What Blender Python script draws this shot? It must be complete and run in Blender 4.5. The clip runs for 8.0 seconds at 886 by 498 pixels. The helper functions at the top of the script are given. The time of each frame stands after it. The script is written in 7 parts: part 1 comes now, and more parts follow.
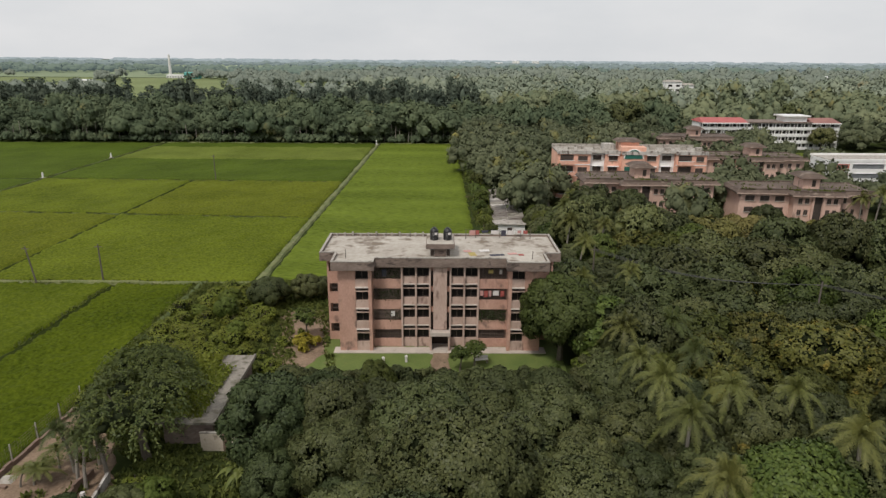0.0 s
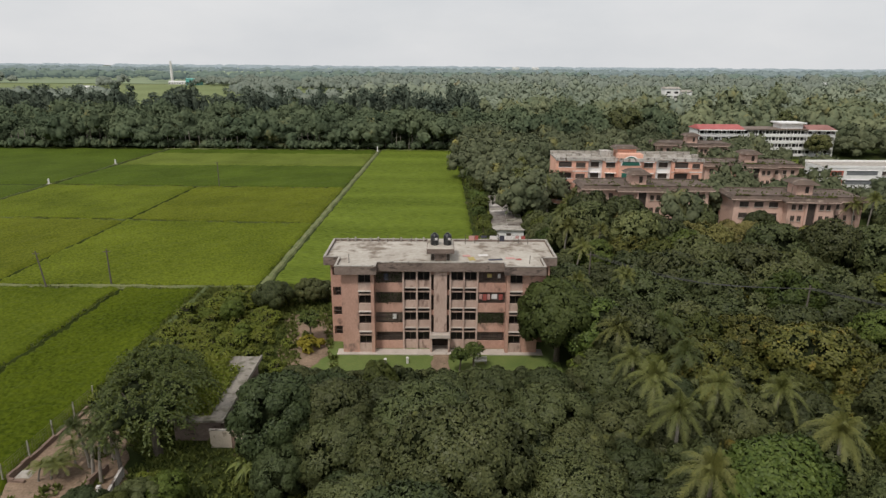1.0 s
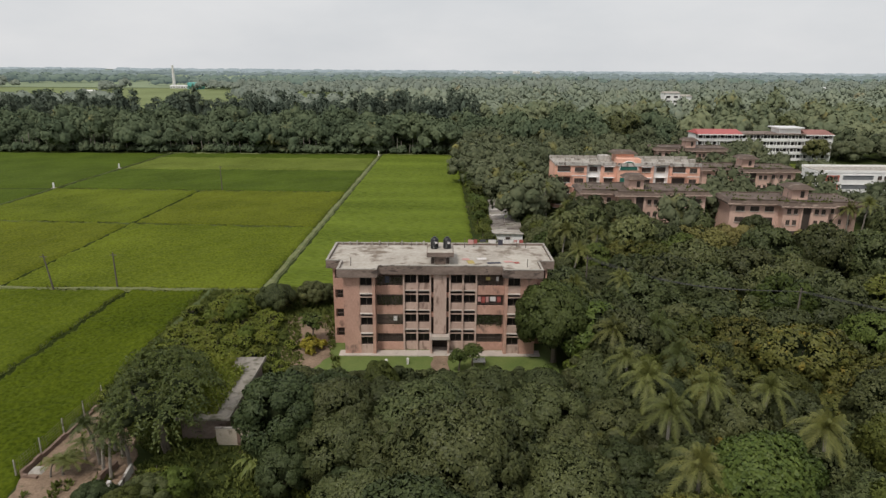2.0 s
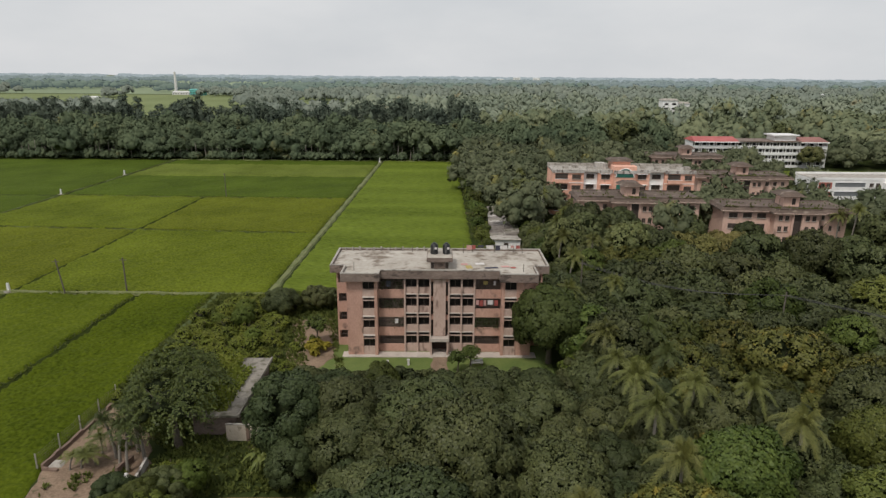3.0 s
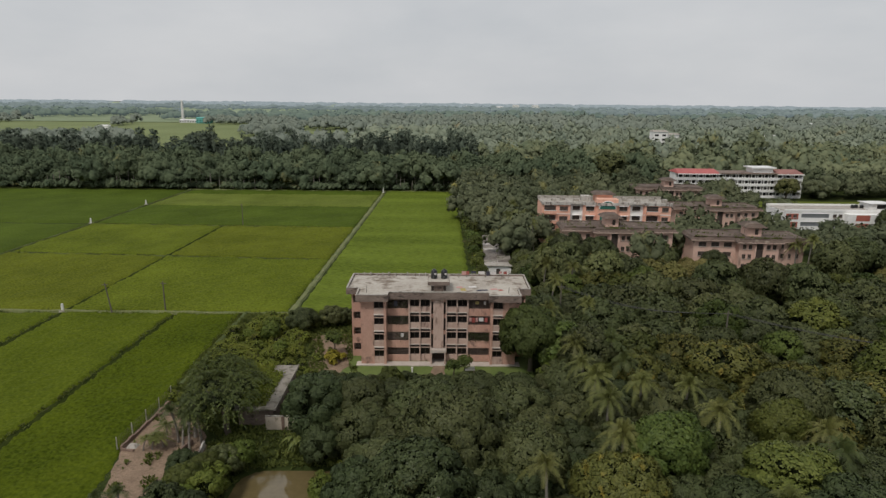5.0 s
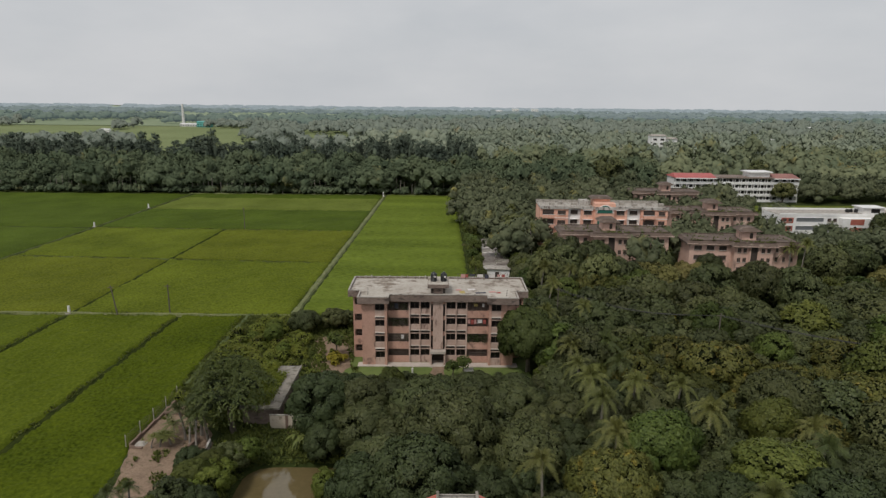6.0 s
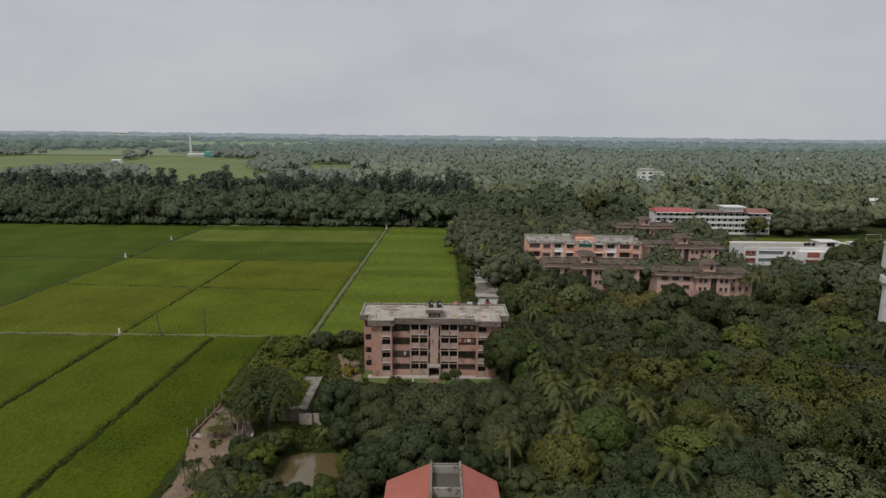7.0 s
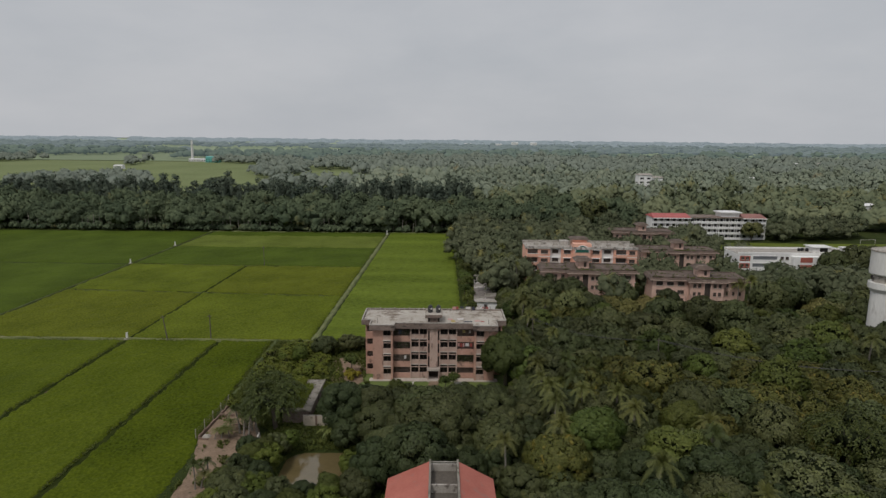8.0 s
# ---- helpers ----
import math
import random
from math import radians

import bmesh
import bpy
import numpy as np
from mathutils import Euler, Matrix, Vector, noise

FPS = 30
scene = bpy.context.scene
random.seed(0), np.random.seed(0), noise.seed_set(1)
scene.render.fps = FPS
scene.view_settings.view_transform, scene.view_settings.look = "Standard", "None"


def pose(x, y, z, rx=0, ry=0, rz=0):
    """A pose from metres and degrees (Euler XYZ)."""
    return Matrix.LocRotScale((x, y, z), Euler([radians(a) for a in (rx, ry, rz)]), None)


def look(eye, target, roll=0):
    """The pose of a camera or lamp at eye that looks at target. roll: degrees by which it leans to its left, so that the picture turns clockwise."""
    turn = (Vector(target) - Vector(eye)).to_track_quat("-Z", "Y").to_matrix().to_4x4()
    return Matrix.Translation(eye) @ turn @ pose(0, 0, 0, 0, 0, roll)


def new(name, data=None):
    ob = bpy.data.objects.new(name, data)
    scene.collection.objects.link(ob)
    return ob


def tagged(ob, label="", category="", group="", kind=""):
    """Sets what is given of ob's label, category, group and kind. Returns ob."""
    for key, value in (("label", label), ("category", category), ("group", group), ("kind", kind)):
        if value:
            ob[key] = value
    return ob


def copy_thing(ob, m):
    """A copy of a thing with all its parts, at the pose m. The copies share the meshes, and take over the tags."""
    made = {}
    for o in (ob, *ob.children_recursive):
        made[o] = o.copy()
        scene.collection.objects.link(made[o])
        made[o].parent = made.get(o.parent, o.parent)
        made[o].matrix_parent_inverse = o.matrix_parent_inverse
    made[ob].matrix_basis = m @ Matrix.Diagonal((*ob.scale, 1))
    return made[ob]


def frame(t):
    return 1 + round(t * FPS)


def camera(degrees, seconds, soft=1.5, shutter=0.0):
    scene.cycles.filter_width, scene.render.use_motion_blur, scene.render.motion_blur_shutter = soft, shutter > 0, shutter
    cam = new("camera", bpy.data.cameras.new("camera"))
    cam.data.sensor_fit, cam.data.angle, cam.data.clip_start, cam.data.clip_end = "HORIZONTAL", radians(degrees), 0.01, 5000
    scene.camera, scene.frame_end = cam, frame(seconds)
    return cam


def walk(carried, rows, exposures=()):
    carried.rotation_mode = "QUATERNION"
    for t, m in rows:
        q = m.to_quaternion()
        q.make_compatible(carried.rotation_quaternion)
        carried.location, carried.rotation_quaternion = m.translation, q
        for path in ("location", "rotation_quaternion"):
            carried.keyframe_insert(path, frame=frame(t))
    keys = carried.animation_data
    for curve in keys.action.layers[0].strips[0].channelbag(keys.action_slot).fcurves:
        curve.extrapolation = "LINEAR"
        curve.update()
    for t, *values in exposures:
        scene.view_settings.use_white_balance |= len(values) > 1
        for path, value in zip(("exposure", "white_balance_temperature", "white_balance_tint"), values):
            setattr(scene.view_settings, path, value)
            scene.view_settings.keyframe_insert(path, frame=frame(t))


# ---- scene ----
cam = camera(70.28, 8.0, 1.4)
PATH = [
    (0, (-0.65, -73.95, 36.50), (0.34, 21.67, 7.23), 0.42),
    (0.5, (-0.65, -75.22, 36.87), (0.31, 20.52, 8.00), 0.44),
    (1, (-0.66, -76.48, 37.16), (0.29, 19.40, 8.74), 0.43),
    (1.5, (-0.59, -77.82, 37.55), (0.28, 18.17, 9.52), 0.43),
    (3, (-0.41, -81.74, 38.66), (0.33, 14.54, 11.64), 0.47),
    (3.1, (-0.39, -84.59, 39.46), (0.34, 11.88, 13.15), 0.48),
    (3.2, (-0.36, -88.40, 40.52), (0.35, 8.33, 15.16), 0.49),
    (3.3, (-0.33, -91.25, 41.31), (0.36, 5.66, 16.67), 0.49),
    (3.4, (-0.32, -92.92, 41.77), (0.36, 4.11, 17.56), 0.50),
    (3.5, (-0.31, -93.63, 41.97), (0.37, 3.44, 17.93), 0.50),
    (4, (-0.30, -94.90, 42.41), (0.37, 2.21, 18.58), 0.50),
    (4.5, (-0.27, -96.25, 42.89), (0.38, 0.92, 19.28), 0.53),
    (6, (-0.23, -100.47, 43.97), (0.50, -3.08, 21.26), 0.57),
    (6.4, (-0.19, -102.13, 44.35), (0.58, -4.66, 22.03), 0.56),
    (6.4333, (-0.18, -102.54, 44.45), (0.60, -5.05, 22.22), 0.56),
    (6.4667, (-0.18, -102.54, 44.45), (0.60, -5.05, 22.22), 0.56),
    (6.5, (-0.13, -103.75, 44.80), (0.64, -6.20, 22.78), 0.57),
    (6.5333, (-0.08, -105.01, 45.17), (0.68, -7.42, 23.38), 0.57),
    (6.5667, (-0.03, -106.28, 45.53), (0.72, -8.64, 23.97), 0.58),
    (6.6, (0.02, -107.55, 45.90), (0.76, -9.85, 24.57), 0.58),
    (6.6333, (0.08, -108.81, 46.27), (0.80, -11.07, 25.16), 0.59),
    (6.6667, (0.13, -110.08, 46.64), (0.84, -12.29, 25.75), 0.59),
    (6.7, (0.18, -111.35, 47.00), (0.88, -13.51, 26.35), 0.60),
    (6.7333, (0.23, -112.61, 47.37), (0.92, -14.73, 26.94), 0.60),
    (6.7667, (0.28, -113.88, 47.74), (0.96, -15.95, 27.54), 0.61),
    (6.8, (0.33, -115.15, 48.11), (1.00, -17.17, 28.13), 0.61),
    (6.8333, (0.38, -116.41, 48.48), (1.04, -18.39, 28.73), 0.62),
    (6.8667, (0.43, -117.68, 48.84), (1.08, -19.61, 29.32), 0.62),
    (6.9, (0.48, -118.95, 49.21), (1.12, -20.83, 29.92), 0.63),
    (6.9333, (0.53, -120.21, 49.58), (1.16, -22.05, 30.51), 0.63),
    (6.9667, (0.58, -121.48, 49.95), (1.20, -23.27, 31.11), 0.64),
    (7, (0.63, -122.75, 50.31), (1.23, -24.50, 31.70), 0.64),
    (7.0333, (0.68, -123.95, 50.66), (1.27, -25.66, 32.27), 0.64),
    (7.0667, (0.68, -123.95, 50.66), (1.27, -25.66, 32.27), 0.64),
    (7.1, (0.68, -123.95, 50.66), (1.27, -25.66, 32.27), 0.64),
    (7.1333, (0.68, -123.95, 50.66), (1.27, -25.66, 32.27), 0.64),
    (7.5, (0.76, -125.32, 51.10), (1.33, -26.98, 32.93), 0.62),
    (8, (0.89, -126.74, 51.64), (1.42, -28.37, 33.67), 0.59),
]
EXPOSURES = [(0, 0.01, 6490, 11.5), (1.5, -0.02, 6470, 11.5), (3.0, -0.09, 6440, 11), (3.5, -0.26, 6420, 11), (6.5, -0.35, 6370, 11.5), (7.0, -0.53, 6290, 12), (8.0, -0.56, 6290, 12)]
walk(cam, [(t, look(eye, target, roll)) for t, eye, target, roll in PATH], EXPOSURES)

world = bpy.data.worlds.new("world")
scene.world = world
world.use_nodes = True
SUN_UP, SUN_TURN = radians(56), radians(214)


def build_world():
    nt = world.node_tree
    nt.nodes.clear()
    out = nt.nodes.new("ShaderNodeOutputWorld")
    mix = nt.nodes.new("ShaderNodeMixShader")
    mix.inputs[0].default_value = 0.93
    clear = nt.nodes.new("ShaderNodeBackground")
    clear.inputs[1].default_value = 0.09
    sky = nt.nodes.new("ShaderNodeTexSky")
    sky.sky_type, sky.sun_disc = "NISHITA", False
    sky.sun_elevation, sky.sun_rotation = SUN_UP, SUN_TURN
    sky.dust_density = 4.0
    nt.links.new(sky.outputs[0], clear.inputs[0])
    cloud = nt.nodes.new("ShaderNodeBackground")
    cloud.inputs[1].default_value = 1.0
    co = nt.nodes.new("ShaderNodeTexCoord")
    mp = nt.nodes.new("ShaderNodeMapping")
    mp.inputs["Scale"].default_value = (1.0, 1.0, 2.6)
    nt.links.new(co.outputs["Generated"], mp.inputs[0])
    no = nt.nodes.new("ShaderNodeTexNoise")
    no.inputs["Scale"].default_value, no.inputs["Detail"].default_value = 2.4, 5.0
    no.inputs["Roughness"].default_value = 0.55
    nt.links.new(mp.outputs[0], no.inputs["Vector"])
    ramp = nt.nodes.new("ShaderNodeValToRGB")
    ramp.color_ramp.elements[0].position, ramp.color_ramp.elements[1].position = 0.3, 0.72
    ramp.color_ramp.elements[0].color = (0.665, 0.69, 0.705, 1)
    ramp.color_ramp.elements[1].color = (0.82, 0.825, 0.82, 1)
    nt.links.new(no.outputs["Fac"], ramp.inputs[0])
    nt.links.new(ramp.outputs[0], cloud.inputs[0])
    nt.links.new(clear.outputs[0], mix.inputs[1])
    nt.links.new(cloud.outputs[0], mix.inputs[2])
    nt.links.new(mix.outputs[0], out.inputs[0])


build_world()
sun = new("sun", bpy.data.lights.new("sun", "SUN"))
sun.data.energy, sun.data.angle, sun.data.color = 2.3, radians(10), (1.0, 0.95, 0.87)
SUN_WAY = Vector((math.sin(SUN_TURN) * math.cos(SUN_UP), math.cos(SUN_TURN) * math.cos(SUN_UP), math.sin(SUN_UP)))
sun.matrix_world = look(SUN_WAY * 300, (0, 0, 0))


# ---- materials ----
def surface(name, low, high, scale=1.0, rough=0.8, bump=0.3, fine=12.0, spots=None, spot_at=0.6, metal=0.0, stretch=(1, 1, 1), island=0.0, spread=0.0, glow=None, gloss=0.5, grain=0.4):
    """Two colours mixed by coarse and fine noise in object space; spots: a third colour in stains with a shape of their own."""
    m = bpy.data.materials.new(name)
    m.use_nodes = True
    nt = m.node_tree
    b = nt.nodes["Principled BSDF"]
    b.inputs["Roughness"].default_value, b.inputs["Metallic"].default_value = rough, metal
    b.inputs["Specular IOR Level"].default_value = gloss
    co = nt.nodes.new("ShaderNodeTexCoord")
    mp = nt.nodes.new("ShaderNodeMapping")
    mp.inputs["Scale"].default_value = stretch
    nt.links.new(co.outputs["Object"], mp.inputs[0])

    def noise_of(s, detail=4.0):
        n = nt.nodes.new("ShaderNodeTexNoise")
        n.inputs["Scale"].default_value, n.inputs["Detail"].default_value = s, detail
        nt.links.new(mp.outputs[0], n.inputs["Vector"])
        return n.outputs["Fac"]

    def mixed(fac, a, c):
        x = nt.nodes.new("ShaderNodeMix")
        x.data_type = "RGBA"
        nt.links.new(fac, x.inputs[0])
        for value, slot in ((a, 6), (c, 7)):
            if isinstance(value, tuple):
                x.inputs[slot].default_value = (*value, 1)
            else:
                nt.links.new(value, x.inputs[slot])
        return x.outputs[2]

    def math_of(op, a, c):
        x = nt.nodes.new("ShaderNodeMath")
        x.operation, x.use_clamp = op, True
        for value, slot in ((a, 0), (c, 1)):
            if isinstance(value, float):
                x.inputs[slot].default_value = value
            else:
                nt.links.new(value, x.inputs[slot])
        return x.outputs[0]

    def stepped(value, lo, hi):
        x = nt.nodes.new("ShaderNodeMapRange")
        x.inputs[1].default_value, x.inputs[2].default_value = lo, hi
        nt.links.new(value, x.inputs[0])
        return x.outputs[0]

    coarse, small = noise_of(scale), noise_of(scale * fine, 5.0)
    fac = math_of("ADD", math_of("MULTIPLY", stepped(coarse, 0.3, 0.7), 1.0 - grain), math_of("MULTIPLY", stepped(small, 0.3, 0.7), grain))
    if island:
        g = nt.nodes.new("ShaderNodeNewGeometry")
        fac = math_of("ADD", math_of("MULTIPLY", fac, 1.0 - island), math_of("MULTIPLY", g.outputs["Random Per Island"], island))
    colour = mixed(fac, low, high)
    if spots:
        colour = mixed(stepped(noise_of(scale * 2.3, 6.0), spot_at, spot_at + 0.12), colour, spots)
    if spread:
        info = nt.nodes.new("ShaderNodeObjectInfo")
        hs = nt.nodes.new("ShaderNodeHueSaturation")
        x = nt.nodes.new("ShaderNodeMapRange")
        x.inputs[3].default_value, x.inputs[4].default_value = 0.5 + 0.010 * spread, 0.5 - 0.030 * spread
        nt.links.new(info.outputs["Random"], x.inputs[0])
        nt.links.new(x.outputs[0], hs.inputs["Hue"])
        y = nt.nodes.new("ShaderNodeMapRange")
        y.inputs[3].default_value, y.inputs[4].default_value = 1 - 0.35 * spread, 1 + 0.35 * spread
        f = math_of("FRACT", math_of_free(nt, info.outputs["Random"], 7.31), 0.0)
        nt.links.new(f, y.inputs[0])
        nt.links.new(y.outputs[0], hs.inputs["Value"])
        nt.links.new(colour, hs.inputs["Color"])
        colour = hs.outputs[0]
    nt.links.new(colour, b.inputs["Base Color"])
    if bump:
        bp = nt.nodes.new("ShaderNodeBump")
        bp.inputs["Strength"].default_value, bp.inputs["Distance"].default_value = bump, 0.1
        nt.links.new(small, bp.inputs["Height"])
        nt.links.new(bp.outputs[0], b.inputs["Normal"])
    if glow:
        b.inputs["Emission Color"].default_value, b.inputs["Emission Strength"].default_value = (*glow, 1), 1.0
    return m


def math_of_free(nt, a, k):
    x = nt.nodes.new("ShaderNodeMath")
    x.operation = "MULTIPLY"
    nt.links.new(a, x.inputs[0])
    x.inputs[1].default_value = k
    return x.outputs[0]


M = {}
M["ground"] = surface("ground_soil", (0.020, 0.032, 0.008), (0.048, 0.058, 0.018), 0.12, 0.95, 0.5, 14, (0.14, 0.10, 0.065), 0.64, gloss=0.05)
M["lawn"] = surface("lawn_grass", (0.066, 0.108, 0.018), (0.135, 0.165, 0.040), 0.35, 0.95, 0.6, 14, (0.15, 0.13, 0.06), 0.66)
M["dirt"] = surface("bare_dirt", (0.125, 0.082, 0.052), (0.29, 0.205, 0.14), 0.5, 0.95, 0.8, 9, (0.075, 0.07, 0.03), 0.60, grain=0.6)
M["dike"] = surface("dike_grass", (0.035, 0.055, 0.012), (0.085, 0.105, 0.026), 0.3, 0.95, 0.5, 8, (0.15, 0.14, 0.07), 0.66)
M["path"] = surface("dike_path", (0.075, 0.100, 0.026), (0.17, 0.175, 0.07), 0.3, 0.95, 0.5, 8, (0.22, 0.205, 0.12), 0.60)
M["channel"] = surface("dark_channel", (0.016, 0.024, 0.007), (0.04, 0.05, 0.012), 0.4, 0.95, 0.5, 8, gloss=0.0)


def rice(name, low, high, streak=(1, 1, 1), scale=0.06):
    return surface(name, low, high, scale, 0.9, 1.0, 36, None, 0.6, 0.0, streak, gloss=0.05, grain=0.6)


M["rice_bright"] = rice("rice_bright", (0.0381, 0.0529, 0.0044), (0.1368, 0.1653, 0.0173))
M["rice_yellow"] = rice("rice_yellow", (0.0393, 0.0509, 0.0041), (0.1391, 0.1574, 0.0164))
M["rice_dark"] = rice("rice_dark", (0.0267, 0.0419, 0.0043), (0.0873, 0.1247, 0.0150))
M["rice_pale"] = rice("rice_pale", (0.0476, 0.0631, 0.0085), (0.1542, 0.1873, 0.0362))
M["rice_rows"] = rice("rice_rows", (0.0433, 0.0636, 0.0067), (0.1541, 0.1990, 0.0276), (0.25, 1.5, 1))
M["rice_green"] = rice("rice_green", (0.0342, 0.0513, 0.0038), (0.1069, 0.1324, 0.0119))
# paled: the haze over far fields is put into this colour
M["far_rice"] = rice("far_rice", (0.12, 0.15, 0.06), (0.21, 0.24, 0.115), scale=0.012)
# a darker plot, deepened further by shade put into its colour
M["rice_lush_shaded"] = rice("rice_lush_shaded", (0.0197, 0.0333, 0.0020), (0.0941, 0.1191, 0.0088))

M["pink_wall"] = surface("weathered_pink_brick", (0.3484, 0.1950, 0.1459), (0.5668, 0.3526, 0.2717), 0.35, 0.85, 0.25, 14, (0.205, 0.132, 0.104), 0.57, stretch=(1, 1, 0.6))
M["pink_panel"] = surface("pale_pink_panel", (0.3784, 0.2653, 0.2150), (0.5368, 0.4046, 0.3397), 0.5, 0.85, 0.2, 10, (0.23, 0.155, 0.125), 0.58, stretch=(1, 1, 0.4))
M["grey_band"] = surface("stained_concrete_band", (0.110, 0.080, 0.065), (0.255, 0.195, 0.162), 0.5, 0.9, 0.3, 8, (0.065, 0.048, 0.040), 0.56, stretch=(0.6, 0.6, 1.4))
M["deck"] = surface("roof_concrete", (0.27, 0.235, 0.195), (0.49, 0.455, 0.40), 0.20, 0.9, 0.3, 9, (0.165, 0.13, 0.098), 0.53)
M["ledge"] = surface("pale_concrete_ledge", (0.36, 0.31, 0.265), (0.52, 0.46, 0.41), 0.7, 0.85, 0.2, 8, (0.3, 0.26, 0.22), 0.62)
# deep shade of rooms, recesses and openings, put into one dark colour
M["dark_room"] = surface("interior_shade", (0.03, 0.022, 0.018), (0.075, 0.056, 0.045), 1.0, 0.8, 0.0)
M["glass"] = surface("window_glass", (0.010, 0.009, 0.009), (0.022, 0.020, 0.019), 1.2, 0.3, 0.0, gloss=0.25)
M["frame"] = surface("window_timber", (0.10, 0.07, 0.055), (0.17, 0.125, 0.10), 2.0, 0.7, 0.0)
M["grille"] = surface("rusty_grille", (0.075, 0.055, 0.045), (0.14, 0.105, 0.085), 3.0, 0.7, 0.0)
M["tank"] = surface("black_plastic", (0.012, 0.012, 0.013), (0.02, 0.02, 0.021), 2.0, 0.35, 0.1)
M["brown_wall"] = surface("brown_pink_wall", (0.5264, 0.3410, 0.2695), (0.7168, 0.5005, 0.4125), 0.25, 0.9, 0.25, 12, (0.22, 0.148, 0.118), 0.60, stretch=(1, 1, 0.4))
M["brown_roof"] = surface("mossy_brown_roof", (0.054, 0.038, 0.029), (0.142, 0.102, 0.080), 0.3, 0.9, 0.5, 10, (0.25, 0.20, 0.16), 0.60)
M["orange"] = surface("orange_paint", (0.62, 0.31, 0.215), (0.82, 0.49, 0.37), 0.4, 0.8, 0.1, 8, (0.40, 0.25, 0.19), 0.64, stretch=(1, 1, 0.4))
M["white"] = surface("white_paint", (0.70, 0.69, 0.67), (0.86, 0.85, 0.83), 0.35, 0.75, 0.1, 8, (0.42, 0.385, 0.34), 0.64, stretch=(1, 1, 0.5))
M["red_roof"] = surface("red_tin_roof", (0.32, 0.07, 0.065), (0.43, 0.115, 0.105), 0.3, 0.6, 0.1, 8, (0.22, 0.08, 0.07), 0.62)
M["rust_roof"] = surface("rusty_brown_tin_roof", (0.20, 0.085, 0.07), (0.30, 0.14, 0.115), 0.3, 0.7, 0.1, 8, (0.14, 0.08, 0.07), 0.6)
M["tile_roof"] = surface("faded_red_roof", (0.3240, 0.0892, 0.0638), (0.4320, 0.1445, 0.1062), 0.3, 0.8, 0.3, 10, (0.30, 0.14, 0.11), 0.6)
M["green_glass"] = surface("green_glass", (0.02, 0.11, 0.085), (0.04, 0.17, 0.13), 1.0, 0.3, 0.0)
M["pale_glass"] = surface("pale_window_glass", (0.14, 0.15, 0.16), (0.24, 0.25, 0.26), 0.8, 0.3, 0.0)
M["aged_parapet"] = surface("stained_white_parapet", (0.30, 0.275, 0.245), (0.58, 0.55, 0.51), 0.5, 0.9, 0.2, 8, (0.12, 0.095, 0.08), 0.52, stretch=(1, 1, 0.4))
M["red_brick"] = surface("red_brick_panel", (0.33, 0.09, 0.065), (0.42, 0.14, 0.10), 0.6, 0.85, 0.2)
M["concrete"] = surface("grey_concrete", (0.25, 0.225, 0.195), (0.42, 0.39, 0.345), 0.6, 0.9, 0.3, 8, (0.12, 0.10, 0.085), 0.55)
M["tower_white"] = surface("whitewashed_tower", (0.55, 0.54, 0.51), (0.70, 0.69, 0.66), 0.35, 0.85, 0.2, 8, (0.38, 0.36, 0.33), 0.62, stretch=(1, 1, 0.3))
M["old_slab"] = surface("old_mossy_slab", (0.1200, 0.1040, 0.0858), (0.3200, 0.2920, 0.2496), 0.35, 0.9, 0.4, 9, (0.085, 0.08, 0.05), 0.53)
M["beige"] = surface("beige_render", (0.42, 0.36, 0.28), (0.55, 0.48, 0.39), 0.7, 0.9, 0.2, 8, (0.25, 0.21, 0.16), 0.63)
M["brick"] = surface("old_brick", (0.13, 0.085, 0.062), (0.22, 0.15, 0.115), 0.8, 0.9, 0.4, 8)
M["tin"] = surface("weathered_tin", (0.0863, 0.0690, 0.0570), (0.2400, 0.2137, 0.1875), 0.45, 0.6, 0.2, 6, (0.075, 0.052, 0.04), 0.52)
M["tin_white"] = surface("pale_tin", (0.62, 0.61, 0.60), (0.76, 0.75, 0.74), 0.4, 0.5, 0.1)
M["teal"] = surface("teal_tin", (0.10, 0.36, 0.33), (0.14, 0.44, 0.40), 0.4, 0.6, 0.1)
M["pole"] = surface("pole_timber", (0.07, 0.06, 0.05), (0.13, 0.11, 0.09), 2.0, 0.9, 0.2)
M["wire"] = surface("wire_black", (0.02, 0.02, 0.02), (0.03, 0.03, 0.03), 1.0, 0.6, 0.0)
M["cloth_red"] = surface("red_cloth", (0.26, 0.05, 0.045), (0.34, 0.1, 0.08), 2.0, 0.9, 0.1)
M["cloth_white"] = surface("white_cloth", (0.50, 0.47, 0.45), (0.64, 0.61, 0.59), 2.0, 0.9, 0.1)
M["cloth_pink"] = surface("pink_cloth", (0.42, 0.22, 0.2), (0.5, 0.3, 0.27), 2.0, 0.9, 0.1)
M["cloth_yellow"] = surface("yellow_cloth", (0.32, 0.25, 0.08), (0.40, 0.32, 0.12), 2.0, 0.9, 0.1)
M["cloth_dark"] = surface("dark_cloth", (0.03, 0.03, 0.045), (0.06, 0.06, 0.08), 2.0, 0.9, 0.1)
M["net"] = surface("green_net", (0.04, 0.14, 0.09), (0.07, 0.20, 0.13), 1.0, 0.8, 0.1)
M["bark"] = surface("bark", (0.075, 0.058, 0.042), (0.15, 0.125, 0.10), 1.5, 0.95, 0.5, 6)
M["palm_bark"] = surface("palm_bark", (0.16, 0.14, 0.115), (0.27, 0.245, 0.21), 1.5, 0.9, 0.4, 6)


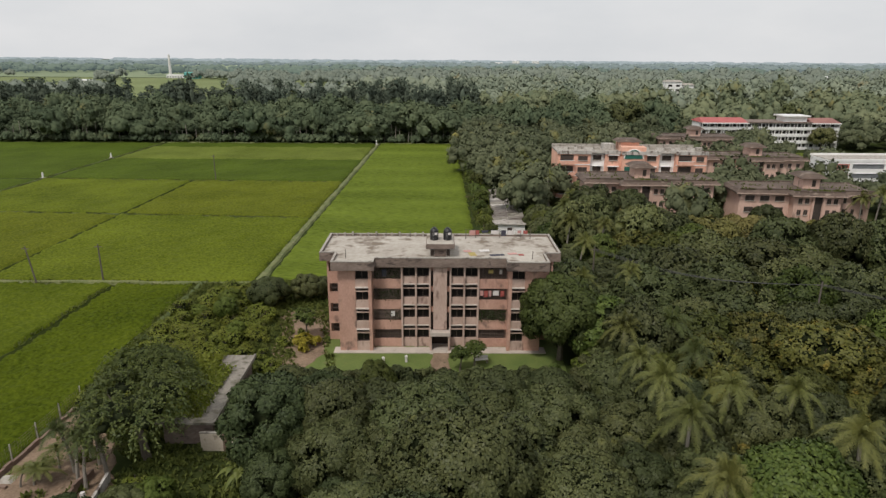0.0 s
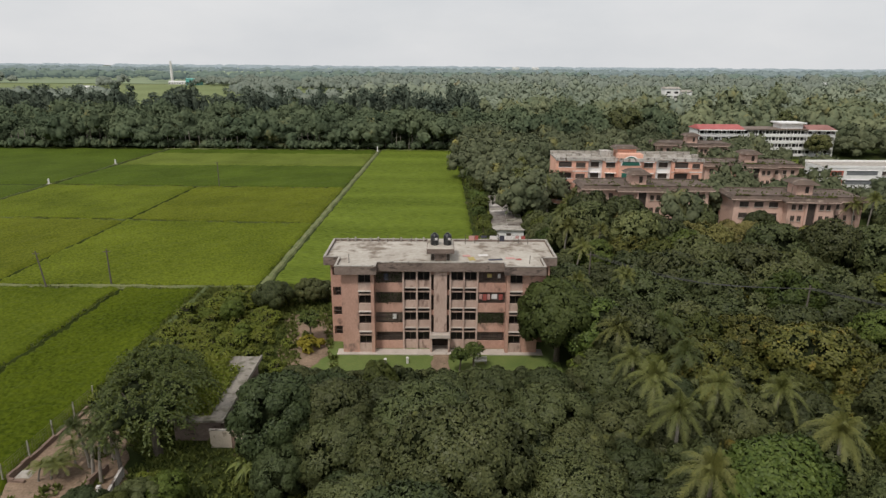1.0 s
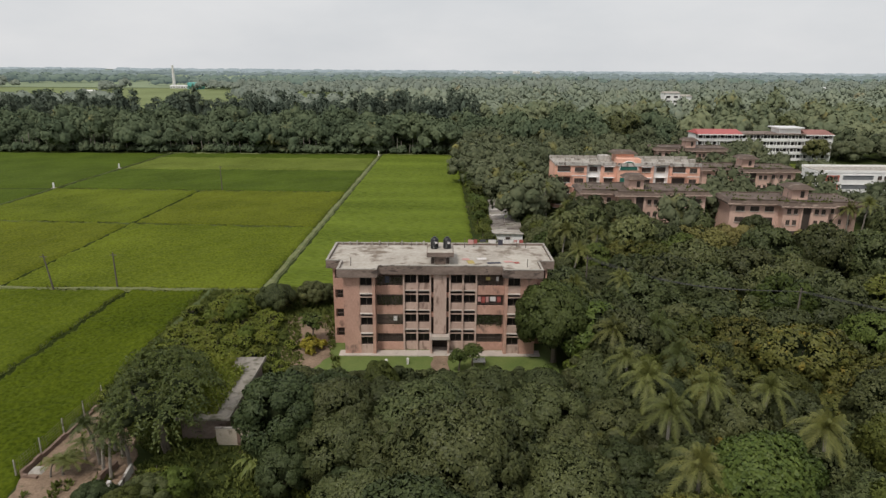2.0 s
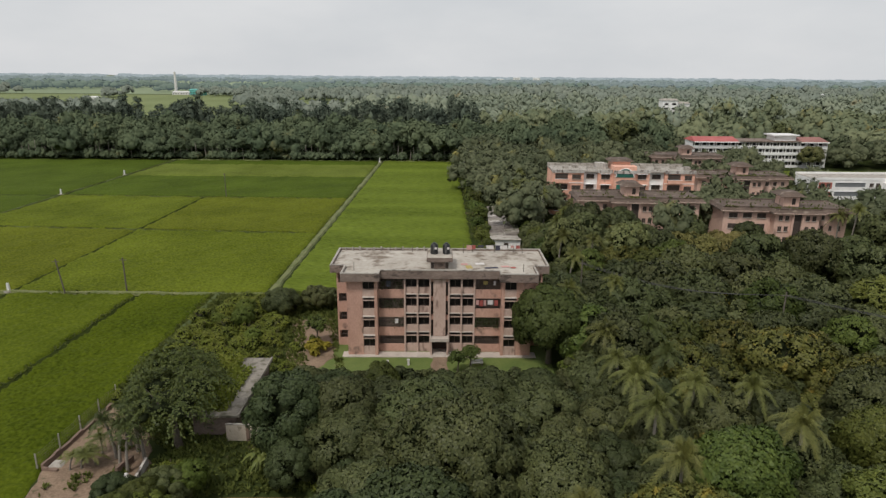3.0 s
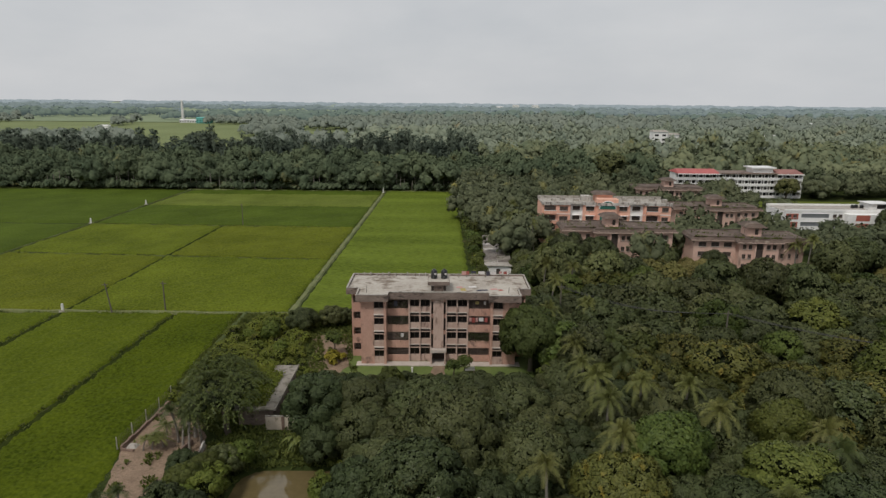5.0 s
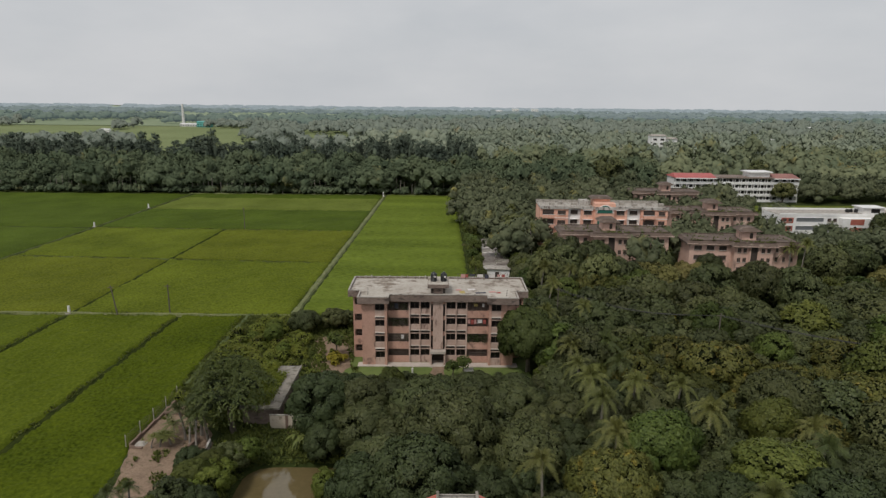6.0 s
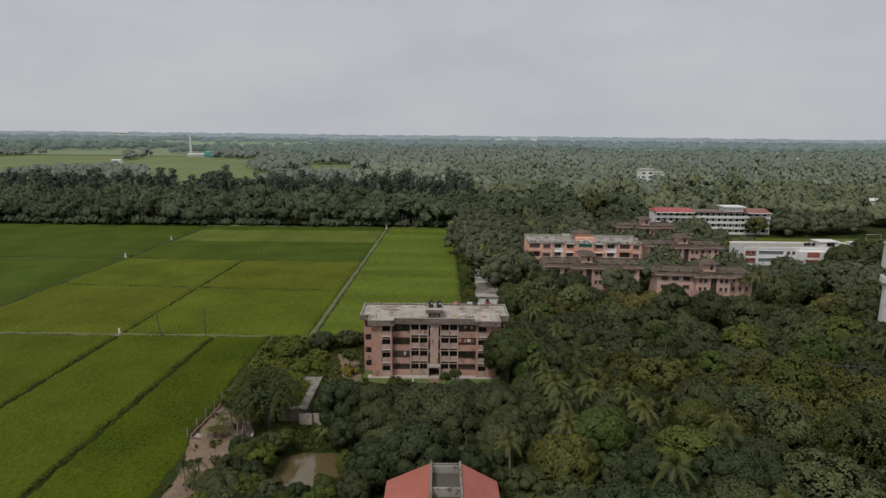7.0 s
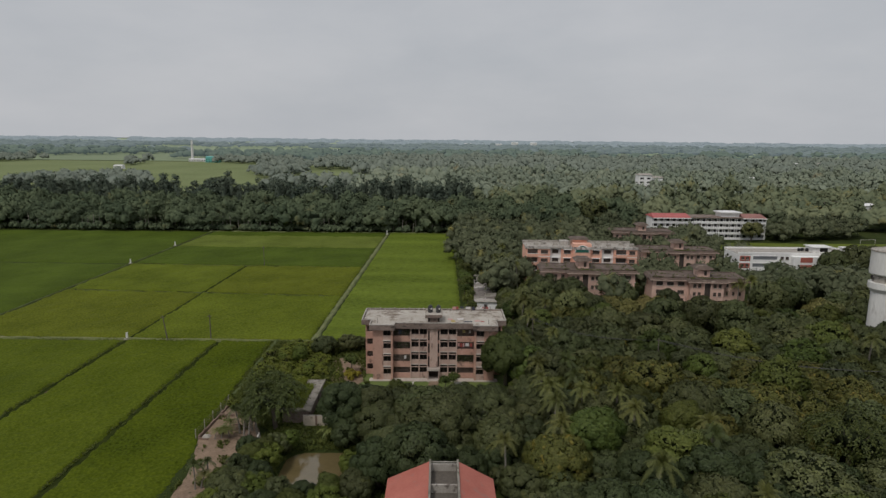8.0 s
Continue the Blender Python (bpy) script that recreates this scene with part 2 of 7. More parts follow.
def foliage(name, low, high, spread=1.0, island=0.6, scale=0.12, rough=0.55, spots=None, spot_at=0.6, gloss=0.22):
    """Leaves: a soft sheen over a colour that also lets light through."""
    m = surface(name, low, high, scale, rough, 0.0, 9, spots, spot_at, island=island, spread=spread, gloss=gloss)
    nt = m.node_tree
    b = nt.nodes["Principled BSDF"]
    thin = nt.nodes.new("ShaderNodeBsdfTranslucent")
    nt.links.new(b.inputs["Base Color"].links[0].from_socket, thin.inputs["Color"])
    mix = nt.nodes.new("ShaderNodeMixShader")
    mix.inputs[0].default_value = 0.12
    nt.links.new(b.outputs[0], mix.inputs[1])
    nt.links.new(thin.outputs[0], mix.inputs[2])
    nt.links.new(mix.outputs[0], nt.nodes["Material Output"].inputs[0])
    return m


# pale bluish leaves: haze over the eastern wood put into the base colours
M["east_wood"] = foliage("hazed_eastern_wood_leaf", (0.1496, 0.1862, 0.1470), (0.2788, 0.3032, 0.2130), 0.0, 0.1, 0.04, 0.8, (0.275, 0.255, 0.160), 0.62, gloss=0.0)
M["east_near"] = foliage("hazed_eastern_trees_leaf", (0.0854, 0.1133, 0.0739), (0.2257, 0.2384, 0.1320), 0.0, 0.12, 0.05, 0.8, (0.215, 0.190, 0.075), 0.60, gloss=0.0)
# twig cores near black: the shade inside the crowns is put into this colour
M["twig_shade"] = surface("shaded_twig_core", (0.010, 0.015, 0.006), (0.026, 0.032, 0.012), 0.8, 0.9, 0.4, 8, gloss=0.1)
M["mango"] = foliage("mango_leaf", (0.0237, 0.0383, 0.0128), (0.1291, 0.1442, 0.0550), 0.8, 0.4, 0.12, 0.5, (0.150, 0.165, 0.042), 0.62)
M["broad"] = foliage("broad_leaf", (0.0257, 0.0481, 0.0098), (0.1242, 0.1524, 0.0321), 1.1, 0.4)
M["fresh_leaf"] = foliage("fresh_leaf", (0.0518, 0.0846, 0.0114), (0.1756, 0.2115, 0.0385), 0.5, 0.4)
M["round_leaf"] = foliage("round_tree_leaf", (0.0275, 0.0437, 0.0108), (0.1032, 0.1226, 0.0324), 0.0, 0.4)
M["dark_leaf"] = foliage("dark_dense_leaf", (0.018, 0.032, 0.012), (0.082, 0.104, 0.038), 0.3, 0.4)
M["olive"] = foliage("litchi_leaf", (0.0369, 0.0489, 0.0110), (0.1613, 0.1616, 0.0387), 0.5, 0.4, 0.38, 0.55, (0.250, 0.205, 0.040), 0.58)
# paler copies of broad and olive: haze and bright light put into the colour
M["canopy"] = foliage("hazed_canopy_leaf", (0.0557, 0.0739, 0.0252), (0.2044, 0.2100, 0.0815), 0.7, 0.4)
M["canopy_olive"] = foliage("hazed_canopy_olive_leaf", (0.0740, 0.0756, 0.0213), (0.2479, 0.2226, 0.0727), 0.6, 0.4)
M["feather"] = foliage("feathery_leaf", (0.0278, 0.0470, 0.0107), (0.1035, 0.1218, 0.0281), 0.4)
M["palm"] = foliage("palm_leaf", (0.0528, 0.0656, 0.0152), (0.1584, 0.1641, 0.0455), 0.5, 0.4)
M["areca_leaf"] = foliage("areca_leaf", (0.0246, 0.0400, 0.0110), (0.0836, 0.1001, 0.0294), 0.4, 0.45)
M["weed"] = foliage("weeds", (0.0440, 0.0644, 0.0110), (0.1320, 0.1462, 0.0331), 0.0, 0.4, 0.35, 0.8, (0.17, 0.145, 0.055), 0.66)
M["banana"] = foliage("banana_leaf", (0.0748, 0.1044, 0.0202), (0.1760, 0.1958, 0.0552), 0.3)
M["bush"] = foliage("bush_leaf", (0.0736, 0.1016, 0.0093), (0.2033, 0.2200, 0.0339), 0.4, 0.4)
M["creeper"] = foliage("creeper_leaf", (0.0220, 0.0391, 0.0110), (0.0572, 0.0740, 0.0230), 0.3)
M["yellow_leaf"] = foliage("yellow_leaf", (0.19, 0.17, 0.018), (0.32, 0.27, 0.035), 0.3)
# woodland leaves bluer and paler farther off, haze put into their colours
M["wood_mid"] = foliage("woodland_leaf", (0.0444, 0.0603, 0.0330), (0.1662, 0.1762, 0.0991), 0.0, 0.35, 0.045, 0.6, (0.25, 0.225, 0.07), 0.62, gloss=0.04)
M["wood_dark"] = foliage("hazed_dark_woodland_leaf", (0.052, 0.078, 0.050), (0.150, 0.176, 0.098), 0.0, 0.2, 0.05, 0.8, (0.185, 0.170, 0.075), 0.62, gloss=0.0)
M["wood_far"] = foliage("hazed_far_woodland_leaf", (0.1540, 0.1858, 0.1587), (0.2420, 0.2657, 0.2093), 0.0, 0.1, 0.06, 0.8, gloss=0.0)
M["casuarina"] = foliage("hazed_casuarina_leaf", (0.070, 0.096, 0.076), (0.135, 0.158, 0.112), 0.0, 0.15, 0.05, 0.8, gloss=0.0)


def water_material():
    m = surface("murky_water", (0.105, 0.080, 0.034), (0.15, 0.115, 0.055), 0.3, 0.05, 0.02, 6, gloss=1.0)
    return m


M["water"] = water_material()


# ---- building blocks ----
class Geo:
    """Gathers boxes, tubes and sheets into one mesh."""

    def __init__(self):
        self.v, self.f = [], []

    def quads(self, verts, faces):
        n = len(self.v)
        self.v += [tuple(p) for p in verts]
        self.f += [tuple(i + n for i in face) for face in faces]
        return self

    def box(self, x0, x1, y0, y1, z0, z1):
        x0, x1, y0, y1, z0, z1 = min(x0, x1), max(x0, x1), min(y0, y1), max(y0, y1), min(z0, z1), max(z0, z1)
        p = [(x, y, z) for z in (z0, z1) for y in (y0, y1) for x in (x0, x1)]
        return self.quads(p, [(0, 2, 3, 1), (4, 5, 7, 6), (0, 1, 5, 4), (2, 6, 7, 3), (0, 4, 6, 2), (1, 3, 7, 5)])

    def frustum(self, low, z0, high, z1):
        """A block whose foot and top are rectangles x0, x1, y0, y1."""
        p = [(x, y, z) for (a, b, c, d), z in ((low, z0), (high, z1)) for y in (c, d) for x in (a, b)]
        return self.quads(p, [(0, 2, 3, 1), (4, 5, 7, 6), (0, 1, 5, 4), (2, 6, 7, 3), (0, 4, 6, 2), (1, 3, 7, 5)])

    def tube(self, points, radii, n=7, capped=True):
        rings = []
        for i, p in enumerate(points):
            p = Vector(p)
            a, b = Vector(points[max(i - 1, 0)]), Vector(points[min(i + 1, len(points) - 1)])
            way = (b - a).normalized()
            side = way.cross(Vector((0.31, 0.95, 0.05))).normalized()
            up = way.cross(side)
            rings.append([p + radii[i] * (math.cos(k * math.tau / n) * side + math.sin(k * math.tau / n) * up) for k in range(n)])
        verts = [v for ring in rings for v in ring]
        faces = [(i * n + k, i * n + (k + 1) % n, (i + 1) * n + (k + 1) % n, (i + 1) * n + k) for i in range(len(points) - 1) for k in range(n)]
        if capped:
            faces += [tuple(range(n))[::-1], tuple((len(points) - 1) * n + k for k in range(n))]
        return self.quads(verts, faces)

    def turned(self, profile, cx=0.0, cy=0.0, n=24):
        """A turned shape from (radius, height) pairs."""
        verts = [(cx + r * math.cos(k * math.tau / n), cy + r * math.sin(k * math.tau / n), z) for r, z in profile for k in range(n)]
        faces = [(i * n + k, i * n + (k + 1) % n, (i + 1) * n + (k + 1) % n, (i + 1) * n + k) for i in range(len(profile) - 1) for k in range(n)]
        faces += [tuple(range(n))[::-1], tuple((len(profile) - 1) * n + k for k in range(n))]
        return self.quads(verts, faces)

    def mesh(self, name):
        me = bpy.data.meshes.new(name)
        me.from_pydata([tuple(p) for p in self.v], [], self.f)
        me.update()
        return me


def part(name, shape, material, parent, label=""):
    """Links one mesh under a thing or a part; shape: a Geo or a mesh."""
    me = shape.mesh(name) if isinstance(shape, Geo) else shape
    if not me.materials:
        me.materials.append(material)
    ob = new(name, me)
    ob.parent = parent
    return tagged(ob, label)


def thing(name, label, category, where=(0, 0, 0), turn=0.0, group="", kind=""):
    ob = new(name)
    ob.empty_display_size = 0.5
    ob.matrix_world = pose(*where, 0, 0, turn)
    return tagged(ob, label, category, group, kind)


def single(name, shape, material, label, category="", kind="", group="", where=(0, 0, 0), turn=0.0):
    me = shape.mesh(name) if isinstance(shape, Geo) else shape
    if not me.materials:
        me.materials.append(material)
    ob = new(name, me)
    ob.matrix_world = pose(*where, 0, 0, turn)
    return tagged(ob, label, category, group, kind)


def array_mesh(name, verts, quads=None, tris=None, normals=None):
    """A mesh from arrays of corners, four- and three-sided faces; normals: the way each corner is shaded."""
    me = bpy.data.meshes.new(name)
    faces = [a for a in (quads, tris) if a is not None and len(a)]
    loops = np.concatenate([a.ravel() for a in faces]).astype(np.int32)
    sizes = np.concatenate([np.full(len(a), a.shape[1]) for a in faces]).astype(np.int32)
    me.vertices.add(len(verts))
    me.vertices.foreach_set("co", np.asarray(verts, np.float32).ravel())
    me.loops.add(len(loops))
    me.loops.foreach_set("vertex_index", loops)
    me.polygons.add(len(sizes))
    me.polygons.foreach_set("loop_start", np.concatenate([[0], np.cumsum(sizes)[:-1]]).astype(np.int32))
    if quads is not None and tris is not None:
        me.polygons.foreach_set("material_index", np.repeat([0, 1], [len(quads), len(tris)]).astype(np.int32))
    me.update(calc_edges=True)
    if normals is not None:
        me.polygons.foreach_set("use_smooth", np.ones(len(sizes), bool))
        me.normals_split_custom_set_from_vertices(np.asarray(normals, np.float32))
    return me


# ---- ground and fields ----
FIELD_Z = -0.4
BELT_Y = 203.0


def smooth(a, b, x):
    t = np.clip((x - a) / (b - a), 0, 1)
    return t * t * (3 - 2 * t)


def field_share(x, y):
    """1 in the rice land, 0 on the campus."""
    near = smooth(-38.5, -41.0, x) * smooth(29, 26, y)
    far = smooth(10.5, 8.5, x) * smooth(23, 26, y)
    return np.maximum(near, far) * smooth(BELT_Y + 6, BELT_Y, y)


def pond_depth(x, y):
    r = (np.abs((x + 17.0) / 6.6) ** 5 + np.abs((y + 36.8) / 6.4) ** 5) ** 0.2
    return smooth(1.05, 0.88, r)


def ground_height(x, y):
    return FIELD_Z * field_share(x, y) - 1.3 * pond_depth(x, y)


def build_ground():
    xs = np.unique(np.concatenate([np.linspace(-4700, -300, 24), np.linspace(-300, -60, 25), np.linspace(-60, 40, 101), np.linspace(40, 300, 27), np.linspace(300, 4700, 24)]))
    ys = np.unique(np.concatenate([np.linspace(-900, -80, 12), np.linspace(-80, 40, 121), np.linspace(40, 230, 39), np.linspace(230, 1000, 30), np.linspace(1000, 4800, 20)]))
    X, Y = np.meshgrid(xs, ys)
    Z = ground_height(X, Y)
    n = len(xs)
    i = (np.arange(len(ys) - 1)[:, None] * n + np.arange(n - 1)[None]).ravel()
    me = array_mesh("ground", np.stack([X, Y, Z], -1).reshape(-1, 3), np.stack([i, i + 1, i + n + 1, i + n], -1))
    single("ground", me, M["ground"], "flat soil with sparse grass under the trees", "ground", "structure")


build_ground()


def sheet(name, outline_x, outline_y, step, z, material, label, category, kind, wobble=0.0, lift=0.0, seed=0):
    """A gently uneven sheet over a rectangle, its rim turned down to the ground."""
    (x0, x1), (y0, y1) = outline_x, outline_y
    xs, ys = np.linspace(x0, x1, max(2, int((x1 - x0) / step) + 1)), np.linspace(y0, y1, max(2, int((y1 - y0) / step) + 1))
    X, Y = np.meshgrid(xs, ys)
    rng = np.random.default_rng(seed)
    Z = z + lift * (rng.random(X.shape) - 0.5)
    edge = np.minimum.reduce([X - x0, x1 - X, Y - y0, y1 - Y])
    rim = edge < 1e-6
    Z = np.where(rim, z - 0.55, Z)
    X = X + wobble * np.sin(Y * 0.21 + seed)
    Y = Y + wobble * np.sin(X * 0.17 + 2 * seed)
    n = len(xs)
    i = (np.arange(len(ys) - 1)[:, None] * n + np.arange(n - 1)[None]).ravel()
    me = array_mesh(name, np.stack([X, Y, Z], -1).reshape(-1, 3), np.stack([i, i + 1, i + n + 1, i + n], -1))
    return single(name, me, material, label, category, kind)


RICE_Z = FIELD_Z + 0.42


# the lines of the field plan: straight, but none quite square to another
def line_west(y):
    return -125.6 + 0.033 * y


def line_a(y):
    return -78.6 + 0.028 * y


def line_b(y):
    return -55.2 + 0.033 * y


def line_path(y):
    return -31.6 + 0.026 * y


def rice_edge(y):
    return -40.6 + 0.6 * smooth(0, -14, y) + 1.6 * smooth(-26, -31, y)


def bank_near(x):
    return 25.9 - 0.010 * (x + 56)


def bank_mid(x):
    return 70.5 - 0.066 * (x + 31)


def bank_far(x):
    return 115.2 - 0.036 * (x + 31)


def flat_line(v):
    return lambda u: v + 0.0 * u


def rice_plot(left, right, low, high, step, material, gaps, seed):
    """Standing rice between two lines across and two along, its rim turned down into the furrows; gaps: west, east, south, north."""
    ym, xm = (low(-60.0) + high(-60.0)) / 2, (left(60.0) + right(60.0)) / 2
    w, d = right(ym) - left(ym), high(xm) - low(xm)
    u, v = np.meshgrid(np.linspace(0, 1, max(2, int(w / step) + 1)), np.linspace(0, 1, max(2, int(d / step) + 1)))
    rng = np.random.default_rng(seed)
    Y = low(xm) + d * v
    for _ in range(3):
        x0, x1 = left(Y) + gaps[0], right(Y) - gaps[1]
        X = x0 + (x1 - x0) * u
        y0, y1 = low(X) + gaps[2], high(X) - gaps[3]
        Y = y0 + (y1 - y0) * v
    ragged = 0.16 * np.sin(Y * 0.9 + seed) + 0.1 * np.sin(Y * 2.3 + 2 * seed)
    swell = 0.07 * np.sin(X * 0.31 + 0.23 * Y + seed) + 0.05 * np.sin(X * 0.7 - 0.45 * Y)
    rim = (u == 0) | (u == 1) | (v == 0) | (v == 1)
    Z = np.where(rim, RICE_Z - 0.55, RICE_Z + swell + 0.40 * (rng.random(u.shape) - 0.5))
    n = u.shape[1]
    i = (np.arange(u.shape[0] - 1)[:, None] * n + np.arange(n - 1)[None]).ravel()
    me = array_mesh("rice_plot", np.stack([X + ragged, Y + ragged, Z], -1).reshape(-1, 3), np.stack([i, i + 1, i + n + 1, i + n], -1))
    single("rice_plot", me, M[material], "dense green standing rice between low dikes", "rice field", "stuff")


SOUTH, NORTH, EDGE, OUTER = flat_line(-70.0), flat_line(BELT_Y), rice_edge, flat_line(-300.0)
PLOTS = [
    (line_a, line_b, SOUTH, bank_near, 0.5, "rice_green", (0.5, 0.5, 0, 0.5)), (line_b, EDGE, SOUTH, bank_near, 0.42, "rice_lush_shaded", (0.5, 0.3, 0, 0.5)),
    (line_west, line_a, SOUTH, bank_near, 1.0, "rice_green", (0.3, 0.5, 0, 0.5)), (line_a, line_path, bank_near, bank_mid, 0.6, "rice_bright", (0.3, 0.8, 0.6, 0.25)),
    (line_west, line_a, bank_near, bank_mid, 1.0, "rice_yellow", (0.4, 0.3, 0.6, 0.2)), (line_a, line_path, bank_mid, bank_far, 0.9, "rice_yellow", (0.3, 0.8, 0.25, 0.2)),
    (line_west, line_a, bank_mid, bank_far, 1.1, "rice_bright", (0.4, 0.3, 0.2, 0.2)), (line_west, line_path, bank_far, flat_line(158.0), 1.2, "rice_dark", (0.4, 0.8, 0.2, 0.1)),
    (line_west, line_path, flat_line(158.0), flat_line(190.0), 1.4, "rice_pale", (0.4, 0.8, 0.1, 0.1)), (line_west, line_path, flat_line(190.0), NORTH, 1.5, "rice_dark", (0.4, 0.8, 0.1, 0.5)),
    (OUTER, line_west, bank_far, NORTH, 2.4, "rice_dark", (0, 0.4, 0.12, 0.5)), (OUTER, line_west, bank_near, bank_far, 2.4, "rice_dark", (0, 0.4, 0.4, 0.12)),
    (OUTER, line_west, SOUTH, bank_near, 2.4, "rice_green", (0, 0.4, 0, 0.4)), (line_path, flat_line(8.0), flat_line(26.5), NORTH, 0.8, "rice_rows", (0.9, 0.4, 0.4, 0.5)),
]
for n, (left, right, low, high, step, material, gaps) in enumerate(PLOTS):
    rice_plot(left, right, low, high, step, material, gaps, n)


def strip(name, points, width, height, material, label, category, seed=0):
    """A low rounded bank along a line of points on the ground."""
    rng = np.random.default_rng(seed)
    g = Geo()
    rows = []
    for a, b in zip(points[:-1], points[1:]):
        a, b = Vector(a), Vector(b)
        n = max(2, int((b - a).length / 2.5))
        side = Vector((-(b - a).y, (b - a).x)).normalized()
        for k in range(n + (b == Vector(points[-1]))):
            p = a + (b - a) * k / n
            w, h = width * rng.uniform(0.75, 1.25) / 2, height * rng.uniform(0.8, 1.2)
            p = p + side * rng.uniform(-0.12, 0.12)
            rows.append([(p.x + side.x * s * w, p.y + side.y * s * w, FIELD_Z - 0.05 + h * k2) for s, k2 in ((-1, 0), (-0.6, 0.85), (0, 1), (0.6, 0.85), (1, 0))])
    verts = [v for r in rows for v in r]
    faces = [(i * 5 + k, i * 5 + k + 1, i * 5 + k + 6, i * 5 + k + 5) for i in range(len(rows) - 1) for k in range(4)]
    g.quads(verts, faces)
    return single(name, g, material, label, category, "structure")


def along(line, a, b, n=5):
    return [(line(a + (b - a) * k / n), a + (b - a) * k / n) for k in range(n + 1)]


def across(bank, a, b, n=5):
    return [(a + (b - a) * k / n, bank(a + (b - a) * k / n)) for k in range(n + 1)]


strip("field_path", along(line_path, 26, 203), 1.6, 0.5, M["path"], "worn grassy footpath along a raised dike", "path", 1)
strip("dike", across(bank_near, -124.5, -30), 1.2, 0.58, M["path"], "raised grass dike between rice plots", "dike", 2)
strip("dike", along(line_west, 27, 203), 0.9, 0.42, M["dike"], "raised grass dike between rice plots", "dike", 3)
strip("dike", across(bank_mid, -123, -31), 0.7, 0.34, M["dike"], "low dark dike between rice plots", "dike", 5)
strip("dike", across(bank_far, -121.8, -30), 0.6, 0.3, M["dike"], "low dark dike between rice plots", "dike", 6)
strip("field_channel", along(line_a, -70, 26), 1.4, 0.1, M["channel"], "dark sunken furrow between rice plots", "furrow", 9)
strip("field_channel", along(line_a, 26.5, 116), 0.9, 0.12, M["channel"], "narrow dark furrow between rice plots", "furrow", 13)
strip("field_channel", along(line_b, -70, 25), 1.4, 0.1, M["channel"], "dark sunken furrow between rice plots", "furrow", 10)
strip("dike", [(-121, 203.5), (8, 203.5)], 2.0, 0.5, M["path"], "grassy bank along the tree belt", "dike", 11)
strip("dike", [(-40.0, -8), (-39.9, 2), (-40, 26)], 1.6, 0.55, M["dike"], "grassy bank at the edge of the rice", "dike", 12)

sheet("lawn", (-19, 16), (-7.5, 6), 1.0, 0.06, M["lawn"], "short bright lawn round the apartment block", "lawn", "structure", 0.15, 0.05, 21)
sheet("sports_field", (128, 300), (158, 184), 4.0, 0.08, M["rice_pale"], "open mown grass field beside the school", "field", "structure", 0.3, 0.05, 22)


def build_water():
    g = Geo()
    n = 48
    rim = []
    for k in range(n):
        a = k * math.tau / n
        r = 1.03 / (abs(math.cos(a)) ** 5 + abs(math.sin(a)) ** 5) ** 0.2
        rim.append((-17.0 + 6.6 * r * math.cos(a), -36.8 + 6.4 * r * math.sin(a), -0.42))
    g.quads(rim, [tuple(range(n))])
    single("pond_water", g, M["water"], "murky brown pond with still water", "water", "structure")


build_water()


def flat_patch(name, ring, z, material, label, category, seed=0):
    """A thin uneven patch with a ragged rim, laid on the ground."""
    rng = np.random.default_rng(seed)
    ring = [Vector(p) for p in ring]
    mid = sum(ring, Vector((0, 0))) / len(ring)
    pts = []
    for a, b in zip(ring, ring[1:] + ring[:1]):
        for k in range(6):
            pts.append(a + (b - a) * k / 6 + Vector(rng.uniform(-0.35, 0.35, 2)))
    n = len(pts)
    verts, faces = [(mid.x, mid.y, z + 0.03)], []
    for f in (0.5, 0.93, 1.0):
        verts += [(mid.x + (p.x - mid.x) * f, mid.y + (p.y - mid.y) * f, z + (0.03 if f < 1 else -0.3) + rng.uniform(-0.02, 0.02)) for p in pts]
    faces += [(0, 1 + k, 1 + (k + 1) % n) for k in range(n)]
    for r in range(2):
        faces += [(1 + r * n + k, 1 + (r + 1) * n + k, 1 + (r + 1) * n + (k + 1) % n, 1 + r * n + (k + 1) % n) for k in range(n)]
    return single(name, Geo().quads(verts, faces), material, label, category, "structure")


flat_patch("dirt_yard", [(-39.4, -12.6), (-36, -15), (-32, -20), (-29.0, -26), (-28.6, -31.5), (-31.2, -36), (-33.0, -60), (-36.6, -60), (-37.8, -35), (-39.9, -27)], 0.05, M["dirt"], "bare trodden dirt yard with ruined foundations", "yard", 31)
flat_patch("dirt_lane", [(-21.5, -7), (-18, -9), (-14.6, -1), (-15, 6), (-17.5, 14), (-24, 14), (-22, 4)], 0.06, M["dirt"], "narrow dirt lane beside the apartment block", "lane", 32)
flat_patch("front_walk", [(-1.3, -7.5), (1.0, -7.5), (0.9, 0.8), (-1.3, 0.8)], 0.1, M["dirt"], "beige paved walk to the entrance", "path", 33)


# ---- the apartment block ----
CX = -0.2
FLOOR = 2.83
BAND0 = 11.35  # underside of the roof band
ROOF = 12.12  # roof deck


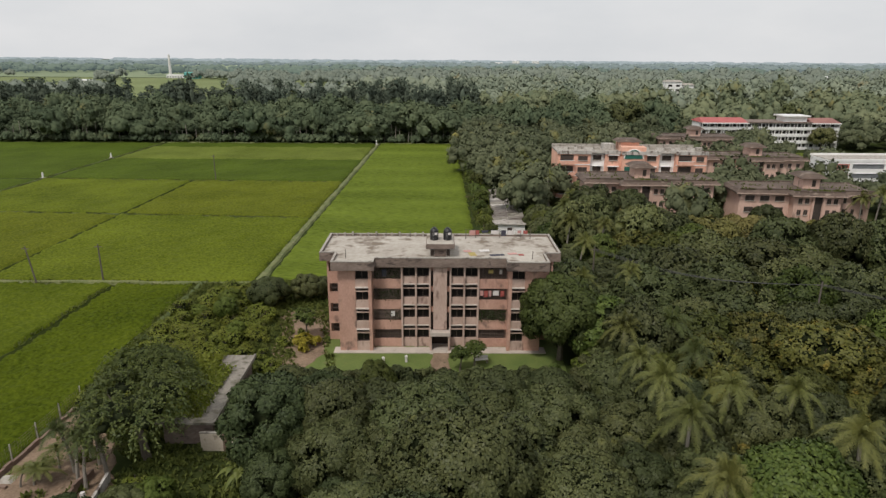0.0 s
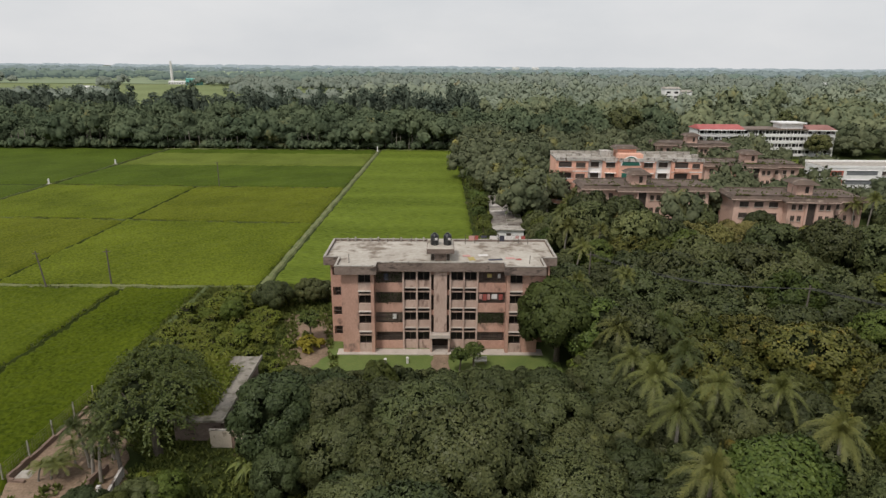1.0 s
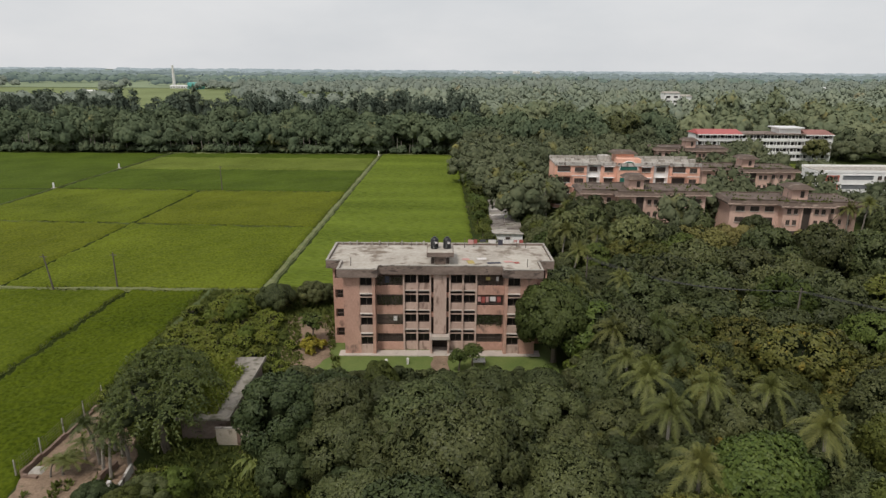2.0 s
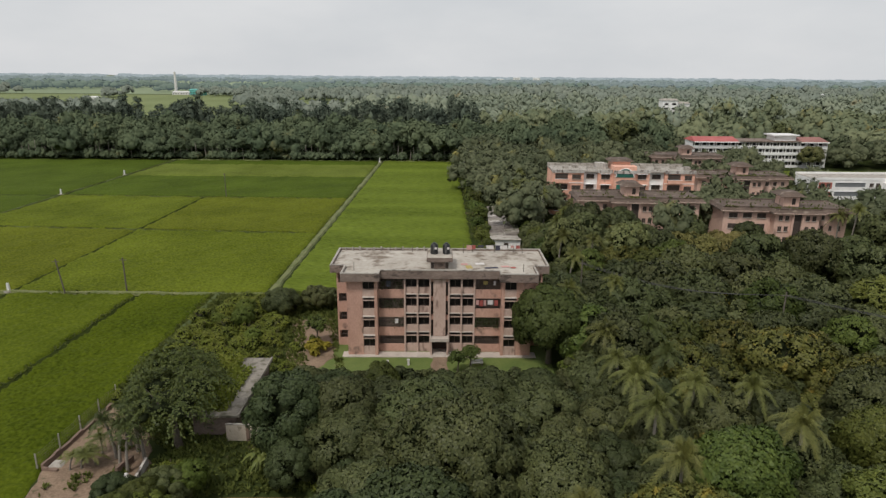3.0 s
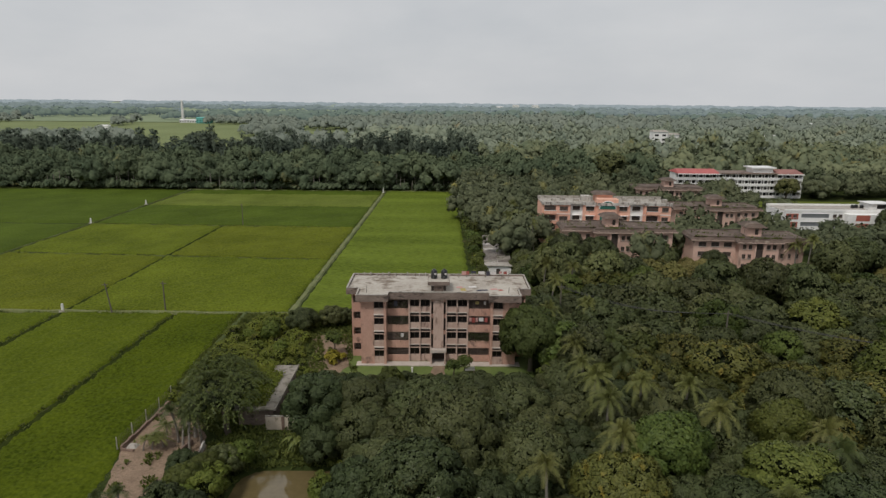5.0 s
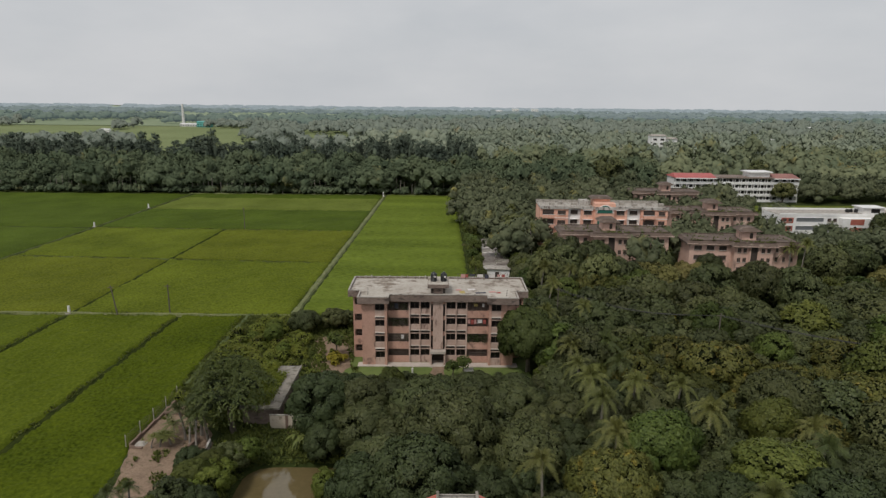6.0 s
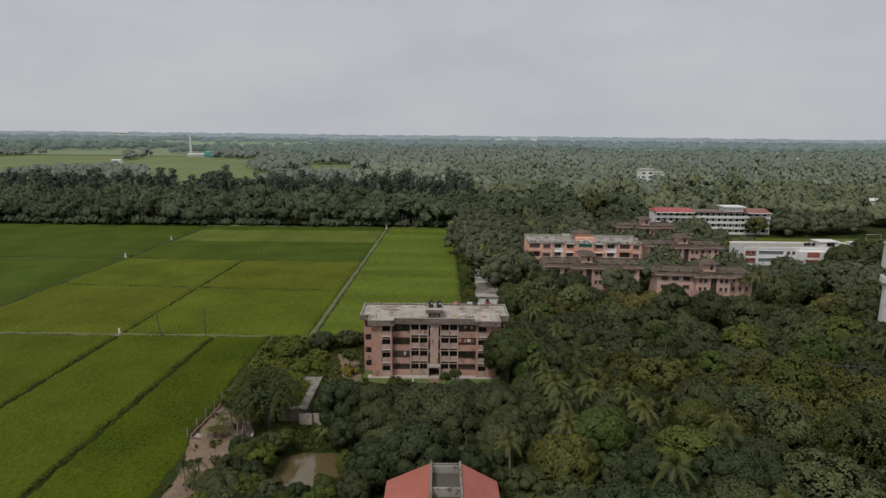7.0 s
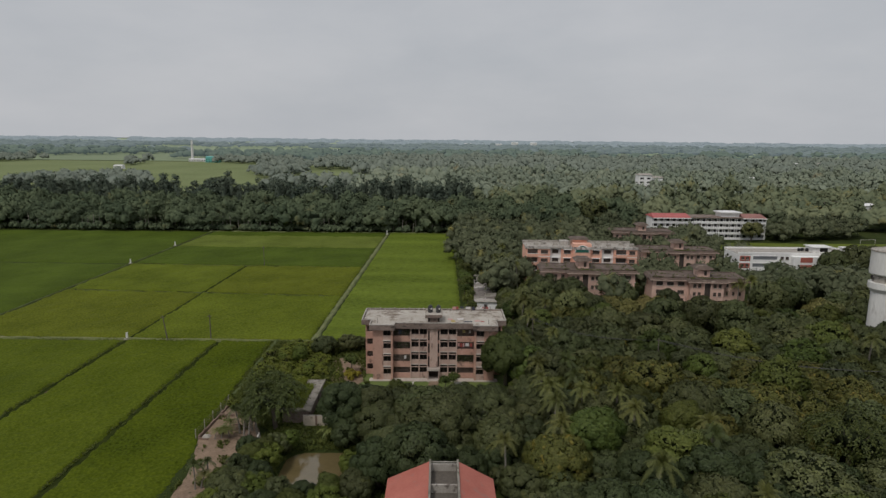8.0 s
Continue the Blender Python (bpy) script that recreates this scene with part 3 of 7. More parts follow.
def window_unit(parent, x0, x1, y, z0, z1, panes=2, material="glass"):
    """A recessed window: dark lining, panes in a timber frame."""
    g = Geo()
    t = 0.06
    g.box(x0, x1, y + 0.02, y + 0.1, z0, z0 + t).box(x0, x1, y + 0.02, y + 0.1, z1 - t, z1)
    for k in range(panes + 1):
        xc = x0 + (x1 - x0) * k / panes
        g.box(max(x0, xc - t / 2), min(x1, xc + t / 2) + (0.03 if k == 0 else 0), y + 0.02, y + 0.1, z0 + t, z1 - t)
    window = part("window", Geo().box(x0, x1, y + 0.10, y + 0.16, z0, z1), M["dark_room"], parent, "dark recessed window")
    part("window_frame", g, M["frame"], window)
    for k in range(panes):
        a, b = x0 + (x1 - x0) * k / panes + 0.04, x0 + (x1 - x0) * (k + 1) / panes - 0.04
        part("pane", Geo().box(a, b, y + 0.07, y + 0.095, z0 + t, z1 - t), M[material], window)
    return window


def clump_sheet(rng, n, x0, x1, y0, y1, z0, z1, size):
    """Leaf quads strewn through a box."""
    p = rng.uniform((x0, y0, z0), (x1, y1, z1), (n, 3))
    d = rng.normal(size=(n, 3))
    d /= np.linalg.norm(d, axis=1, keepdims=True)
    s = np.cross(d, rng.normal(size=(n, 3)))
    s /= np.linalg.norm(s, axis=1, keepdims=True)
    size = size * rng.uniform(0.6, 1.3, (n, 1))
    v = np.stack([p, p + d * size * 0.5 + s * size * 0.3, p + d * size, p + d * size * 0.5 - s * size * 0.3], 1).reshape(-1, 3)
    return array_mesh("leaves", v, np.arange(4 * n).reshape(n, 4))


def apartment_block():
    house = thing("apartment_block", "four-storey weathered pink apartment block with flat concrete roof", "building", (CX, 0, 0))
    # plinth apron
    part("apron", Geo().box(-13.6, 13.6, -0.7, 1.0, -0.3, 0.16), M["ledge"], house, "pale concrete apron")
    # the inner core behind every opening
    part("core", Geo().box(-12.6, 12.6, 3.2, 11.9, 0, BAND0), M["pink_wall"], house)
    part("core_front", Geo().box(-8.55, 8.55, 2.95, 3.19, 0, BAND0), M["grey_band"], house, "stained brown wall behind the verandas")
    for s in (-1, 1):
        xs = lambda a, b: (min(s * a, s * b), max(s * a, s * b))  # noqa: E731
        # end wing: blank wall, window strip, inner pier
        part("wall", Geo().box(*xs(10.62, 12.8), 0, 4.0, 0, BAND0), M["pink_wall"], house)
        part("pier", Geo().box(*xs(8.6, 9.0), -0.12, 3.0, 0, BAND0), M["pink_wall"], house)
        part("wall", Geo().box(*xs(9.0, 10.62), 0.9, 3.2, 0, BAND0), M["dark_room"], house, "window recess wall, coloured dark for its shade")
        for k in range(4):
            z = k * FLOOR
            a, b = xs(9.0, 10.62)
            part("spandrel", Geo().box(a, b, 0.06, 0.3, z + (0.39 if k else 0.0), z + 1.36), M["pink_panel"], house)
            window_unit(house, a, b, 0.45, z + 1.3, z + 2.55)
            part("lintel", Geo().box(a, b, 0.0, 0.34, z + 2.54, z + 2.68), M["pink_panel"], house)
            if k < 3:
                part("ledge", Geo().frustum((a - 0.02, b + 0.02, -0.2, 0.5), z + 3.08, (a - 0.02, b + 0.02, -0.12, 0.5), z + 3.22), M["ledge"], house, "pale concrete window ledge")
        # veranda bay
        for k in range(4):
            z = k * FLOOR
            a, b = xs(4.97, 8.6)
            part("veranda_floor", Geo().box(a, b, 1.3, 3.0, z + 2.52, z + 2.72), M["pink_wall"], house)
            low = z + (0.98 if k else 1.25)
            part("veranda_wall", Geo().box(a, b, 1.3, 1.48, (z - 0.12) if k else 0.0, low), M["pink_wall"], house)
            bars = Geo()
            for i in range(15 if k == 0 else 9):
                x = a + (b - a) * (i + 0.5) / (15 if k == 0 else 9)
                bars.box(x - 0.025, x + 0.025, 1.37, 1.41, low, z + 2.52)
            for zz in ((low + z + 2.52) / 2, low + 0.25):
                bars.box(a, b, 1.365, 1.415, zz - 0.025, zz + 0.025)
            if s < 0 and k:
                for i in range(5):
                    zz = low + 0.16 + 0.28 * i
                    part("veranda_slat", Geo().box(a + 0.02, b - 0.02, 1.42, 1.46, zz, zz + (0.16 if k == 1 else 0.06)), M["grille"] if k > 1 else M["grey_band"], house, "weathered brown veranda slat")
            part("veranda_grille", bars, M["grille"], house, "rusty iron veranda grille")
            part("door", Geo().box(a + 0.7, a + 1.6, 2.88, 2.95, z + 0.05, z + 2.1), M["frame"], house)
        # window grid of two columns
        for a0, b0 in ((1.42, 2.98), (3.2, 4.76)):
            a, b = xs(a0, b0)
            part("wall", Geo().box(a, b, 2.3, 2.95, 0, BAND0), M["dark_room"], house, "window recess wall, coloured dark for its shade")
            for k in range(4):
                z = k * FLOOR
                part("spandrel", Geo().box(a, b, 1.42, 1.62, z + (0.36 if k else 0.0), z + 1.28), M["pink_panel"], house)
                window_unit(house, a, b, 1.85, z + 1.22, z + 2.5)
                part("lintel", Geo().box(a, b, 1.36, 1.66, z + 2.47, z + 2.6), M["pink_panel"], house)
                if k < 3:
                    part("ledge", Geo().box(a, b, 1.2, 1.8, z + 3.06, z + 3.19), M["ledge"], house, "pale concrete window ledge")
        for x in (1.31, 3.09, 4.87):
            part("pier", Geo().box(*xs(x - 0.11, x + 0.11), 1.1, 2.95, 0, BAND0), M["pink_panel"], house)
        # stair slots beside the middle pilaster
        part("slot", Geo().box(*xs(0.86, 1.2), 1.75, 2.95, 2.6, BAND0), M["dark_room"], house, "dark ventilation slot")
        for k in range(1, 4):
            part("slot_bar", Geo().box(*xs(0.86, 1.2), 1.35, 1.75, k * FLOOR + 2.1, k * FLOOR + 2.75), M["pink_wall"], house)
        # outer block, set back, with open side balconies
        part("wall", Geo().box(*xs(12.8, 14.7), 4.6, 11.9, 0, BAND0), M["pink_wall"], house)
        part("pier", Geo().box(*xs(14.45, 14.7), 3.5, 4.6, 0, BAND0), M["pink_wall"], house)
        part("pier", Geo().box(*xs(12.8, 13.05), 3.5, 4.6, 0, BAND0), M["pink_wall"], house)
        for k in range(4):
            z = k * FLOOR
            part("balcony_wall", Geo().box(*xs(13.05, 14.45), 3.5, 3.68, z - (0.35 if k else 0), z + 1.2), M["pink_wall"], house)
            part("balcony_floor", Geo().box(*xs(13.05, 14.45), 3.68, 4.6, z - (0.2 if k else 0.0), z + 0.03), M["pink_panel"], house)
            part("window", Geo().box(*xs(13.15, 14.35), 4.55, 4.6, z + 0.9, z + 2.3), M["dark_room"], house, "dark window opening")
            bars = Geo()
            for i in range(5):
                x = s * (13.2 + 0.28 * i)
                bars.box(x - 0.02, x + 0.02, 3.57, 3.61, z + 1.2, z + 2.45)
            bars.box(*xs(13.05, 14.45), 3.56, 3.62, z + 1.75, z + 1.8)
            part("balcony_grille", bars, M["grille"], house)
            part("balcony_head", Geo().box(*xs(13.05, 14.45), 3.5, 3.7, z + 2.4, z + FLOOR - 0.35 if k < 3 else BAND0), M["pink_wall"], house)
    # pilaster and entrance
    part("pilaster", Geo().box(-0.86, 0.86, 1.05, 2.95, 2.6, BAND0), M["pink_panel"], house, "pale stained stair pilaster")
    part("canopy", Geo().box(-1.3, 1.3, -0.3, 1.3, 2.25, 2.5).box(-1.3, 1.3, -0.3, -0.18, 2.5, 2.72).box(-1.3, -1.18, -0.18, 1.1, 2.5, 2.72).box(1.18, 1.3, -0.18, 1.1, 2.5, 2.72), M["ledge"], house, "pale concrete entrance canopy")
    part("entrance", Geo().box(-1.1, 1.1, 2.0, 2.1, 0.1, 2.2), M["dark_room"], house, "dark entrance opening")
    for s in (-1, 1):
        part("pier", Geo().box(s * 1.15 - 0.12, s * 1.15 + 0.12, -0.1, 0.15, 0.1, 2.25), M["pink_panel"], house)
        part("wall", Geo().box(s * 1.15 - 0.05, s * 1.15 + 0.05, 0.15, 2.9, 0.1, 2.25), M["pink_wall"], house)
    part("step", Geo().box(-1.3, 1.3, -0.9, 2.0, -0.1, 0.1).box(-1.1, 1.1, -0.4, 2.0, 0.1, 0.2), M["ledge"], house)
    # roof deck in three overlapping plates
    deck = Geo().box(-13.2, 13.2, 0.8, 11.9, BAND0 + 0.02, ROOF)
    for s in (-1, 1):
        deck.box(s * 8.4, s * 13.2, -0.6, 0.8, BAND0 + 0.02, ROOF)
    part("roof", deck, M["deck"], house, "pale stained concrete roof deck")
    for s in (-1, 1):
        a, b = sorted((s * 13.2, s * 15.2))
        part("roof", Geo().box(a, b, 3.2, 11.9, BAND0 + 0.02, ROOF - 0.004), M["deck"], house, "pale stained concrete roof deck")
    # the parapet band: pieces butted end to end
    H = 12.5
    band = [(-8.2, 8.2, 0.55, 0.8, 12.55), (-15.5, 15.5, 11.9, 12.15, 12.45)]
    for s in (-1, 1):
        band += [(s * 8.2, s * 13.45, -0.9, -0.6, H), (s * 13.2, s * 13.45, -0.6, 3.0, H), (s * 13.45, s * 15.5, 3.0, 3.25, H), (s * 15.22, s * 15.5, 3.25, 11.9, H), (s * 8.2, s * 8.4, -0.6, 0.8, H)]
    for x0, x1, y0, y1, top in band:
        g = Geo().box(x0, x1, y0, y1, BAND0 - 0.06, top - 0.1)
        part("parapet", g, M["grey_band"], house, "dark stained concrete roof edge")
        part("coping", Geo().box(x0, x1, min(y0, y1) - 0.03, max(y0, y1) + 0.03, top - 0.098, top), M["concrete"], house)
    part("soffit", Geo().box(-8.19, 8.19, 0.8, 3.0, BAND0 - 0.02, BAND0 + 0.01), M["pink_panel"], house)
    # front roof part over the middle ends at the parapet
    # stair room with a wide cap
    stair = part("stair_room", Geo().box(-1.25, 1.25, 2.3, 6.0, ROOF, 13.35), M["concrete"], house, "small stained concrete stair room")
    part("recess", Geo().box(-0.75, 0.75, 2.2, 2.29, ROOF + 0.1, 13.2), M["grey_band"], stair)
    for s in (-1, 1):
        part("opening", Geo().box(s * 1.0 - 0.2, s * 1.0 + 0.2, 2.24, 2.295, ROOF + 0.15, 13.1), M["dark_room"], stair)
    part("cap", Geo().box(-1.8, 1.8, 1.7, 6.4, 13.35, 13.95), M["grey_band"], stair, "stained concrete cap")
    part("cap_top", Geo().frustum((-1.72, 1.72, 1.78, 6.32), 13.951, (-1.55, 1.55, 1.95, 6.1), 14.1), M["deck"], stair)
    # stub columns and rods left on the roof
    for x, y, h in ((-11.9, 1.5, 1.2), (11.6, 1.4, 1.1), (-7.6, 11.3, 0.9), (-4.2, 11.3, 0.9), (5.0, 11.2, 1.2), (8.4, 11.2, 1.3), (11.3, 11.0, 1.1)):
        part("rod", Geo().tube([(x, y, ROOF), (x + 0.03, y, ROOF + h)], [0.05, 0.045], 6), M["pole"], house, "thin dark iron rod")
    for k in range(12):
        x = -14.6 + 1.1 * k
        part("stub", Geo().box(x, x + 0.22, 11.55, 11.8, ROOF, ROOF + 0.42 + 0.12 * ((k * 7) % 3)), M["concrete"], house)
    return house


apartment_block()


def water_tank(x, y, z):
    t = thing("water_tank", "black ribbed plastic water tank on the stair room", "water tank", (x, y, z), 0, "roof tanks")
    prof = [(0.5, 0)]
    for k in range(5):
        prof += [(0.54, 0.06 + 0.24 * k), (0.54, 0.2 + 0.24 * k), (0.51, 0.24 + 0.24 * k)]
    prof += [(0.5, 1.3), (0.32, 1.48), (0.2, 1.5)]
    part("tank_body", Geo().turned(prof, n=20), M["tank"], t)
    part("lid", Geo().turned([(0.22, 1.5), (0.22, 1.6), (0.15, 1.63)], n=14), M["tank"], t)
    part("label_plate", Geo().box(0.05, 0.4, -0.56, -0.53, 0.75, 1.05), M["cloth_white"], t, "small pale sticker")


water_tank(CX - 0.78, 3.4, 14.1)
water_tank(CX + 0.92, 3.4, 14.1)


def cloth(x, y, z, w, h, colour, name="laundry", lying=False, turn=0.0):
    """A sagging cloth, hung from its upper edge or spread on a floor."""
    rng = np.random.default_rng(int(abs(x * 97 + z * 31 + w * 7)) + 5)
    n, m = 7, 4
    verts = []
    for j in range(m):
        for i in range(n):
            u, v = i / (n - 1), j / (m - 1)
            r = rng.uniform(-0.03, 0.03)
            verts.append((u * w, v * h + r, 0.03 + abs(r)) if lying else (u * w, r * 1.5 * v, -v * h))
    faces = [(j * n + i, j * n + i + 1, (j + 1) * n + i + 1, (j + 1) * n + i) for j in range(m - 1) for i in range(n - 1)]
    back = [(a + 0, b + (0 if lying else 0.015), c - (0.015 if lying else 0)) for a, b, c in verts]
    k = len(verts)
    allv = verts + back
    rim = [i for i in range(n)] + [j * n + n - 1 for j in range(1, m)] + [(m - 1) * n + i for i in range(n - 2, -1, -1)] + [j * n for j in range(m - 2, 0, -1)]
    allf = faces + [tuple(q + k for q in f[::-1]) for f in faces] + [(a, a + k, b + k, b) for a, b in zip(rim, rim[1:] + rim[:1])]
    words = {"cloth_red": "red", "cloth_white": "white", "cloth_pink": "pink", "cloth_yellow": "yellow", "cloth_dark": "dark blue"}[colour]
    where = "spread to dry on the concrete roof" if lying else "hung out to dry on a line"
    return single(name, Geo().quads(allv, allf), M[colour], f"{words} wash {where}", "laundry", where=(x, y, z), turn=turn)


# wash on the roof and in the verandas
for x, y, w, h, c in ((3.6, 2.6, 0.9, 1.5, "cloth_yellow"), (6.2, 2.6, 1.9, 0.7, "cloth_dark"), (8.6, 3.2, 1.2, 0.8, "cloth_pink"), (9.9, 2.8, 0.7, 0.7, "cloth_red"), (2.9, 4.2, 1.0, 0.9, "cloth_pink"), (5.0, 4.5, 1.3, 0.8, "cloth_white")):
    cloth(x, y, ROOF, w, h, c, lying=True, turn=8)


def wash_line(x0, x1, y, z0, z1):
    t = thing("wash_line", "sagging wash line between two posts on the roof", "wash line", (x0, y, z0))
    d = x1 - x0
    for x in (0, d):
        part("post", Geo().tube([(x, 0, 0), (x, 0, z1 - z0)], [0.05, 0.04], 6), M["pole"], t)
    pts = [(d * k / 8, 0, z1 - z0 - 0.06 - 0.12 * math.sin(math.pi * k / 8)) for k in range(9)]
    part("line", Geo().tube(pts, [0.012] * 9, 4), M["wire"], t)


wash_line(3.4, 12.4, 10.6, ROOF, 13.55)
for x, w, h, c in ((3.9, 0.8, 0.7, "cloth_pink"), (4.75, 0.5, 0.6, "cloth_red"), (5.6, 0.9, 0.35, "cloth_dark"), (6.9, 1.1, 0.5, "cloth_white"), (8.3, 0.7, 0.8, "cloth_dark"), (9.2, 0.9, 0.6, "cloth_white"), (10.6, 0.5, 0.4, "cloth_pink"), (11.4, 0.6, 0.5, "cloth_red")):
    cloth(x, 10.6, 13.36, w, h, c)
for x, k, w, h, c in ((6.1, 3, 0.6, 0.5, "cloth_yellow"), (7.5, 3, 0.35, 0.6, "cloth_white"), (5.1, 2, 0.4, 0.7, "cloth_pink"), (5.6, 2, 0.5, 0.9, "cloth_red"), (6.2, 2, 0.35, 0.8, "cloth_pink"), (6.75, 2, 0.75, 0.65, "cloth_white"), (7.7, 2, 0.5, 0.8, "cloth_red"), (-7.4, 3, 0.6, 0.9, "cloth_dark"), (-6.3, 1, 0.5, 0.7, "cloth_white")):
    cloth(CX + x, 1.2, k * FLOOR + 2.3, w, h, c)


def creeper(x0, x1, z0, z1, n, seed):
    rng = np.random.default_rng(seed)
    single("creeper", clump_sheet(rng, n, x0, x1, 1.15, 1.5, z0, z1, 0.24), M["creeper"], "leafy creeper grown through a veranda grille", "plant", "stuff")


creeper(CX - 8.4, CX - 5.1, 2 * FLOOR + 0.95, 2 * FLOOR + 2.4, 230, 3)
creeper(CX - 7.2, CX - 5.1, 1 * FLOOR + 1.0, 1 * FLOOR + 2.3, 90, 4)
creeper(CX + 5.1, CX + 8.4, 1 * FLOOR + 0.9, 1 * FLOOR + 2.4, 430, 5)
creeper(CX - 8.3, CX - 5.2, 3 * FLOOR + 1.0, 3 * FLOOR + 2.3, 170, 6)


# ---- the other buildings ----
def pane_row(parent, x0, x1, y, z0, z1, n, gap=0.35, inset=0.05, material="dark_room"):
    """A row of n windows, each with its own sill."""
    w = (x1 - x0) / n
    for k in range(n):
        a, b = x0 + w * k + gap / 2, x0 + w * (k + 1) - gap / 2
        win = part("window", Geo().box(a, b, y - 0.03, y + 0.12, z0, z1), M[material], parent, "dark window")
        part("sill", Geo().box(a - 0.08, b + 0.08, y - 0.22, y - 0.03, z0 - 0.12, z0), M["ledge"], win)
        part("window_frame", Geo().box((a + b) / 2 - 0.04, (a + b) / 2 + 0.04, y - 0.06, y - 0.032, z0, z1).box(a, b, y - 0.06, y - 0.032, z1 - 0.07, z1), M["frame"], win)


def brown_house(x, y, turn, label, left=9.0, right=9.0, top=8.4, floors=3):
    """A stepped block: a middle bay that stands forward, two set-back wings, deep brown roof skirts and a stair room."""
    h = thing("brown_house", label, "house", (x, y, 0), turn, "brown houses")
    bays = [(-left - 5, -5, 2.2, 11), (-5, 5, 0, 12), (5, 5 + right, 1.6, 11)]
    fl = top / floors
    for x0, x1, y0, y1 in bays:
        part("wall", Geo().box(x0, x1, y0, y1, 0, top), M["brown_wall"], h)
        o = 1.0
        roof = part("roof", Geo().frustum((x0 - o, x1 + o, y0 - o, y1 + o), top + 0.02 + 0.01 * y0, (x0 - o, x1 + o, y0 - o, y1 + o), top + 0.35 + 0.01 * y0).frustum((x0 - o, x1 + o, y0 - o, y1 + o), top + 0.35 + 0.01 * y0, (x0 - 0.3, x1 + 0.3, y0 - 0.3, y1 + 0.3), top + 0.95 + 0.012 * y0), M["brown_roof"], h, "mossy brown flat roof with a deep skirt")
        part("parapet", Geo().box(x0 - 0.32, x1 + 0.32, y0 - 0.34, y0 - 0.12, top + 0.96 + 0.012 * y0, top + 1.2), M["brown_roof"], roof)
        part("parapet", Geo().box(x0 - 0.32, x1 + 0.32, y1 + 0.1, y1 + 0.3, top + 0.96 + 0.012 * y0, top + 1.2), M["brown_roof"], roof)
        part("roof_edge", Geo().box(x0 - o - 0.04, x1 + o + 0.04, y0 - o - 0.08, y0 - o - 0.005, top + 0.05, top + 0.3), M["pink_panel"], roof)
        for k in range(floors):
            z = k * fl
            if x0 < -4.9 and x1 < 0 or x0 > 0:
                pane_row(h, x0 + 0.6, x1 - 0.6, y0, z + 0.95, z + 2.1, 3, 1.3)
            else:
                pane_row(h, x0 + 0.5, x0 + 3.4, y0, z + 0.95, z + 2.1, 2, 0.6)
                pane_row(h, x1 - 3.4, x1 - 0.5, y0, z + 0.95, z + 2.1, 2, 0.6)
    part("stair_slot", Geo().box(-0.9, 0.9, -0.06, 0.1, 0.3, top - 0.1), M["dark_room"], h, "dark open stair well")
    for s in (-1, 1):
        part("pier", Geo().box(s * 1.15 - 0.22, s * 1.15 + 0.22, -0.45, 0, 0, top), M["brown_wall"], h)
    room = part("stair_room", Geo().box(-1.8, 1.8, 4.0, 8.5, top + 0.9, top + 3.4), M["brown_wall"], h)
    part("opening", Geo().box(0.1, 0.9, 3.94, 3.998, top + 1.4, top + 2.9), M["dark_room"], room)
    part("roof_cap", Geo().frustum((-2.9, 2.9, 2.9, 9.6), top + 3.4, (-1.5, 1.5, 4.3, 8.2), top + 4.3), M["brown_roof"], room, "mossy brown cap")
    return h


brown_house(83.0, 60.5, -4, "low brown-roofed house with pinkish walls among trees", 11, 7, 7.7, 3)
brown_house(47.0, 67.0, -2, "low brown-roofed house half hidden by mango trees", 8, 11, 8.7, 3)
brown_house(91.0, 103.0, -3, "brown-roofed house behind two similar houses", 8.5, 8, 8.7, 3)
brown_house(92.0, 150.0, -3, "brown-roofed house far behind in the trees", 8, 8, 8.7, 3)


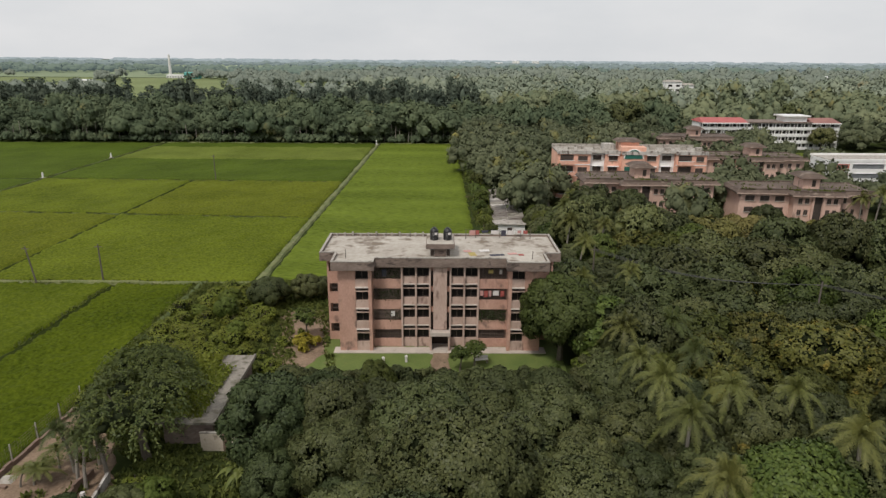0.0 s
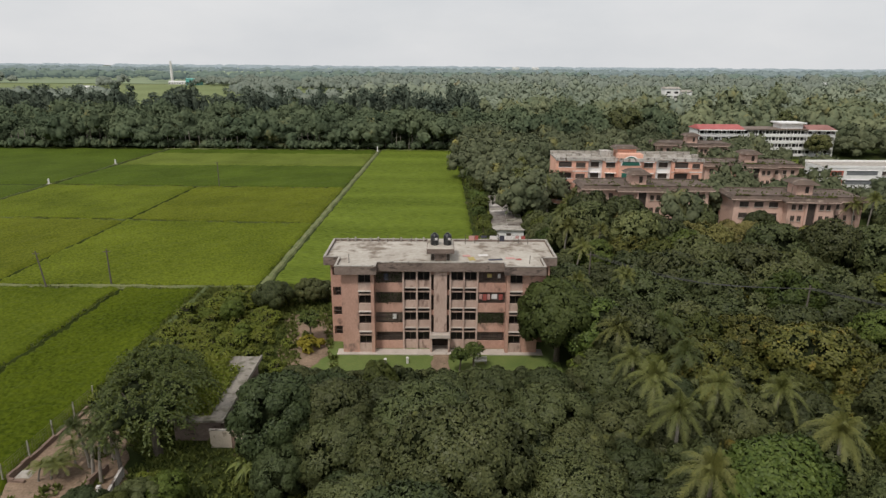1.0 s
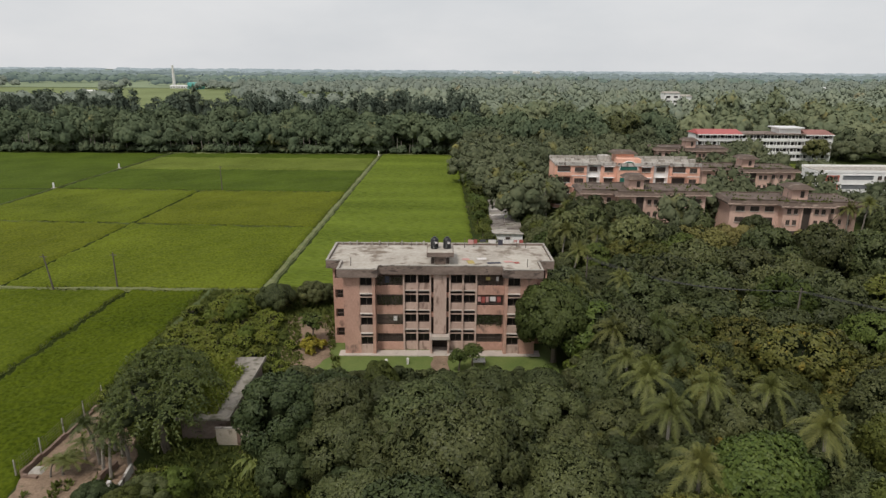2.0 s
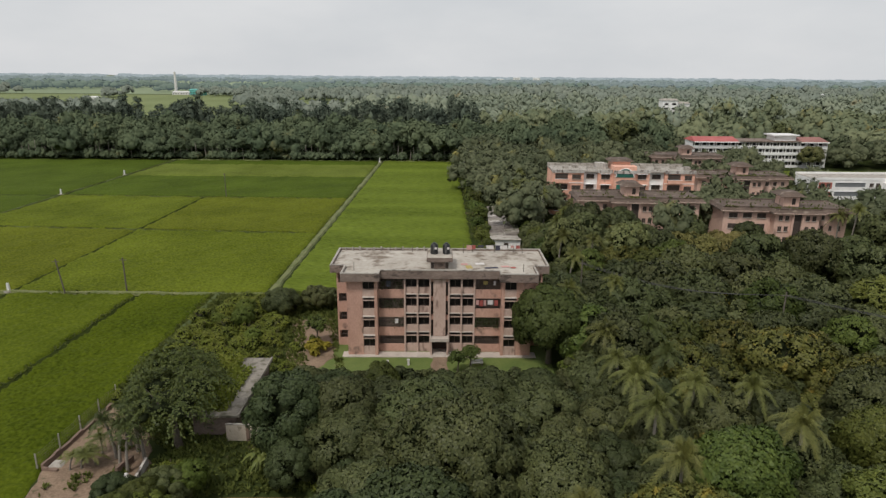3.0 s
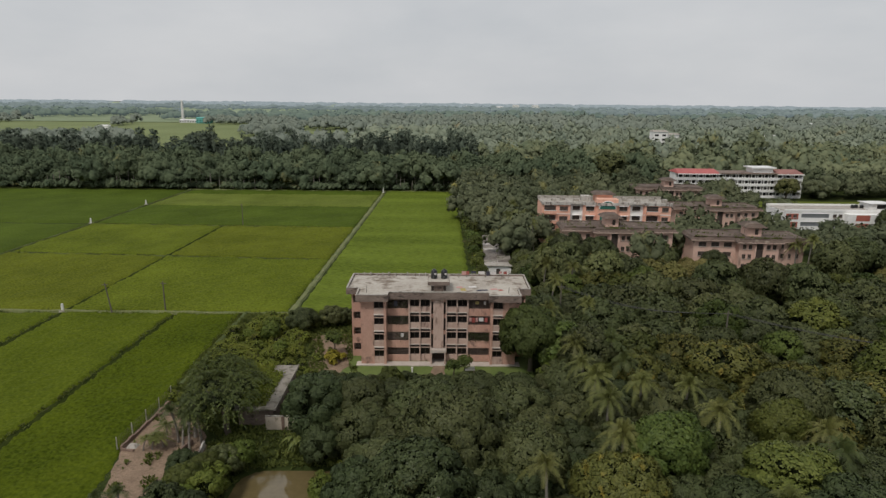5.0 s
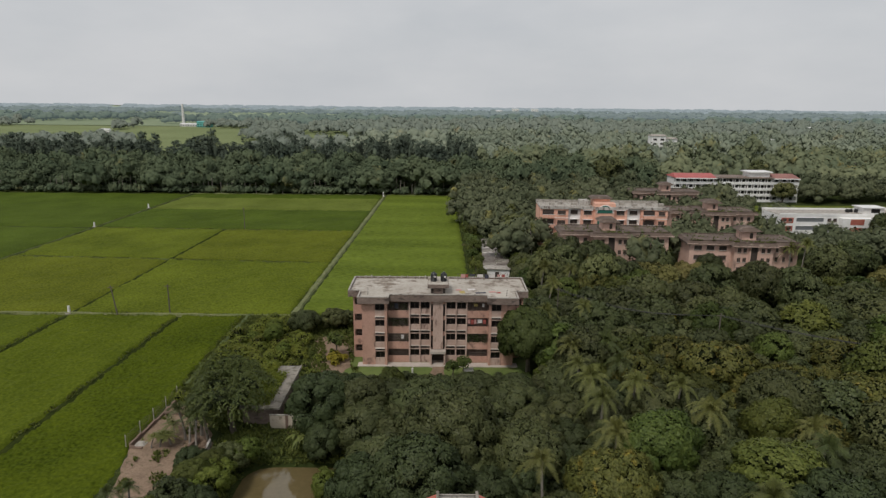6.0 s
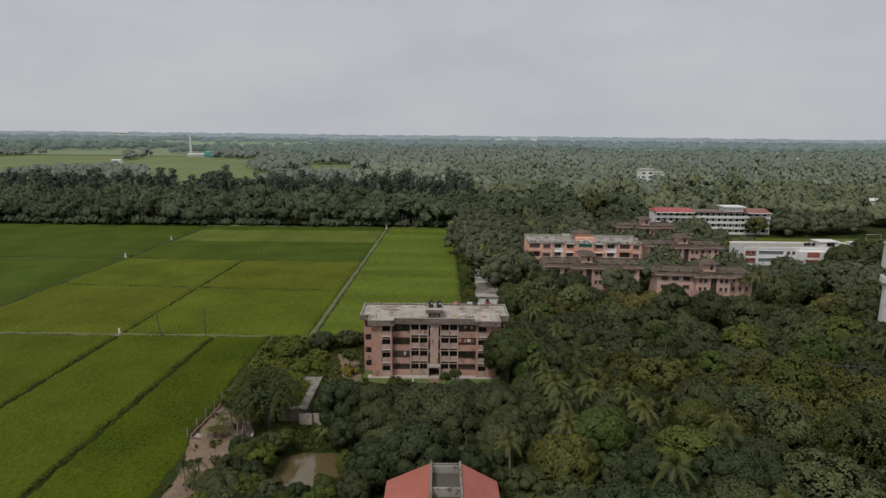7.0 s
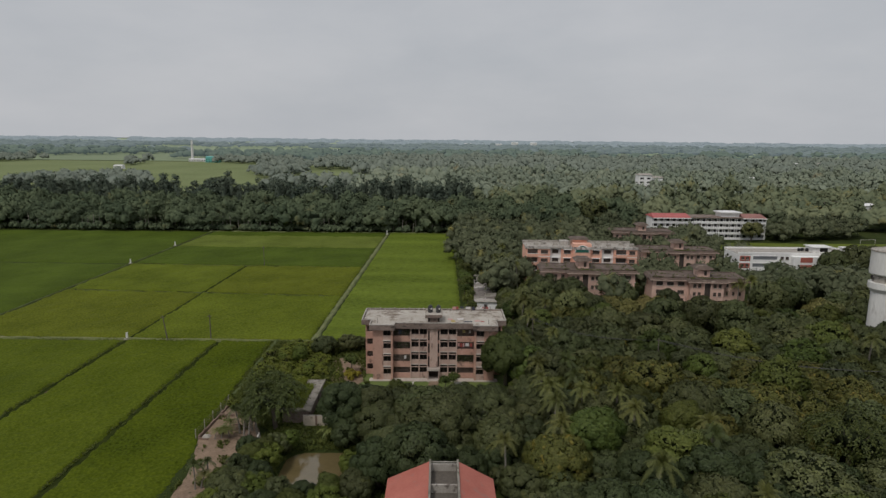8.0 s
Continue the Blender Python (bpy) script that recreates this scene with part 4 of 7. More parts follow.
def orange_house():
    h = thing("orange_house", "orange and white apartment house with weathered flat roof", "building", (0, 94, 0), -1.5)
    h.scale.z = 0.94
    top = 13.2
    cols = [(31.5, 40.2, 0.0, "orange"), (40.2, 44.2, 1.2, "white"), (44.2, 48.4, 0.4, "orange"), (48.4, 54.4, -0.6, "orange"), (54.4, 58.6, 0.4, "orange"), (58.6, 62.8, 1.2, "white"), (62.8, 71.0, 0.0, "orange")]
    for x0, x1, y0, m in cols:
        part("wall", Geo().box(x0, x1, y0, 11, 0, top - 0.3), M[m], h)
        part("parapet", Geo().box(x0 - 0.15, x1 + 0.15, y0 - 0.35, y0, top - 0.5, top + 0.45), M["aged_parapet"], h, "weathered white parapet")
        for k in range(4):
            z = 0.4 + 3.2 * k
            if x1 - x0 > 8:
                bal = part("balcony", Geo().box(x0 + 0.5, x0 + 4.4, y0 - 1.1, y0, z - 0.15, z + 0.05).box(x0 + 0.5, x0 + 4.4, y0 - 1.1, y0 - 0.98, z + 0.05, z + 0.95), M["orange"], h)
                part("railing", Geo().box(x0 + 0.45, x0 + 4.45, y0 - 1.16, y0 - 0.94, z + 0.95, z + 1.05), M["white"], bal)
                part("opening", Geo().box(x0 + 0.7, x0 + 4.2, y0 - 0.05, y0 + 0.08, z + 0.1, z + 2.5), M["dark_room"], h, "dark balcony opening")
                pane_row(h, x0 + 5.0, x1 - 0.4, y0, z + 0.9, z + 2.2, 1, 0.8)
                part("band", Geo().box(x0 - 0.05, x1 + 0.05, y0 - 0.1, y0, z - 0.35, z - 0.16), M["white"], h)
            elif x0 != 48.4:
                pane_row(h, x0 + 0.4, x1 - 0.4, y0, z + 0.9, z + 2.3, 1, 1.0)
                part("shade", Geo().box(x0 + 0.6, x1 - 0.6, y0 - 0.6, y0, z + 2.4, z + 2.55), M["white"], h)
    # arched green window of the middle bay
    arch = Geo()
    pts = [(51.4 + 2.5 * math.cos(math.pi * k / 14), 11.6 + 2.6 * math.sin(math.pi * k / 14)) for k in range(15)]
    n = len(pts)
    arch.quads([(x, -0.75, z) for x, z in pts] + [(x, -0.62, z) for x, z in pts], [tuple(range(n))[::-1]] + [(k, k + 1, n + k + 1, n + k) for k in range(n - 1)] + [(n - 1, 0, n, 2 * n - 1)])
    window = part("arched_window", arch, M["green_glass"], h, "green glazed arched window")
    rim = Geo().tube([(x, -0.72, z) for x, z in pts], [0.14] * n, 6)
    part("rim", rim, M["white"], window)
    for k in (1, 2):
        part("window", Geo().box(49.2, 53.6, -0.68, -0.58, 0.6 + 3.2 * k, 3.0 + 3.2 * k), M["green_glass"], h, "green glazed window")
    part("gable", Geo().box(48.2, 54.6, -0.58, 3.0, top - 0.3, top + 1.6), M["orange"], h, "raised orange middle bay")
    room = part("stair_room", Geo().box(48.6, 53.6, 3, 8, top, top + 2.6), M["orange"], h)
    part("roof_cap", Geo().frustum((47.6, 54.6, 2.2, 8.8), top + 2.6, (48.6, 53.6, 3.4, 7.6), top + 3.3), M["brown_roof"], room)
    part("wall", Geo().box(44.5, 47.5, 5, 8, top - 0.3, top + 1.7), M["aged_parapet"], room)
    part("roof", Geo().box(31.4, 71.1, 0.1, 11.1, top - 0.29, top + 0.05), M["concrete"], h, "stained concrete roof deck")
    part("roof_wall", Geo().box(31.4, 71.1, 10.8, 11.1, top + 0.052, top + 0.9), M["concrete"], h)
    for k, (x, y) in enumerate(((35, 5), (38, 6.5), (57.5, 6), (61, 4), (66, 6), (69, 3), (42, 5))):
        part("roof_block", Geo().box(x, x + 1.6, y, y + 1.2, top + 0.05, top + 0.75 + 0.2 * (k % 3)), M["concrete"], h)


orange_house()


def school():
    s = thing("school_building", "long white school with red tin roof and verandas", "school", (-3.0, 190, 0), 0)
    for x0, x1, top, floors in ((112.3, 131.0, 11.0, 3), (131.0, 158.0, 11.0, 4), (158.0, 169.5, 11.0, 4)):
        fl = top / floors if floors == 4 else 2.75
        base = top - fl * floors
        part("wall", Geo().box(x0, x1, 2.2, 11, 0, top), M["white"], s)
        for k in range(floors):
            z = base + fl * k
            part("gallery", Geo().box(x0, x1, 0, 2.2, z - 0.15, z), M["white"], s)
            part("balustrade", Geo().box(x0, x1, -0.05, 0.1, z, z + 1.15), M["white"], s, "white solid balustrade")
            n = int((x1 - x0) / 3)
            for i in range(n):
                xx = x0 + (x1 - x0) * (i + 0.5) / n
                part("window", Geo().box(xx - 1.15, xx + 1.15, 2.1, 2.22, z + 0.9, z + 2.2), M["glass"], s, "dark window")
                part("column", Geo().box(x0 + (x1 - x0) * i / n, x0 + (x1 - x0) * i / n + 0.3, 0.12, 0.4, z, z + fl - 0.15), M["white"], s)
        if x0 == 131.0:
            part("roof", Geo().box(x0 - 0.02, x1 + 0.02, -0.7, 11.6, top, top + 0.4), M["grey_band"], s, "dark stained flat roof")
        else:
            part("roof", Geo().frustum((x0 - 0.4, x1 + 0.4, -1.0, 12.2), top + 0.02, (x0 + 0.4, x1 - 0.4, 5.2, 6.0), top + 1.7), M["red_roof"] if x0 < 150 else M["rust_roof"], s, "red tin roof" if x0 < 150 else "rusty brown tin roof")
            part("fascia", Geo().box(x0 - 0.4, x1 + 0.4, -1.1, -1.01, top - 0.3, top + 0.12), M["white"], s)
    part("stair_room", Geo().box(147.5, 156.8, 2.0, 9, 11.4, 13.4), M["white"], s)
    part("roof_cap", Geo().box(146.5, 157.8, 1.0, 10, 13.4, 13.9), M["tin_white"], s)
    part("end_wall", Geo().box(169.5, 169.8, -0.2, 11.0, 0, 11.0), M["white"], s)


school()


def white_house():
    h = thing("white_house", "long white three-storey building with red brick panels", "building", (4.5, 104.5, 0), 0)
    h.scale.z = 0.86
    part("wall", Geo().box(108.5, 160, 0, 12, 0, 9.9), M["white"], h)
    part("wall", Geo().box(128, 160, -2.5, 0, 0, 9.3), M["white"], h)
    part("parapet", Geo().box(108.3, 160.2, -0.15, 0.2, 9.9, 10.7), M["white"], h)
    part("parapet", Geo().box(108.3, 160.2, 11.8, 12.2, 9.9, 10.7), M["white"], h)
    part("roof", Geo().box(108.6, 160, 0.2, 11.8, 9.9, 10.05), M["concrete"], h)
    for k in range(3):
        z = 0.5 + 3.2 * k
        part("panel", Geo().box(109.0, 113.0, -0.06, 0.02, z, z + 2.2), M["red_brick"], h, "red brick panel")
        pane_row(h, 109.2, 112.8, -0.07, z + 0.7, z + 1.9, 2, 0.7)
        part("window_band", Geo().box(114, 123, -0.05, 0.04, z + 0.7, z + 2.2), M["pale_glass"], h, "grey window band")
        part("window_frame", Geo().box(113.8, 123.2, -0.3, -0.06, z + 2.2, z + 2.35), M["white"], h)
        part("panel", Geo().box(130.5, 135, -2.56, -2.48, z, z + 2.2), M["red_brick"], h, "red brick panel")
        pane_row(h, 137, 159, -2.5, z + 0.7, z + 2.0, 7, 0.9)
        pane_row(h, 124, 127.8, 0.0, z + 0.7, z + 2.0, 2, 0.7)
    room = part("stair_room", Geo().box(138.5, 145.5, 4, 9, 10.05, 12.3), M["white"], h)
    part("roof_cap", Geo().box(138.0, 146.1, 3.4, 9.6, 12.3, 12.55), M["tin_white"], room)
    part("opening", Geo().box(141.2, 144.2, 3.95, 3.99, 10.4, 12.0), M["glass"], room)
    room = part("stair_room", Geo().box(152, 156, 6, 9, 10.05, 11.6), M["white"], h)
    part("roof_cap", Geo().box(151.6, 156.4, 5.6, 9.4, 11.6, 11.8), M["tin_white"], room)
    for k in range(6):
        part("roof_tank", Geo().turned([(0.6, 10.05), (0.62, 11.1), (0.3, 11.4)], 135 + 1.5 * k, 7 + 0.5 * (k % 2), 12), M["tank"], h)


white_house()


def water_tower():
    t = thing("water_tower", "whitewashed concrete water tower with a drum tank", "water tower", (108.2, 20.5, 0))
    part("shaft", Geo().turned([(2.7, 0), (2.7, 16.0)], n=28), M["tower_white"], t)
    part("collar", Geo().turned([(2.72, 15.2), (3.5, 16.2), (3.5, 17.6), (2.75, 17.65)], n=28), M["tower_white"], t)
    part("neck", Geo().turned([(2.75, 17.6), (2.75, 19.7)], n=28), M["concrete"], t)
    part("drum", Geo().turned([(3.1, 19.4), (3.55, 19.8), (3.6, 25.2), (3.4, 25.3)], n=32), M["tower_white"], t, "whitewashed drum tank")
    part("cover", Geo().turned([(3.75, 25.2), (3.75, 25.5), (0.8, 26.2)], n=32), M["concrete"], t)
    for k in range(4):
        a = k * math.tau / 4 + 2.7
        part("opening", Geo().tube([(2.7 * math.cos(a), 2.7 * math.sin(a), 18.7), (3.0 * math.cos(a), 3.0 * math.sin(a), 18.7)], [0.5, 0.5], 10), M["dark_room"], t)


water_tower()


EAVE = {-1: 7.7, 1: 6.8}


def red_roof_house():
    h = thing("red_roofed_house", "house with faded red pitched roofs either side of a terrace", "house", (1.75, -47.6, 0))
    for s in (-1, 1):
        part("wall", Geo().box(s * 2.0, s * 6.0, -24, -0.6, 0, 5.2), M["beige"], h)
        # one slope: from the terrace wall down to the eave
        v = [(s * 2.0, 0, 7.75), (s * EAVE[s], 0.25, 5.05), (s * EAVE[s], -25, 5.05), (s * 2.0, -25, 7.75)]
        low = [(x, y, z - 0.22) for x, y, z in v]
        part("roof", Geo().quads(v + low, [(0, 1, 2, 3), (4, 7, 6, 5), (0, 4, 5, 1), (1, 5, 6, 2), (2, 6, 7, 3), (3, 7, 4, 0)]), M["tile_roof"], h, "faded red pitched roof")
        part("gable", Geo().quads([(s * 2.0, -0.5, 5.2), (s * 6.0, -0.5, 5.2), (s * 2.0, -0.5, 7.5), (s * 2.0, -0.7, 5.2), (s * 6.0, -0.7, 5.2), (s * 2.0, -0.7, 7.5)], [(0, 1, 2), (3, 5, 4), (0, 3, 4, 1), (1, 4, 5, 2), (2, 5, 3, 0)]), M["beige"], h)
        part("terrace_wall", Geo().box(s * 1.72, s * 1.99, -25, 0.1, 0, 8.05), M["old_slab"], h, "grey concrete terrace wall")
    part("terrace_floor", Geo().box(-1.7, 1.7, -24.8, -0.3, 6.3, 6.5), M["pole"], h, "dark terrace floor")
    part("terrace_end", Geo().box(-1.71, 1.71, -0.3, 0.1, 0, 7.5), M["concrete"], h)
    part("rail", Geo().box(-1.7, 1.7, -0.2, -0.1, 7.75, 7.85).box(-0.05, 0.05, -0.2, -0.1, 7.5, 7.75), M["concrete"], h)
    part("cross_wall", Geo().box(-1.7, 1.7, -5.6, -5.3, 6.5, 7.6), M["concrete"], h)


red_roof_house()


def long_shed():
    s = thing("long_shed", "long low shed with a patched rusty tin roof", "shed", (14.9, 57.4, 0), -2.8)
    part("wall", Geo().box(-2.9, 2.9, 0, 34.5, 0, 2.3), M["white"], s)
    porch = part("porch", Geo().box(-3.2, 3.2, -3.2, -0.1, 0, 2.75), M["white"], s, "whitewashed front room")
    part("porch_roof", Geo().box(-3.4, 3.4, -3.6, -0.1, 2.75, 2.9), M["concrete"], porch)
    part("doorway", Geo().box(-0.5, 0.5, -3.24, -3.18, 0.05, 2.05), M["dark_room"], porch)
    rng = random.Random(4)
    for k in range(18):
        for side, (xa, xb, za, zb) in enumerate(((-3.5, -0.02, 2.35, 2.62), (0.02, 3.5, 2.62, 2.82))):
            y0, y1 = k * 1.94, k * 1.94 + 1.9
            z = rng.uniform(-0.05, 0.05)
            g = Geo().quads([(xa, y0, za + z), (xb, y0, zb + z), (xb, y1, zb + z), (xa, y1, za + z), (xa, y0, za - 0.06 + z), (xb, y0, zb - 0.06 + z), (xb, y1, zb - 0.06 + z), (xa, y1, za - 0.06 + z)], [(0, 1, 2, 3), (4, 7, 6, 5), (0, 4, 5, 1), (1, 5, 6, 2), (2, 6, 7, 3), (3, 7, 4, 0)])
            pale = rng.random() < 0.12
            part("roof_sheet", g, M["aged_parapet"] if pale else (M["tin"] if rng.random() < 0.6 else M["old_slab"]), s, "pale patched roof sheet" if pale else "rusty grey tin sheet")


long_shed()


def low_shed():
    s = thing("garden_shed", "low concrete shed with an overgrown flat roof", "shed", (0, 0, 0))
    part("wall", Geo().box(-27.2, -22.4, -20.3, -6.9, 0, 2.4), M["grey_band"], s)
    part("roof", Geo().box(-27.8, -21.9, -20.8, -6.4, 2.4, 2.62), M["old_slab"], s, "stained grey concrete roof slab")
    part("kerb", Geo().box(-22.1, -21.9, -20.8, -6.4, 2.62, 2.8), M["old_slab"], s)
    part("opening", Geo().box(-22.41, -22.37, -12, -10.8, 0.1, 2.1), M["dark_room"], s)
    rng = np.random.default_rng(8)
    single("roof_creeper", clump_sheet(rng, 1500, -28.4, -25.3, -10.0, -6.6, 2.55, 3.2, 0.30), M["bush"], "low creeper at the end of the shed roof", "plant", "stuff")
    single("roof_creeper", clump_sheet(rng, 6500, -28.4, -23.5, -20.0, -9.6, 2.55, 3.3, 0.30), M["bush"], "low creeper spreading over the shed roof", "plant", "stuff")


low_shed()


def beige_wall():
    w = thing("boundary_wall", "short beige rendered boundary wall with a pier", "wall", (0, 0, 0), 0, "", "structure")
    part("wall_panel", Geo().box(-20.7, -18.6, -21.5, -21.3, 0, 1.95), M["beige"], w)
    part("wall_panel", Geo().box(-23.2, -21.05, -21.5, -21.3, 0, 1.95), M["beige"], w)
    part("pier", Geo().box(-21.05, -20.7, -21.6, -21.2, 0, 1.95), M["brick"], w)
    part("coping", Geo().box(-23.25, -18.55, -21.55, -21.25, 1.95, 2.02), M["concrete"], w)


beige_wall()


def ruins():
    r = thing("ruined_foundation", "ruined low brick foundation walls in the dirt yard", "ruin", (0, 0, 0))
    for (x0, y0), (x1, y1), hgt in (((-39.9, -26.8), (-39.0, -12.6), 0.6), ((-39.8, -26.9), (-38.2, -27.1), 0.4), ((-39.4, -17.9), (-36.7, -18.0), 0.5), ((-32.3, -30.6), (-31.6, -25.2), 0.9), ((-35.8, -21.6), (-33.8, -21.7), 0.35)):
        a, b = Vector((x0, y0)), Vector((x1, y1))
        n = max(3, int((b - a).length / 0.9))
        rng = random.Random(int(abs(x0 * 13 + y1)))
        side = Vector((-(b - a).y, (b - a).x)).normalized() * 0.14
        for k in range(n):
            p, q = a + (b - a) * k / n, a + (b - a) * (k + 0.98) / n
            z = hgt * rng.uniform(0.6, 1.1)
            v = [(*(p + side), -0.2), (*(p - side), -0.2), (*(q - side), -0.2), (*(q + side), -0.2)]
            part("brick_course", Geo().quads(v + [(x, y, z) for x, y, _ in v], [(0, 3, 2, 1), (4, 5, 6, 7), (0, 1, 5, 4), (1, 2, 6, 5), (2, 3, 7, 6), (3, 0, 4, 7)]), M["brick"], r)
    for x, y, hgt in ((-30.3, -29.2, 1.3), (-31.2, -31.2, 0.5)):
        part("stub_column", Geo().box(x - 0.16, x + 0.16, y - 0.16, y + 0.16, -0.2, hgt), M["cloth_white"], r, "whitewashed stub column")
    part("side_wall", Geo().quads([(-29.5, -31.0, -0.2), (-29.25, -31.0, -0.2), (-29.65, -26.0, -0.2), (-29.9, -26.0, -0.2), (-29.5, -31.0, 0.75), (-29.25, -31.0, 0.75), (-29.65, -26.0, 1.0), (-29.9, -26.0, 1.0)], [(0, 3, 2, 1), (4, 5, 6, 7), (0, 1, 5, 4), (1, 2, 6, 5), (2, 3, 7, 6), (3, 0, 4, 7)]), M["aged_parapet"], r, "whitewashed low side wall")
    for x, y in ((-38.9, -26.0),):
        part("rubble", Geo().frustum((x - 0.8, x + 0.8, y - 0.6, y + 0.7), 0, (x - 0.3, x + 0.3, y - 0.2, y + 0.3), 0.4), M["concrete"], r)


ruins()


def fence():
    f = thing("wire_fence", "sagging wire-net fence on concrete posts by the rice", "fence", (0, 0, 0))
    pts = [(-39.6, -12.4), (-39.8, -16.0), (-40.0, -19.6), (-40.2, -23.2), (-40.35, -26.9)]
    for x, y in pts:
        part("post", Geo().tube([(x, y, -0.5), (x + 0.02, y, 1.9)], [0.075, 0.06], 6), M["concrete"], f)
    for (x0, y0), (x1, y1) in zip(pts[:-1], pts[1:]):
        for k in range(6):
            z = 0.2 + 0.3 * k
            part("wire", Geo().tube([(x0, y0, z), ((x0 + x1) / 2, (y0 + y1) / 2, z - 0.04), (x1, y1, z)], [0.012] * 3, 4), M["grille"], f)
        for k in range(9):
            u = (k + 0.5) / 9
            part("wire", Geo().tube([(x0 + (x1 - x0) * u, y0 + (y1 - y0) * u, 0.1), (x0 + (x1 - x0) * u, y0 + (y1 - y0) * u, 1.72)], [0.01] * 2, 4), M["grille"], f)


fence()


def pole(x, y, h, lean, label="thin dark timber pole in the rice field", cross=False, name="utility_pole"):
    p = thing(name, label, "pole", (x, y, FIELD_Z if x < 5 else 0))
    part("shaft", Geo().tube([(0, 0, -0.3), (lean * 0.5, 0, h * 0.5), (lean, 0, h)], [0.15, 0.13, 0.10], 7), M["pole"], p)
    part("crossarm", Geo().box(lean - 0.6, lean + 0.6, -0.05, 0.05, h - 0.5, h - 0.38), M["pole"], p)
    return p


pole(-57.1, 26.9, 6.6, 0.0)
pole(-67.5, 25.6, 6.6, -0.9, "leaning dark timber pole in the rice field")
pole(-68.2, 116.6, 8.0, 0.0)


def marker(x, y, h):
    m = thing("marker_post", "white concrete marker post on a dike", "post", (x, y, FIELD_Z), 0, "marker posts")
    part("shaft", Geo().frustum((-0.24, 0.24, -0.24, 0.24), 0, (-0.17, 0.17, -0.17, 0.17), h), M["tower_white"], m)
    part("foot", Geo().box(-0.6, 0.6, -0.5, 0.5, 0, 0.5), M["concrete"], m)


for x, y, h in ((-78.0, 26.2, 1.9), (-121.6, 118.2, 2.1), (-120.6, 158.4, 2.2), (-26.6, 197.0, 2.6)):
    marker(x, y, h)


def power_line():
    a, b, c = (23.0, 16.0, 9.4), (46.5, -2.0, 10.5), (86.0, -18.0, 10.0)
    for n, (x, y, z) in enumerate((a, b, c)):
        pole(x, y, z, 0.0, "concrete power pole standing among the trees")
    w = thing("power_wires", "three sagging black power wires over the trees", "wires", (0, 0, 0))
    for off in (-0.55, 0.0, 0.55):
        for p, q in ((a, b), (b, c)):
            pts = [(p[0] + (q[0] - p[0]) * k / 10 + off, p[1] + (q[1] - p[1]) * k / 10, p[2] + (q[2] - p[2]) * k / 10 - 0.4 - 1.6 * math.sin(math.pi * k / 10)) for k in range(11)]
            part("wire", Geo().tube(pts, [0.03] * 11, 4), M["wire"], w)


power_line()


def garden_items():
    for x, y in ((-7.2, -3.4), (-4.4, -3.0)):
        m = thing("garden_post", "small white garden post on the lawn", "post", (x, y, 0.06), 0, "garden posts")
        part("shaft", Geo().box(-0.14, 0.14, -0.14, 0.14, 0, 0.75), M["cloth_white"], m)
        part("cap", Geo().frustum((-0.2, 0.2, -0.2, 0.2), 0.75, (-0.05, 0.05, -0.05, 0.05), 0.9), M["cloth_white"], m)
    t = thing("garden_bench", "white garden bench on the lawn", "bench", (4.9, -3.2, 0.08), 6)
    part("seat", Geo().box(-0.9, 0.9, -0.25, 0.25, 0.42, 0.5), M["cloth_white"], t)
    part("backrest", Geo().box(-0.9, 0.9, 0.2, 0.26, 0.55, 0.9), M["cloth_white"], t)
    for s in (-1, 1):
        part("leg", Geo().box(s * 0.75 - 0.05, s * 0.75 + 0.05, -0.22, 0.26, 0, 0.42), M["concrete"], t)
    g = thing("netting_fence", "dark green netting fence at the garden edge", "fence", (0, 0, 0))
    pts = [(77.5, -22.5), (81.0, -29.0), (84.5, -35.5), (88, -42)]
    for x, y in pts:
        part("post", Geo().tube([(x, y, 0), (x, y, 2.1)], [0.07, 0.06], 6), M["concrete"], g)
    for (x0, y0), (x1, y1) in zip(pts[:-1], pts[1:]):
        part("net", Geo().quads([(x0, y0, 0.1), (x1, y1, 0.1), (x1, y1, 1.9), (x0, y0, 1.9), (x0 + 0.04, y0, 0.1), (x1 + 0.04, y1, 0.1), (x1 + 0.04, y1, 1.9), (x0 + 0.04, y0, 1.9)], [(0, 1, 2, 3), (4, 7, 6, 5), (0, 4, 5, 1), (3, 2, 6, 7), (0, 3, 7, 4), (1, 5, 6, 2)]), M["net"], g)


garden_items()


# ---- plants ----
def ball_template(cuts):
    bm = bmesh.new()
    bmesh.ops.create_icosphere(bm, subdivisions=cuts, radius=1.0)
    v = np.array([p.co[:] for p in bm.verts])
    f = np.array([[p.index for p in t.verts] for t in bm.faces])
    bm.free()
    return v, f


BALL1, BALL2 = ball_template(1), ball_template(2)


def unit(a):
    return a / np.maximum(np.linalg.norm(a, axis=-1, keepdims=True), 1e-9)


